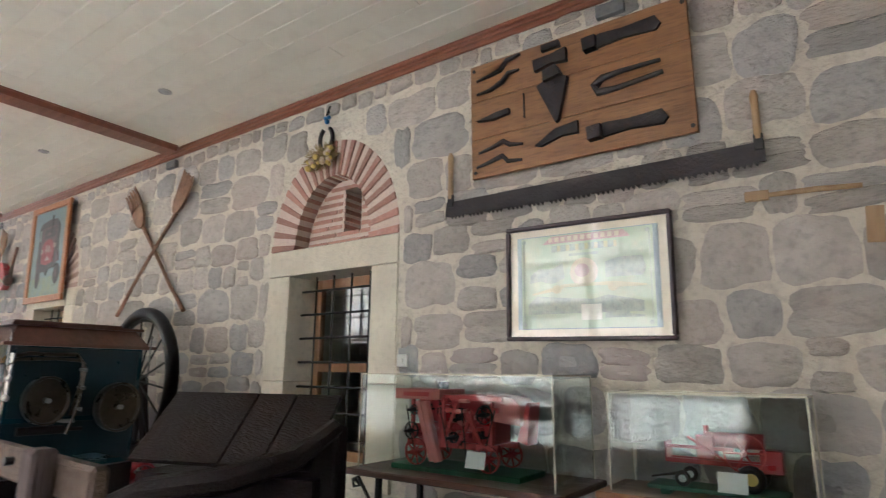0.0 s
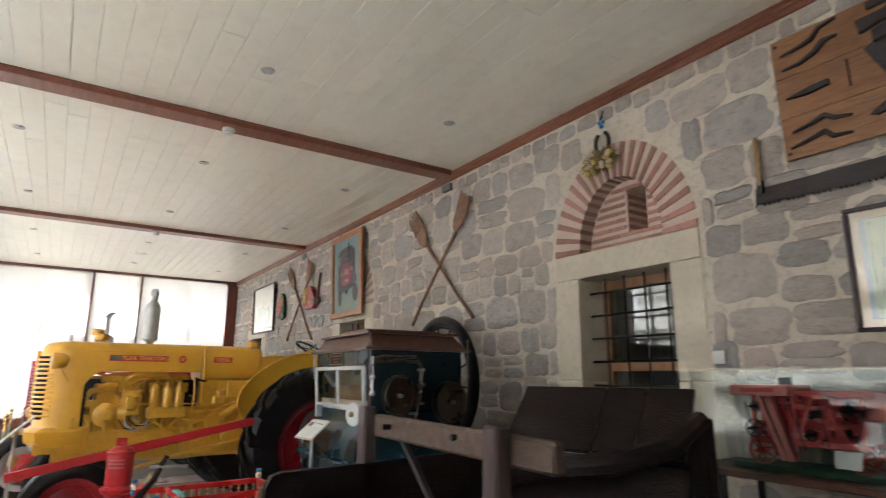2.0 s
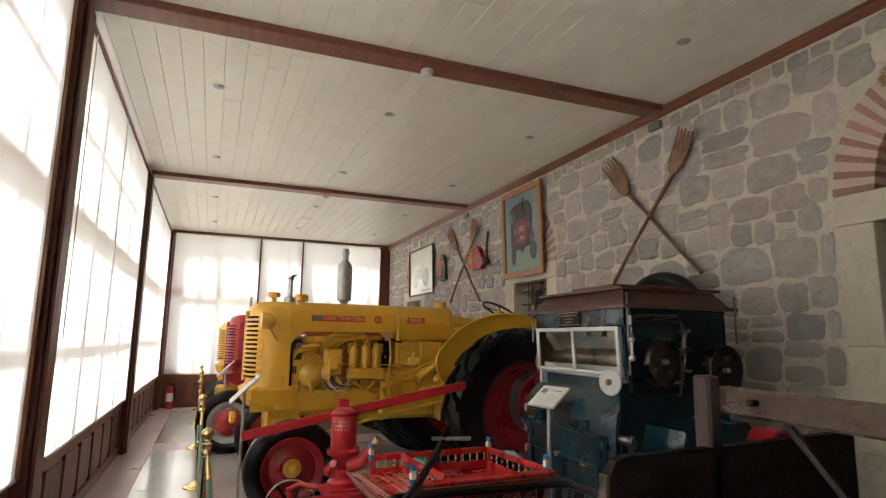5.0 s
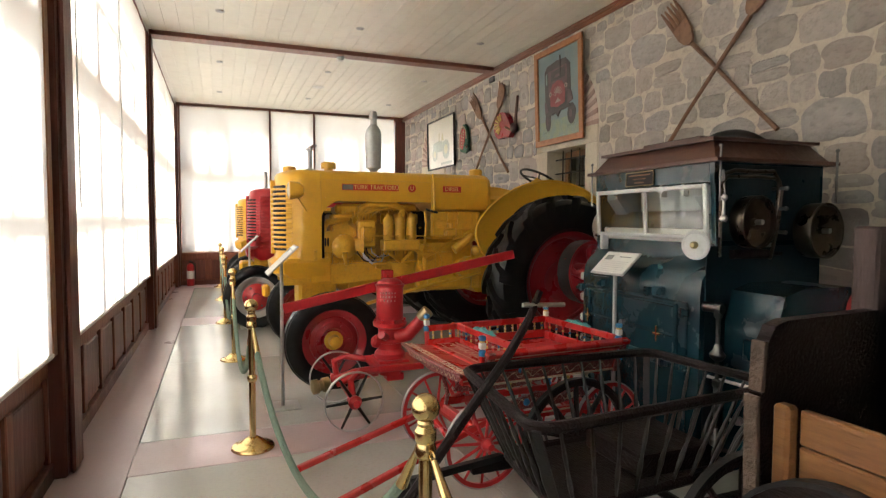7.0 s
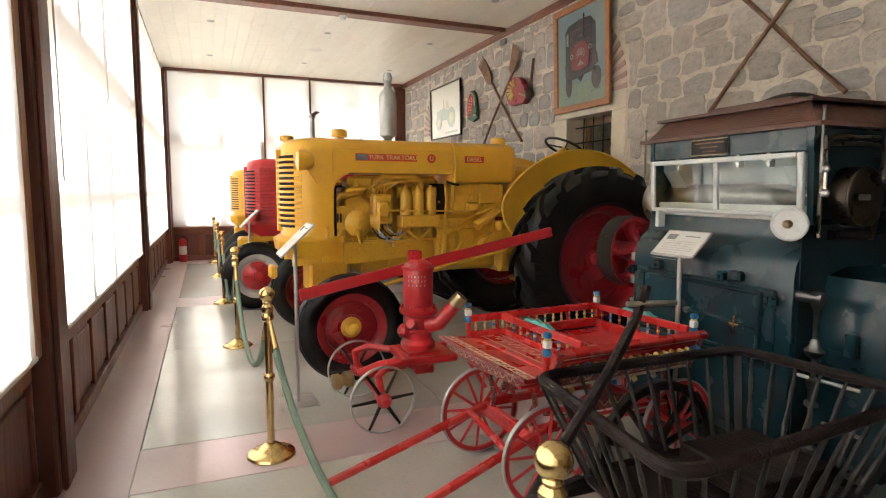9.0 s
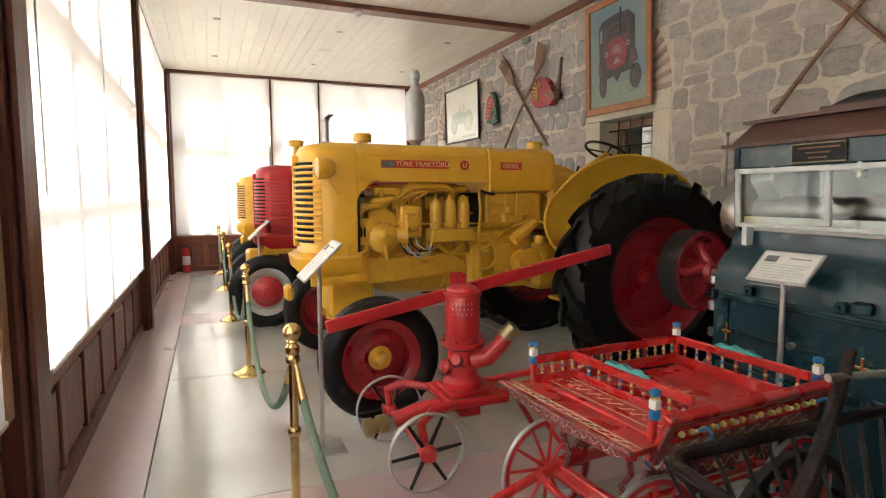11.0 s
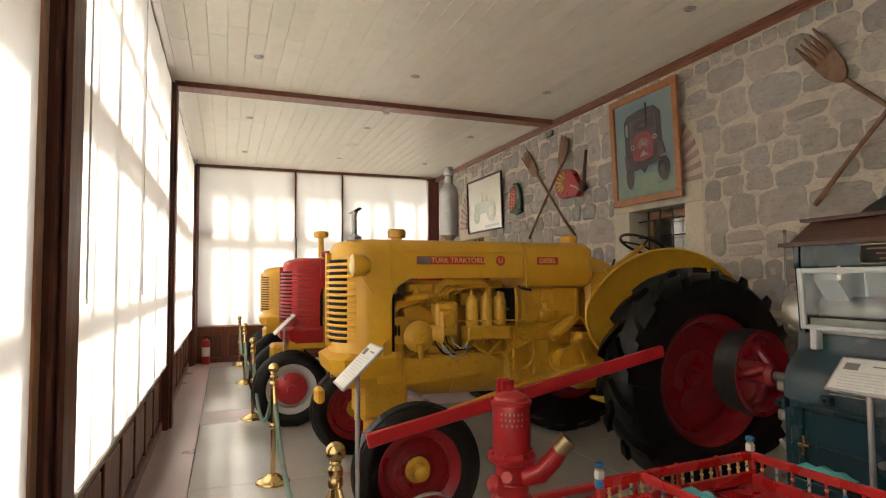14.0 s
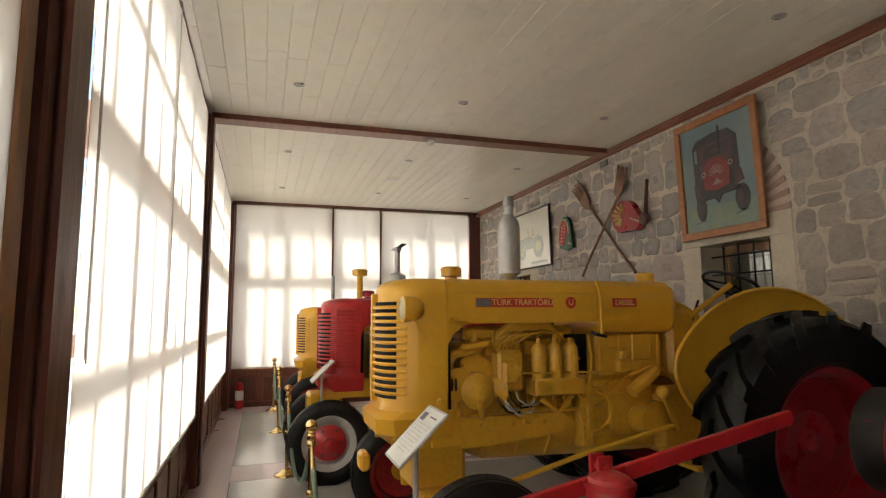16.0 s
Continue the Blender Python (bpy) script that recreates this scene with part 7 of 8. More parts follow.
def glass_case(x0, x1, y0, y1, z0, z1, top_mat):
    c = thing("display_case", "glass display case with thin pale edges on an iron-legged table", "display case", pose((x0 + x1) / 2, (y0 + y1) / 2, 0), "model display cases")
    w, d = (x1 - x0) / 2, (y1 - y0) / 2
    t = 0.005
    for n, b in (("front_pane", (-w, w, -d, -d + t, z0, z1)), ("back_pane", (-w, w, d - t, d, z0, z1)), ("side_pane", (-w, -w + t, -d + t, d - t, z0, z1)), ("side_pane", (w - t, w, -d + t, d - t, z0, z1)), ("top_pane", (-w, w, -d, d, z1, z1 + t))):
        p = part(n, Mesh().box(*b), GLASS, c)
        p.visible_shadow = False
    for sx in (-1, 1):
        for sy in (-1, 1):
            part("edge_strip", Mesh().box(sx * w - 0.0035, sx * w + 0.0035, sy * d - 0.0035, sy * d + 0.0035, z0, z1 + 0.004), EDGE, c)
        part("edge_strip", Mesh().box(sx * w - 0.0035, sx * w + 0.0035, -d, d, z1, z1 + 0.008), EDGE, c)
        part("edge_strip", Mesh().box(-w, w, sx * d - 0.0035, sx * d + 0.0035, z1, z1 + 0.008), EDGE, c)
    part("table_top", Mesh().box(-w - 0.06, w + 0.06, -d - 0.06, d + 0.03, z0 - 0.035, z0, 0.008), top_mat, c, "dark wooden table top")
    for sx in (-1, 1):
        for sy in (-1, 1):
            part("leg", Mesh().beam((sx * (w - 0.12), sy * (d - 0.05), z0 - 0.035), (sx * (w - 0.12), sy * (d - 0.05), 0), 0.03, 0.03), IRON, c)
        part("scroll_brace", Mesh().tube([(sx * (w + 0.02), -d, z0 - 0.07), (sx * (w - 0.02), -d, z0 - 0.10), (sx * (w + 0.03), -d, z0 - 0.11), (sx * (w + 0.04), -d, z0 - 0.07), (sx * w, -d, z0 - 0.05), (sx * (w - 0.3), -d + 0.02, z0 - 0.45)], 0.010, 6), IRON, c)
    part("shelf", Mesh().box(-w + 0.1, w - 0.1, -d + 0.04, d - 0.04, 0.18, 0.20), IRON, c)
    part("note_card", Mesh().box(w * 0.25 - 0.06, w * 0.25 + 0.06, -d + 0.03, -d + 0.032, 0, 0.085, 0, Matrix.Translation((0, -0.0, z0 + 0.005)) @ Matrix.Rotation(radians(-15), 4, "X") @ Matrix.Translation((0, 0, 0))), PAPER, c, "small white card")
    return c


glass_case(-2.50, -1.235, 2.58, 3.08, 1.15, 1.69, WALNUT)
glass_case(-1.03, -0.19, 2.76, 3.10, 1.165, 1.615, BOARD_WOOD)

th = thing("thresher_model", "faded red scale model of a threshing machine on a green base", "model", pose(-1.90, 2.84, 1.15))
part("base", Mesh().box(-0.44, 0.42, -0.15, 0.15, 0.0, 0.03, 0.004), CASE_GREEN, th, "dark green base")
part("body", Mesh().box(-0.28, 0.24, -0.09, 0.09, 0.17, 0.40, 0.004), RED_RIM, th)
part("name_board", Mesh().box(-0.42, -0.09, -0.15, -0.10, 0.40, 0.46, 0.004).box(-0.42, -0.09, -0.10, 0.12, 0.43, 0.46, 0.004), MODEL_PINK, th, "faded pink name board")
part("name_bar", Mesh().box(-0.355, -0.165, -0.1525, -0.15, 0.418, 0.442), MODEL_RED, th, "dark red bar of lettering")
part("tail_hood", Mesh().plate([(0.20, 0.30), (0.20, 0.44), (0.36, 0.42), (0.40, 0.38), (0.40, 0.28)], "y", -0.10, 0.10), MODEL_PINK, th)
part("tail_chute", Mesh().plate([(0.36, 0.20), (0.42, 0.40), (0.44, 0.40), (0.42, 0.18)], "y", -0.06, 0.06), MODEL_RED, th)
part("top_rail", Mesh().box(-0.1, 0.3, -0.115, 0.115, 0.40, 0.43, 0.004), MODEL_RED, th)
part("elevator", Mesh().beam((-0.20, -0.14, 0.39), (-0.10, -0.14, 0.06), 0.05, 0.04, 0.006).beam((-0.26, -0.13, 0.39), (-0.15, -0.13, 0.06), 0.02, 0.03), MODEL_PINK, th)
for a, b in (((-0.08, 0.16), (0.02, 0.40)), ((0.02, 0.16), (0.12, 0.34)), ((0.18, 0.16), (0.08, 0.34)), ((0.24, 0.16), (0.24, 0.40)), ((-0.30, 0.16), (-0.30, 0.42)), ((-0.08, 0.16), (-0.08, 0.42))):
    part("strut", Mesh().beam((a[0], -0.12, a[1]), (b[0], -0.12, b[1]), 0.016, 0.02), MODEL_RED, th)
rt = random.Random(8)
for k in range(48):
    x, z = rt.uniform(-0.30, 0.22), rt.uniform(0.15, 0.40)
    part("fitting", Mesh().box(x, x + rt.uniform(0.015, 0.07), -0.125, -0.09, z, z + rt.uniform(0.01, 0.045), 0.002), (MODEL_RED, RED_RIM, MODEL_PINK, BLACK)[k % 4], th)
for k in range(9):
    x = -0.28 + 0.06 * k
    part("rod", Mesh().cyl((x, -0.13, 0.10 + 0.02 * (k % 3)), (x + rt.uniform(-0.08, 0.1), -0.13, 0.36), 0.004, n=5), (IRON, MODEL_RED)[k % 2], th)
part("sill_beam", Mesh().box(-0.34, 0.28, -0.125, -0.095, 0.14, 0.175, 0.003).box(-0.34, 0.28, 0.095, 0.125, 0.14, 0.175, 0.003), MODEL_RED, th)
# No hole here: a black plate paints the shade of one.
part("opening", Mesh().box(-0.04, 0.05, -0.113, -0.108, 0.28, 0.36), BLACK, th)
part("chimney", Mesh().cyl((-0.17, 0.0, 0.46), (-0.17, 0.0, 0.50), 0.035, n=14), IRON, th)
for x, y, r in ((-0.27, -0.13, 0.075), (0.22, -0.13, 0.07), (-0.27, 0.13, 0.075), (0.22, 0.13, 0.07)):
    spoked_wheel(th, (x, y, 0.03 + r), (0, -1, 0), r, 8, MODEL_RED, MODEL_RED, 0.016, 0.006, 0.005, 0.016)
for x, z, r in ((-0.30, 0.22, 0.05), (0.20, 0.33, 0.05), (-0.28, 0.34, 0.03), (0.0, 0.20, 0.03)):
    spoked_wheel(th, (x, -0.135, z), (0, -1, 0), r, 6, IRON, IRON, 0.012, 0.005, 0.004, 0.012, name="pulley")

bl_ = thing("baler_model", "dark red scale model of a farm engine on a green base", "model", pose(-0.60, 2.92, 1.165))
part("base", Mesh().box(-0.28, 0.30, -0.09, 0.09, 0.02, 0.04, 0.004).box(-0.22, -0.18, -0.09, 0.09, 0.0, 0.02).box(0.2, 0.24, -0.09, 0.09, 0.0, 0.02), CASE_GREEN, bl_, "green base")
part("frame", Mesh().box(-0.20, 0.26, -0.05, -0.03, 0.14, 0.16).box(-0.20, 0.26, 0.03, 0.05, 0.14, 0.16).box(-0.20, 0.10, -0.05, -0.03, 0.205, 0.22).box(-0.20, -0.19, -0.05, 0.05, 0.14, 0.23), RED_RIM, bl_)
part("boiler", Mesh().cyl((-0.02, 0.0, 0.25), (0.22, 0.0, 0.25), 0.035, n=16).box(-0.06, 0.02, -0.045, 0.045, 0.16, 0.27, 0.006).box(0.2, 0.29, -0.045, 0.045, 0.12, 0.22, 0.006), RED_RIM, bl_)
part("chimney", Mesh().cyl((-0.02, 0.0, 0.27), (-0.02, 0.0, 0.31), 0.012, n=10), RED_RIM, bl_)
part("crank_rod", Mesh().cyl((-0.09, -0.06, 0.26), (0.08, -0.06, 0.155), 0.006, n=6), RED_RIM, bl_)
spoked_wheel(bl_, (0.145, -0.075, 0.205), (0, -1, 0), 0.085, 6, MODEL_RED, MODEL_RED, 0.012, 0.006, 0.004, 0.012, name="flywheel")
for x, r in ((-0.12, 0.035), (0.165, 0.058)):
    for s in (-1, 1):
        w_ = part("road_wheel", Mesh().ring((x, s * 0.075, 0.04 + r), (0, 1, 0), r * 0.72, r * 0.30, 28, 10, 1.3), RUBBER, bl_, "black tyre")
        part("rim", Mesh().lathe([(r * 0.5, -0.008), (r * 0.5, 0.008), (r * 0.2, 0.012), (0, 0.012)], (x, s * 0.075, 0.04 + r), (0, s, 0), 16), PAPER if r < 0.05 else GOLD, w_)
part("tow_bar", Mesh().beam((-0.28, 0.0, 0.06), (-0.14, 0.03, 0.09), 0.012, 0.008).beam((-0.28, 0.0, 0.06), (-0.14, -0.03, 0.09), 0.012, 0.008), IRON, bl_)


# ---- things hung on the stone wall ----
WY = YN - 0.035


def framed(name, label, x0, x1, z0, z1, fw, fmat, lean=0.0, roll=0.0, out=0.0):
    """A framed picture; own x along the wall (+x world), own -y out of the wall, hung from its top, leaning out by lean degrees."""
    w, h = (x1 - x0) / 2, z1 - z0
    f = thing(name, label, "picture", pose((x0 + x1) / 2, WY - out, z0, lean, roll, 0))
    for n, b in (("frame_bar", (-w, w, -0.04, 0.0, h - fw, h)), ("frame_bar", (-w, w, -0.04, 0.0, 0, fw)), ("frame_bar", (-w, -w + fw, -0.04, 0.0, fw, h - fw)), ("frame_bar", (w - fw, w, -0.04, 0.0, fw, h - fw))):
        part(n, Mesh().box(*b, 0.008), fmat, f)
    part("backing", Mesh().box(-w + 0.01, w - 0.01, -0.012, 0.0, 0.01, h - 0.01), PAPER, f)
    return f, w, h


def layer(f, name, pts, mat, k, label=""):
    return part(name, Mesh().plate(pts, "y", -0.012, -0.014 - 0.0012 * k), mat, f, label, smooth=0)


def rect(x0, x1, z0, z1):
    return [(x0, z0), (x1, z0), (x1, z1), (x0, z1)]


CANVAS = material("painted_canvas", (0.15, 0.22, 0.25), (0.22, 0.275, 0.25), 1.6, 0.5, bump=0.15, bscale=90, c3=(0.16, 0.25, 0.28), fine=8)
GRASS_PAINT = material("painted_meadow", (0.19, 0.27, 0.24), (0.25, 0.30, 0.19), 8, 0.5, bump=0.15, bscale=90)
DARKPAINT = material("painted_dark", (0.035, 0.032, 0.034), (0.06, 0.05, 0.05), 12, 0.5)
BROWNPAINT = material("painted_brown", (0.115, 0.07, 0.075), (0.075, 0.048, 0.055), 9, 0.5)
PALEPAINT = material("painted_pale", (0.36, 0.30, 0.27), (0.28, 0.21, 0.19), 14, 0.5)
REDPAINT = material("painted_red", (0.26, 0.05, 0.055), (0.19, 0.04, 0.045), 12, 0.5)
f, w, h = framed("tractor_painting", "painting of an old red tractor in a wide orange wooden frame", -9.40, -8.215, 2.575, 3.925, 0.085, FRAME_ORANGE, 2.0, 0.0, 0.02)
layer(f, "canvas", rect(-w + 0.08, w - 0.08, 0.08, h - 0.08), CANVAS, 0, "blue-green painted canvas")
layer(f, "meadow", rect(-w + 0.08, w - 0.08, 0.08, 0.34), GRASS_PAINT, 1)
for cx_, cz_, rx_, rz_ in ((-0.262, 0.34, 0.072, 0.145), (0.32, 0.365, 0.098, 0.14)):
    layer(f, "wheel_shape", arc(cx_, cz_, rx_, rz_, 0, 340, 18), DARKPAINT, 2)
    layer(f, "wheel_shade", [(cx_ - 0.12, cz_ - rz_ - 0.012), (cx_ + 0.07, cz_ - rz_ + 0.012), (cx_ + 0.07, cz_ - rz_ - 0.006), (cx_ - 0.10, cz_ - rz_ - 0.026)], DARKPAINT, 1)
    layer(f, "hub_shape", arc(cx_ - 0.02, cz_, rx_ * 0.35, rz_ * 0.4, 0, 340, 12), BROWNPAINT, 3)
layer(f, "cab_shape", [(-0.32, 0.41), (-0.335, 1.03), (-0.267, 1.10), (-0.02, 1.135), (0.20, 1.125), (0.305, 1.03), (0.315, 0.55), (0.22, 0.47), (-0.18, 0.45)], DARKPAINT, 3)
layer(f, "cab_front", [(-0.235, 0.66), (-0.235, 1.02), (0.225, 1.04), (0.235, 0.68)], BROWNPAINT, 4)
layer(f, "windscreen", [(-0.165, 0.87), (-0.16, 1.00), (0.18, 1.02), (0.18, 0.88)], DARKPAINT, 5)
layer(f, "wheel_rim", arc(0.0, 0.905, 0.075, 0.045, 10, 170, 10), BROWNPAINT, 6)
layer(f, "door_gap", [(-0.305, 0.86), (-0.305, 0.99), (-0.265, 1.01), (-0.262, 0.84)], CANVAS, 5)
layer(f, "bonnet_shape", [(-0.185, 0.53), (-0.20, 0.72), (-0.13, 0.83), (0.0, 0.86), (0.11, 0.84), (0.185, 0.74), (0.175, 0.54), (0.0, 0.50)], REDPAINT, 6)
for k in range(9):
    a = radians(22 + 17 * k)
    layer(f, "grille_line", [(0.05 * math.cos(a) - 0.006, 0.64 + 0.05 * math.sin(a)), (0.125 * math.cos(a) - 0.009, 0.64 + 0.14 * math.sin(a)), (0.125 * math.cos(a) + 0.009, 0.64 + 0.14 * math.sin(a)), (0.05 * math.cos(a) + 0.006, 0.64 + 0.05 * math.sin(a))], PALEPAINT, 7)
layer(f, "radiator_mark", [(-0.07, 0.56), (0.0, 0.63), (0.08, 0.57)], PALEPAINT, 7)
layer(f, "axle_shape", [(-0.27, 0.40), (-0.26, 0.45), (0.0, 0.49), (0.29, 0.50), (0.30, 0.46), (0.06, 0.44), (0.0, 0.36), (-0.06, 0.42)], DARKPAINT, 7)
for x, z in ((-0.185, 0.70), (0.205, 0.755)):
    layer(f, "lamp_shape", arc(x, z, 0.034, 0.032, 0, 340, 14), PALEPAINT, 8)
    layer(f, "lamp_centre", arc(x, z, 0.016, 0.015, 0, 340, 10), DARKPAINT, 9)
layer(f, "exhaust_shape", rect(0.055, 0.075, 0.90, 1.19), DARKPAINT, 8)
layer(f, "mudguard_shape", [(0.235, 0.50), (0.24, 0.70), (0.33, 0.66), (0.36, 0.54)], BROWNPAINT, 4)
layer(f, "side_shape", [(-0.33, 0.44), (-0.345, 0.62), (-0.30, 0.60), (-0.25, 0.48)], BROWNPAINT, 4)

GLAZED = material("glazed_print", (0.70, 0.69, 0.58), (0.66, 0.66, 0.56), 4, 0.35, coat=1.0)
GLAZED_CREAM = material("glazed_cream_mount", (0.66, 0.58, 0.42), (0.62, 0.54, 0.39), 4, 0.4, coat=1.0)
GLAZED_GREEN = material("glazed_green_print", (0.40, 0.50, 0.33), (0.52, 0.58, 0.42), 5, 0.4, coat=1.0, c3=(0.56, 0.55, 0.33), fine=9)
GLAZED_BLUE = material("glazed_blue_border", (0.27, 0.34, 0.36), (0.30, 0.37, 0.38), 5, 0.4, coat=1.0)
GLAZED_PINK = material("glazed_pink_print", (0.52, 0.36, 0.32), (0.50, 0.33, 0.30), 8, 0.4, coat=1.0, c3=(0.60, 0.52, 0.44), fine=60)
GLAZED_YEL = material("glazed_yellow_print", (0.57, 0.56, 0.33), (0.52, 0.50, 0.29), 8, 0.4, coat=1.0)
GLAZED_GREY = material("glazed_grey_print", (0.33, 0.39, 0.33), (0.44, 0.48, 0.38), 22, 0.4, coat=1.0, c3=(0.24, 0.28, 0.25), fine=50)
PLUM_FRAME = material("plum_frame_wood", (0.075, 0.05, 0.055), (0.06, 0.04, 0.045), 4, 0.4)
f, w, h = framed("machinery_poster", "pale green antique machinery poster under glass in a dark frame", -1.765, -0.75, 1.89, 2.60, 0.026, PLUM_FRAME, 1.2, 1.0, 0.0)
layer(f, "mount", rect(-w + 0.024, w - 0.024, 0.024, h - 0.024), GLAZED_CREAM, 0, "cream mount")
layer(f, "border", rect(-w + 0.075, w - 0.075, 0.07, h - 0.07), GLAZED_BLUE, 1)
layer(f, "print", rect(-w + 0.105, w - 0.105, 0.075, h - 0.075), GLAZED_GREEN, 2, "green printed sheet")
layer(f, "title_band", [(-0.26, 0.585), (-0.20, 0.63), (0.24, 0.63), (0.28, 0.585)], GLAZED_PINK, 3)
for k in range(11):
    layer(f, "title_bar", rect(-0.22 + 0.041 * k, -0.195 + 0.041 * k, 0.595, 0.622), GLAZED_CREAM, 4)
layer(f, "second_title", rect(-0.20, 0.20, 0.535, 0.57), GLAZED_YEL, 3)
layer(f, "third_title", rect(-0.09, 0.09, 0.50, 0.515), GLAZED_GREY, 3)
layer(f, "medallion", arc(-0.0, 0.40, 0.085, 0.085, 0, 345, 23), GLAZED_CREAM, 4)
layer(f, "medallion_centre", arc(-0.01, 0.41, 0.045, 0.04, 0, 345, 23), GLAZED_PINK, 5)
layer(f, "engine_print", [(0.13, 0.36), (0.13, 0.45), (0.20, 0.47), (0.34, 0.47), (0.36, 0.40), (0.34, 0.36)], GLAZED_GREY, 4)
layer(f, "left_print", [(-0.35, 0.35), (-0.34, 0.40), (-0.28, 0.44), (-0.20, 0.43), (-0.13, 0.46), (-0.12, 0.37), (-0.20, 0.34), (-0.28, 0.36)], GLAZED_GREY, 3)
layer(f, "scroll", [(-0.33, 0.275), (-0.15, 0.30), (-0.12, 0.315), (0.15, 0.315), (0.18, 0.30), (0.36, 0.30), (0.36, 0.31), (0.18, 0.335), (-0.12, 0.335), (-0.33, 0.285)], GLAZED_YEL, 4)
layer(f, "landscape_print", [(-0.36, 0.22), (-0.30, 0.27), (-0.10, 0.25), (0.05, 0.24), (0.14, 0.26), (0.34, 0.22), (0.34, 0.16), (-0.36, 0.16)], GLAZED_GREY, 3)
layer(f, "white_print", rect(-0.02, 0.10, 0.12, 0.21), GLAZED, 5)
layer(f, "lower_print", [(0.12, 0.13), (0.13, 0.25), (0.15, 0.25), (0.16, 0.17), (0.22, 0.17), (0.23, 0.23), (0.25, 0.23), (0.26, 0.15), (0.34, 0.14), (0.34, 0.13)], GLAZED_GREY, 5)
for x in (-0.17, 0.17):
    layer(f, "scroll_end", arc(x, 0.305, 0.03, 0.026, 0, 340, 12), GLAZED_YEL, 5)
for k in range(7):
    layer(f, "title_letter", rect(-0.20 + 0.058 * k, -0.165 + 0.058 * k, 0.533, 0.572), GLAZED_GREY, 4)
for x in (-0.385, 0.375):
    for z in (0.10, 0.61):
        layer(f, "corner_mark", arc(x, z, 0.012, 0.012, 0, 340, 10), GLAZED_GREY, 4)
layer(f, "thin_line", rect(-0.39, -0.386, 0.10, 0.60), GLAZED_GREY, 4)
layer(f, "thin_line", rect(0.382, 0.386, 0.10, 0.60), GLAZED_GREY, 4)
BLACK_FRAME = material("black_frame_wood", (0.02, 0.02, 0.021), (0.03, 0.03, 0.03), 4, 0.4)
f, w, h = framed("tractor_print", "pale print of a small tractor in a thin black frame", -14.20, -12.625, 2.60, 3.66, 0.03, BLACK_FRAME, 1.5)
layer(f, "sheet", rect(-w + 0.028, w - 0.028, 0.028, h - 0.028), GLAZED, 0, "pale cream print")
for x, r in ((-0.36, 0.15), (0.30, 0.20)):
    layer(f, "wheel_print", arc(x, 0.18 + r, r, r, 0, 350, 24), GLAZED_GREY, 2)
    layer(f, "rim_print", arc(x, 0.18 + r, r * 0.5, r * 0.5, 0, 350, 24), GLAZED_YEL, 3)
layer(f, "body_print", [(-0.45, 0.36), (-0.45, 0.56), (-0.05, 0.60), (0.12, 0.55), (0.30, 0.55), (0.36, 0.40), (0.1, 0.36)], GLAZED_GREY, 1)
layer(f, "seat_print", [(0.05, 0.58), (0.08, 0.72), (0.13, 0.72), (0.18, 0.58)], GLAZED_YEL, 2)
layer(f, "column_print", rect(-0.10, -0.06, 0.58, 0.76), GLAZED_YEL, 2)
layer(f, "caption_bar", rect(0.0, 0.62, 0.075, 0.12), GLAZED_GREY, 2)


def wooden_fork(top, neck, end, tines, y=0.0, label="carved old wooden fork hung crossed on the stone wall"):
    f = thing("wooden_fork", label, "fork", pose(neck[0], WY - y, neck[1]), "crossed wooden forks")
    t, e = Vector((top[0] - neck[0], 0, top[1] - neck[1])), Vector((end[0] - neck[0], 0, end[1] - neck[1]))
    part("handle", Mesh().tube([Vector((0, 0, 0)), e * 0.3 + Vector((0.004, -0.01, 0.006)), e * 0.7 + Vector((-0.006, -0.012, 0)), e], [0.024, 0.020, 0.018, 0.022], 8), FORK_WOOD, f)
    d = t.normalized()
    s = Vector((d.z, 0, -d.x))
    L = t.length
    hm = Mesh()
    pr = [(-0.024, 0.0), (-0.062, L * 0.08), (-0.095, L * 0.24), (-0.105, L * 0.56), (0.105, L * 0.56), (0.095, L * 0.24), (0.062, L * 0.08), (0.024, 0.0)]
    hm.rings([[s * a + d * b + Vector((0, yy, 0)) for a, b in pr] for yy in (-0.034, -0.006)])
    part("head", hm, FORK_WOOD, f)
    for k in range(tines):
        u = -0.086 + 0.172 * k / (tines - 1)
        part("tine", Mesh().tube([s * u + d * L * 0.5 + Vector((0, -0.02, 0)), s * u * 1.08 + d * L * 0.75 + Vector((0, -0.03, 0)), s * u * 1.15 + d * L * (1.0 - 0.03 * (k % 2)) + Vector((0, -0.05, 0))], [0.024, 0.020, 0.009], 8), FORK_WOOD, f)
    return f


wooden_fork((-6.75, 3.74), (-6.44, 3.28), (-5.46, 2.29), 5)
wooden_fork((-5.48, 3.72), (-5.73, 3.33), (-6.72, 2.29), 5, 0.035)
wooden_fork((-11.76, 3.78), (-11.40, 3.34), (-10.38, 2.30), 5)
wooden_fork((-10.45, 3.76), (-10.64, 3.37), (-11.64, 2.34), 5, 0.035)

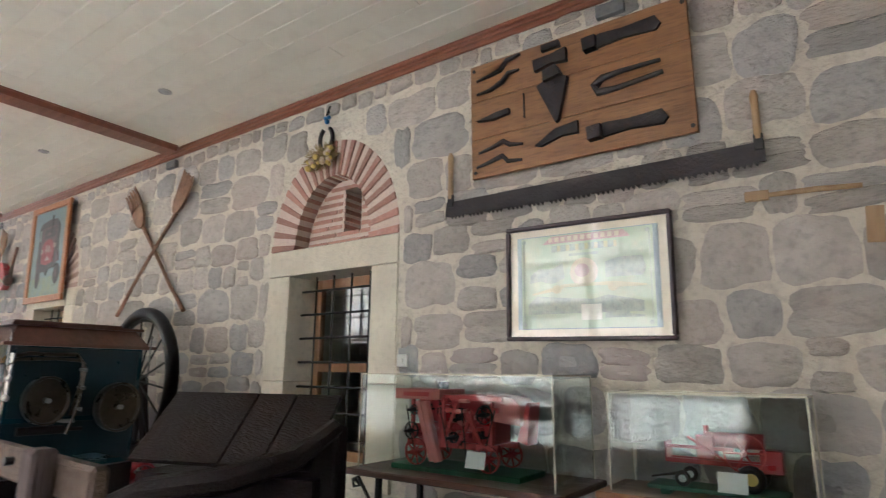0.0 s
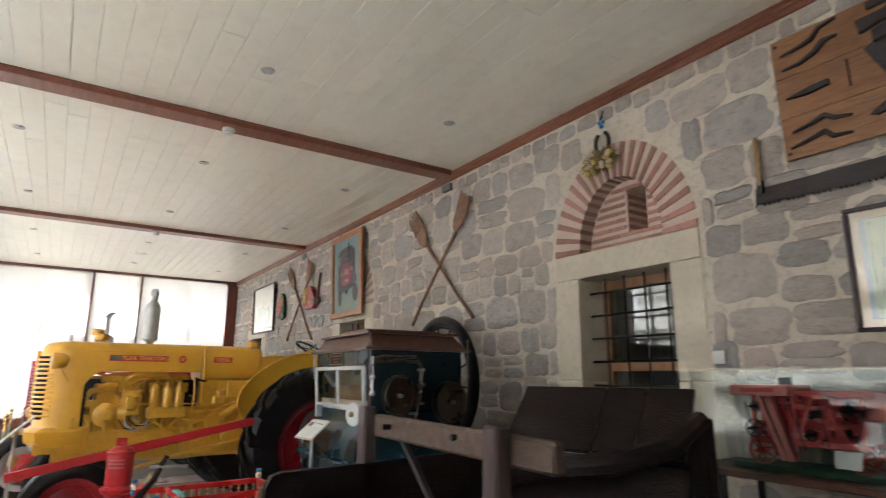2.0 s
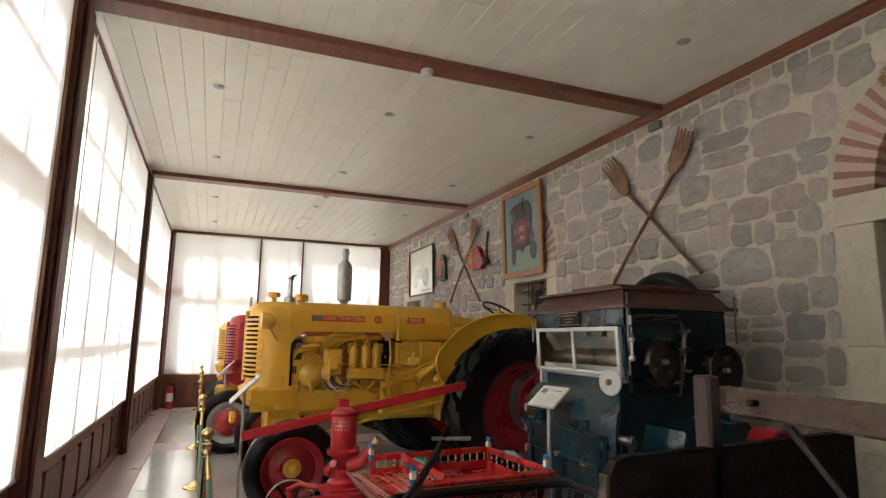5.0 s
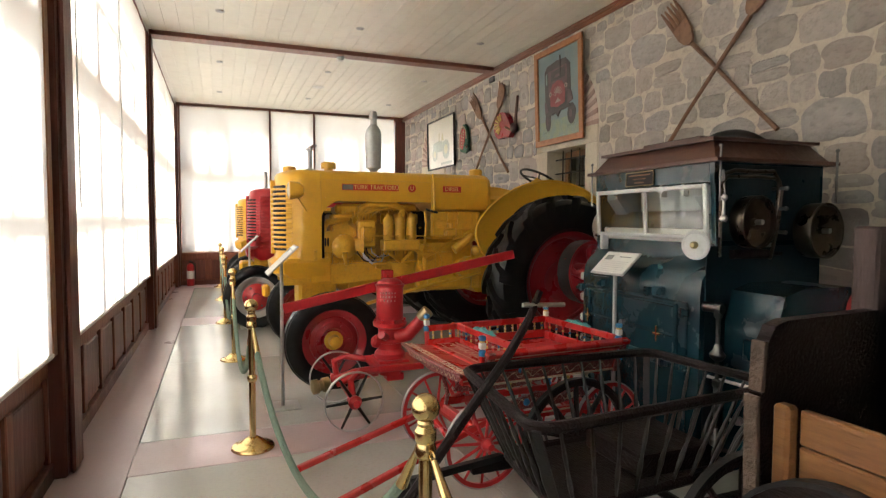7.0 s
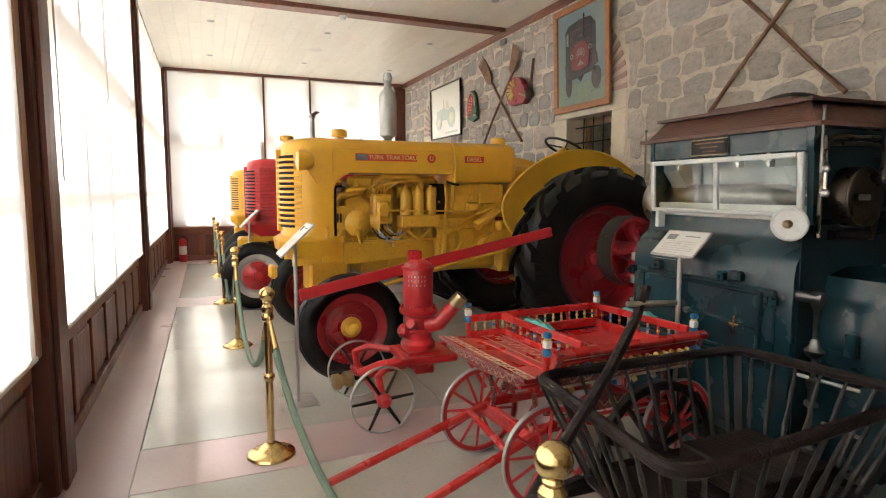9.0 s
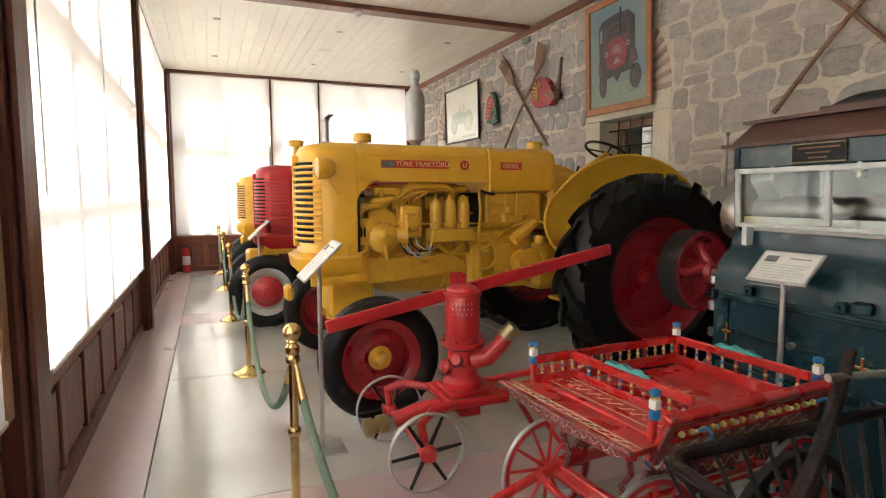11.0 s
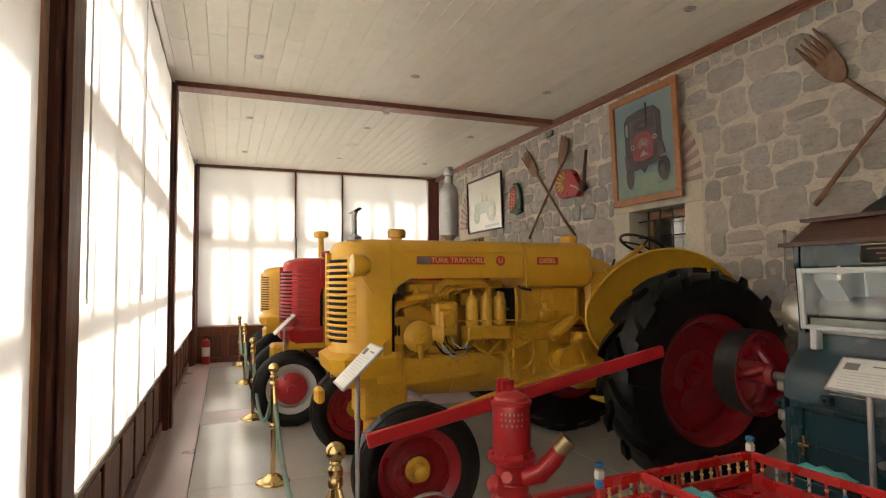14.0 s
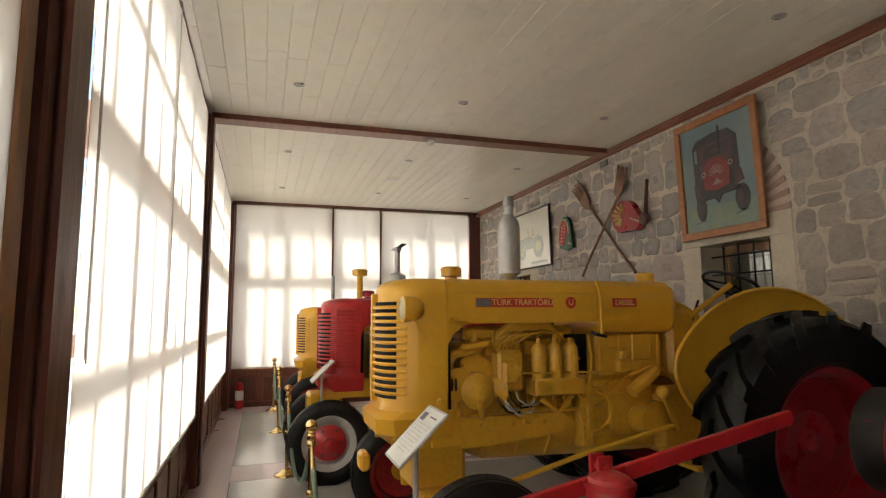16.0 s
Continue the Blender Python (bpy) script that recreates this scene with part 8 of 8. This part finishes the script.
cg = thing("carved_ornament", "green and red painted carved wooden ornament on the wall", "ornament", pose(-12.12, WY, 2.80))
part("plaque", Mesh().plate([(-0.17, 0.04)] + arc(0.0, 0.20, 0.20, 0.34, 190, -10, 18) + [(0.24, 0.02), (0.05, -0.02)], "y", -0.05, 0.0), CASE_GREEN, cg)
part("red_field", Mesh().plate(arc(-0.03, 0.20, 0.14, 0.26, 200, 40, 14) + [(0.05, 0.20), (-0.04, 0.06)], "y", -0.058, -0.05), RED, cg)
part("cream_edge", Mesh().tube([(x, -0.058, z) for x, z in arc(-0.02, 0.20, 0.165, 0.295, 200, 10, 18)], 0.012, 6), CREAM, cg)
for k in range(6):
    part("cream_tooth", Mesh().ball((-0.10 + 0.008 * k, -0.06, 0.09 + 0.055 * k), 0.020, 8), CREAM, cg)
    part("cream_tooth", Mesh().ball((0.0 + 0.004 * k, -0.06, 0.14 + 0.05 * k), 0.016, 8), CREAM, cg)
part("knob", Mesh().ball((0.17, -0.06, 0.09), 0.03, 8), CREAM, cg)
co = thing("carved_ornament", "red and gold painted carved wooden shell on the wall", "ornament", pose(-10.40, WY, 2.84))
part("shell", Mesh().plate(arc(-0.08, 0.22, 0.25, 0.22, 250, 40, 16) + [(0.16, 0.30), (0.27, 0.16), (0.31, 0.09), (0.25, 0.06), (0.19, 0.0), (0.10, 0.02)], "y", -0.09, 0.0), RED_RIM, co)
for k in range(7):
    a = radians(100 + 24 * k)
    part("gold_flute", Mesh().tube([(-0.05 + 0.08 * math.cos(a), -0.095, 0.24 + 0.06 * math.sin(a)), (-0.05 + 0.22 * math.cos(a), -0.10, 0.24 + 0.16 * math.sin(a))], [0.012, 0.024], 6), GOLD, co, "gold painted flute")
for k in range(4):
    part("tooth", Mesh().ball((0.10 + 0.05 * k, -0.095, 0.17 - 0.02 * k), 0.018, 8), CREAM, co)
sl = thing("wooden_ladle", "dark wooden ladle hung on the wall", "ladle", pose(-10.05, WY, 2.92))
part("handle", Mesh().tube([(0.03, -0.03, 0.55), (0.02, -0.05, 0.30), (0.0, -0.05, 0.10)], [0.02, 0.024, 0.03], 8), WALNUT, sl)
part("bowl", Mesh().ball((-0.02, -0.06, 0.05), 0.07, 12, 1.2), WALNUT, sl)

# board of iron tools
tb = thing("tool_board", "oiled wooden board with old iron farm tools fixed on it", "tool display", pose(-1.29, WY, 3.0, 1.5))
for k in range(3):
    part("plank", Mesh().box(-0.73, 0.725, -0.028, 0.0, 0.277 * k, 0.277 * (k + 1) - 0.002, 0.004), BOARD_WOOD, tb)
for x in (-0.70, 0.70):
    for z in (0.04, 0.79):
        part("screw", Mesh().cyl((x, -0.028, z), (x, -0.034, z), 0.012, n=10), IRON, tb)


def tool(name, shapes, tubes=(), label=""):
    me = Mesh()
    for pts, d in shapes:
        me.plate(pts, "y", -0.028, -0.028 - d)
    for pts, r in tubes:
        me.tube([(x, -0.045, z) for x, z in pts], r, 8)
    return part(name, me, RUST_STEEL, tb, label)


for k, pts in enumerate(([(-0.67, 0.70), (-0.55, 0.715), (-0.48, 0.73), (-0.43, 0.785), (-0.33, 0.80)], [(-0.67, 0.60), (-0.56, 0.605), (-0.47, 0.64), (-0.42, 0.69), (-0.34, 0.69)],
                         [(-0.66, 0.17), (-0.55, 0.19), (-0.47, 0.215), (-0.42, 0.18), (-0.33, 0.165)], [(-0.68, 0.07), (-0.58, 0.09), (-0.48, 0.115), (-0.44, 0.07), (-0.34, 0.06)])):
    tool("iron_tine", (), ((pts, [0.008, 0.014, 0.018, 0.016, 0.009]),), "bent iron tine")
tool("iron_wedge", (([(-0.67, 0.40), (-0.52, 0.43), (-0.42, 0.435), (-0.42, 0.40), (-0.55, 0.385)], 0.03),))
tool("iron_nail", (), (([(-0.31, 0.34), (-0.31, 0.51)], 0.006),))
tool("axe_head", (([(-0.22, 0.63), (-0.23, 0.71), (-0.10, 0.715), (0.0, 0.735), (0.0, 0.645), (-0.11, 0.655)], 0.04),))
tool("iron_socket", (([(-0.17, 0.76), (-0.17, 0.80), (-0.05, 0.805), (-0.04, 0.76)], 0.03),))
tool("plough_share", (([(-0.21, 0.52), (-0.16, 0.545), (-0.04, 0.555), (0.0, 0.535), (-0.07, 0.26), (-0.09, 0.25)], 0.035), ([(-0.15, 0.53), (-0.15, 0.60), (-0.06, 0.62), (-0.03, 0.55)], 0.07)), (([(-0.12, 0.60), (-0.10, 0.54), (-0.08, 0.50)], 0.02),), "pointed iron plough share")
tool("sickle_blade", (([(-0.24, 0.13), (-0.10, 0.21), (0.05, 0.23), (0.05, 0.15), (-0.06, 0.155), (-0.20, 0.115)], 0.025),))
for z, n in ((0.70, 0), (0.12, 0)):
    tool("hoe_blade", (([(0.12, z - 0.04), (0.11, z + 0.03), (0.22, z + 0.055), (0.36, z + 0.045), (0.55, z + 0.055), (0.58, z + 0.0), (0.55, z - 0.035), (0.36, z - 0.02)], 0.02), ([(0.12, z - 0.045), (0.115, z + 0.035), (0.20, z + 0.04), (0.20, z - 0.04)], 0.06)), (), "iron hoe blade")
tool("iron_shackle", (), (([(0.56, 0.47), (0.35, 0.47), (0.22, 0.46), (0.17, 0.42), (0.19, 0.375), (0.30, 0.37), (0.57, 0.395)], [0.012, 0.016, 0.022, 0.028, 0.026, 0.018, 0.014]),), "iron shackle")

# two-handed saw
sw_ = thing("two_man_saw", "long rusty two-man saw with wooden handles on the wall", "saw", pose(-1.255, WY, 2.775))
pts = [(-0.99, 0.0), (-0.995, 0.10), (0.99, 0.105), (1.0, 0.0)]
teeth = []
n = 66
for k in range(n + 1):
    x = 0.99 - 1.98 * k / n
    zb = -0.012 * (1 - (x / 0.99) ** 2)
    teeth += [(x, zb), (x - 0.010, zb - (0.024 if k % 5 else 0.006))]
part("blade", Mesh().plate([(-0.99, 0.10), (0.99, 0.105)] + teeth, "y", -0.012, -0.006), RUST_STEEL, sw_, "dark toothed blade", smooth=0)
for x, h_ in ((-0.955, 0.46), (0.965, 0.39)):
    part("ferrule", Mesh().box(x - 0.022, x + 0.022, -0.022, 0.0, 0.06, 0.15, 0.004), IRON, sw_)
    part("handle", Mesh().lathe([(0.016, 0.12), (0.02, 0.16), (0.018, 0.28), (0.021, h_ - 0.03), (0.012, h_), (0, h_)], (x, -0.012, 0), (0, 0, 1), 12), PALE_WOOD, sw_, "pale wooden handle")

wh = thing("dried_wreath", "dried wreath with gold berries, horseshoe and blue beads", "wreath", pose(-3.52, YN - 0.02, 3.38))
hs = [(0.075 * math.cos(radians(a)), -0.02, 0.28 + 0.105 * math.sin(radians(a))) for a in range(120, 421, 20)]
part("horseshoe", Mesh().tube(hs, 0.018, 8), RUST_STEEL, wh, "old horseshoe")
part("beads", Mesh().ball((0, -0.02, 0.44), 0.022).ball((0.02, -0.02, 0.475), 0.018).ball((-0.02, -0.02, 0.475), 0.018), BLUE, wh, "blue glass beads")
part("hook", Mesh().tube([(0.0, 0.0, 0.54), (0.0, -0.03, 0.50), (0.03, -0.04, 0.53), (0.04, -0.03, 0.57)], 0.008, 6), IRON, wh)
STRAW = material("dried_straw", (0.30, 0.22, 0.09), (0.22, 0.155, 0.06), 20, 0.8)
sm_ = Mesh()
rw = random.Random(5)
for k in range(280):
    a = rw.uniform(0, 2 * math.pi)
    rr = rw.uniform(0.08, 0.23)
    sm_.beam((rw.uniform(-0.04, 0.04), -0.03, 0.10 + rw.uniform(-0.04, 0.04)), (rr * math.cos(a), -0.05 - 0.04 * rw.random(), 0.10 + rr * 0.6 * math.sin(a)), 0.006, 0.004)
tagged(part("straw", sm_, STRAW, wh, "dried straw and leaves", smooth=0), kind="stuff")
for k in range(18):
    part("berry", Mesh().ball((rw.uniform(-0.15, 0.15), -0.085, 0.08 + rw.uniform(-0.08, 0.08)), rw.uniform(0.016, 0.03), 8), GOLD if k % 3 else CREAM, wh)

ls = thing("light_switch", "white light switch on the stone wall", "switch", pose(-2.625, YN - 0.012, 1.74))
part("plate", Mesh().box(-0.045, 0.045, -0.03, 0.0, 0, 0.09, 0.006), PLASTIC, ls)
part("rocker", Mesh().lathe([(0.0, 0.0), (0.022, 0.0), (0.022, 0.012), (0, 0.014)], (0, -0.03, 0.045), (0, -1, 0), 16), PLASTIC, ls)
ps = thing("wooden_stick", "pale wooden stick with a brown ferrule on the wall", "tool", pose(-0.13, WY, 2.585, 0, 2.5))
part("stick", Mesh().tube([(-0.16, -0.01, 0), (0.05, -0.012, 0.004), (0.24, -0.01, 0.0)], [0.012, 0.015, 0.012], 8), PALE_WOOD, ps)
part("ferrule", Mesh().box(-0.25, -0.14, -0.024, 0.0, -0.026, 0.026, 0.004), PALE_WOOD, ps)
# A piece of tape, built as a small box in the pale wood colour.
ta = thing("wooden_block", "small pale brown piece of tape on the wall", "block", pose(0.13, WY, 2.30, 0, 4))
part("block", Mesh().box(-0.035, 0.035, -0.02, 0.0, 0, 0.17, 0.004), PALE_WOOD, ta)

# ---- floor slabs ----
def slab(x0, x1, y0, y1, mat):
    return part("slab", Mesh().box(x0 + 0.003, x1 - 0.003, y0 + 0.003, y1 - 0.003, -0.03, 0.0, 0.003), mat, floor)


cuts_pink = [(-0.6, -1.26), (-5.6, -6.15), (-10.69, -11.38), (-15.54, -16.3)]
for k in range(len(cuts_pink)):
    a, b = cuts_pink[k]
    part("band", Mesh().box(b + 0.003, a - 0.003, -1.863, 3.2, -0.03, 0.0, 0.003), PINK_FLOOR, floor, "pink terrazzo band")
    xa = X1 if k == 0 else cuts_pink[k - 1][1]
    n = 2 if k else 3
    for i in range(n):
        u0, u1 = a + (xa - a) * i / n, a + (xa - a) * (i + 1) / n
        ys = [-1.86, 0.1, 1.6, 3.2]
        for y0, y1 in zip(ys, ys[1:]):
            slab(u0, u1, y0, y1, SLAB)
part("border", Mesh().box(X0 - 0.25, X1 - 0.003, -2.5, -1.863, -0.03, 0.0, 0.003), PINK_FLOOR, floor, "pink terrazzo border")

# ---- stones of the north wall ----
def stone_mesh(seed):
    """A rounded, slightly uneven block face, one unit wide and high, proud towards -y."""
    r = random.Random(seed)
    n = 22
    ph = [r.uniform(0, 6.28) for _ in range(6)]
    outline = []
    p = r.uniform(3.6, 7.0)
    for k in range(n):
        a = 2 * math.pi * (k + 0.5) / n
        c, s = math.cos(a), math.sin(a)
        q = (abs(c) ** p + abs(s) ** p) ** (-1 / p)
        w = 1 + 0.035 * math.sin(2 * a + ph[0]) + 0.05 * math.sin(3 * a + ph[1]) + 0.035 * math.sin(5 * a + ph[2]) + 0.025 * math.sin(7 * a + ph[3]) + r.uniform(-0.035, 0.035)
        outline.append((0.5 * q * c * w, 0.5 * q * s * w))
    tx, tz = r.uniform(-0.012, 0.012), r.uniform(-0.012, 0.012)
    rs = [[Vector((x * f, yy + tx * x + tz * z - g * r.random(), z * f)) for x, z in outline] for f, yy, g in ((1.0, 0.02, 0.0), (0.985, -0.001, 0.002), (0.93, -0.009, 0.004), (0.6, -0.012, 0.006), (0.3, -0.013, 0.006))]
    me = Mesh()
    me.rings(rs, True, False)
    me.add([*rs[-1], Vector((0, -0.014, 0))], [(k, (k + 1) % n, n) for k in range(n)])
    return me


variants = []
for mat in (STONE, STONE, STONE_BLUE, STONE_PINK):
    variants.append([stone_mesh(100 + len(variants) * 10 + k) for k in range(7)])
mesh_data = [[v.data("stone", m, 50) for v in vs] for vs, m in zip(variants, (STONE, STONE, STONE_BLUE, STONE_PINK))]


def free_of_windows(x0, x1, z0, z1):
    for c in WINDOWS:
        for xx in (x0, (x0 + x1) / 2, x1):
            for zz in (z0, (z0 + z1) / 2, z1):
                d = abs(xx - c)
                if d < 0.75 and zz < 2.75:
                    return False
                if zz >= 2.70 and (d / 0.76) ** 2 + ((zz - 2.73) / 0.93) ** 2 < 1:
                    return False
    return True


def fit_span(x0, x1, z0, z1):
    """Cuts a stone back at a window's edge; None where nothing is left."""
    a, b = x0, x1
    while b - a > 0.10 and not free_of_windows(a, b, z0, z1):
        if free_of_windows(a, a + 0.02, z0, z1):
            b -= 0.02
        elif free_of_windows(b - 0.02, b, z0, z1):
            a += 0.02
        else:
            a += 0.02
            b -= 0.02
    return (a, b) if b - a > 0.10 else None


places = []
r = random.Random(11)
z = 0.15
while z < 4.0:
    h = r.choice((0.23, 0.28, 0.30, 0.35, 0.26))
    if z + h > 3.93:
        h = 4.02 - z
    x = X0 + 0.1
    while x < 2.2:
        w = h * r.uniform(0.8, 1.75) * (1.0 if x < -2.6 else 0.95)
        if r.random() < 0.14:
            spans = [(z, z + h * 0.5), (z + h * 0.5, z + h)]
        else:
            spans = [(z, z + h)]
        for a, b in spans:
            dz = r.uniform(-0.03, 0.03)
            g = fit_span(x, x + w, a + dz, b + dz)
            if g:
                places.append((g[0], g[1], a + dz, b + dz))
        x += w
    z += h
near = [q for q in places if q[0] > -9.6 and q[2] > 1.55]
near = near[-300:] if len(near) > 300 else near
rest = [q for q in places if q not in near]


def stone_pose(q):
    x0, x1, z0, z1 = q
    g = r.uniform(0.012, 0.026)
    sx = 1 if r.random() < 0.5 else -1
    return Matrix.Translation(((x0 + x1) / 2, YN, (z0 + z1) / 2)) @ Matrix.Rotation(radians(r.uniform(-4, 4)), 4, "Y") @ Matrix.Diagonal((sx * (x1 - x0 - g), r.uniform(0.5, 1.0), z1 - z0 - g, 1))


for q in near:
    fam = r.choices((0, 1, 2, 3), (4, 4, 2.2, 1.8))[0]
    ob = new("stone", r.choice(mesh_data[fam]))
    ob.parent = wall_north
    ob.matrix_local = stone_pose(q)
far = [Mesh(), Mesh(), Mesh(), Mesh()]
for q in rest:
    fam = r.choices((0, 1, 2, 3), (4, 4, 2.2, 1.8))[0]
    v = r.choice(variants[fam])
    m = stone_pose(q)
    far[fam].add([m @ Vector(p) for p in v.v], v.f)
for fam, mat in ((0, 0), (1, 0), (2, 1), (3, 2)):
    if far[fam].v:
        mm = material("far_stone", *[((0.36, 0.325, 0.30), (0.43, 0.395, 0.365)), ((0.30, 0.295, 0.295), (0.37, 0.355, 0.345)), ((0.40, 0.335, 0.31), (0.45, 0.39, 0.355))][mat],
                      5.0, 0.92, bump=1.0, bscale=26, spread=0.15, c3=(0.46, 0.415, 0.36), fine=11, detail=9, island=True)
        ob = part("stones", far[fam], mm, wall_north, smooth=50)
        tagged(ob, kind="stuff")
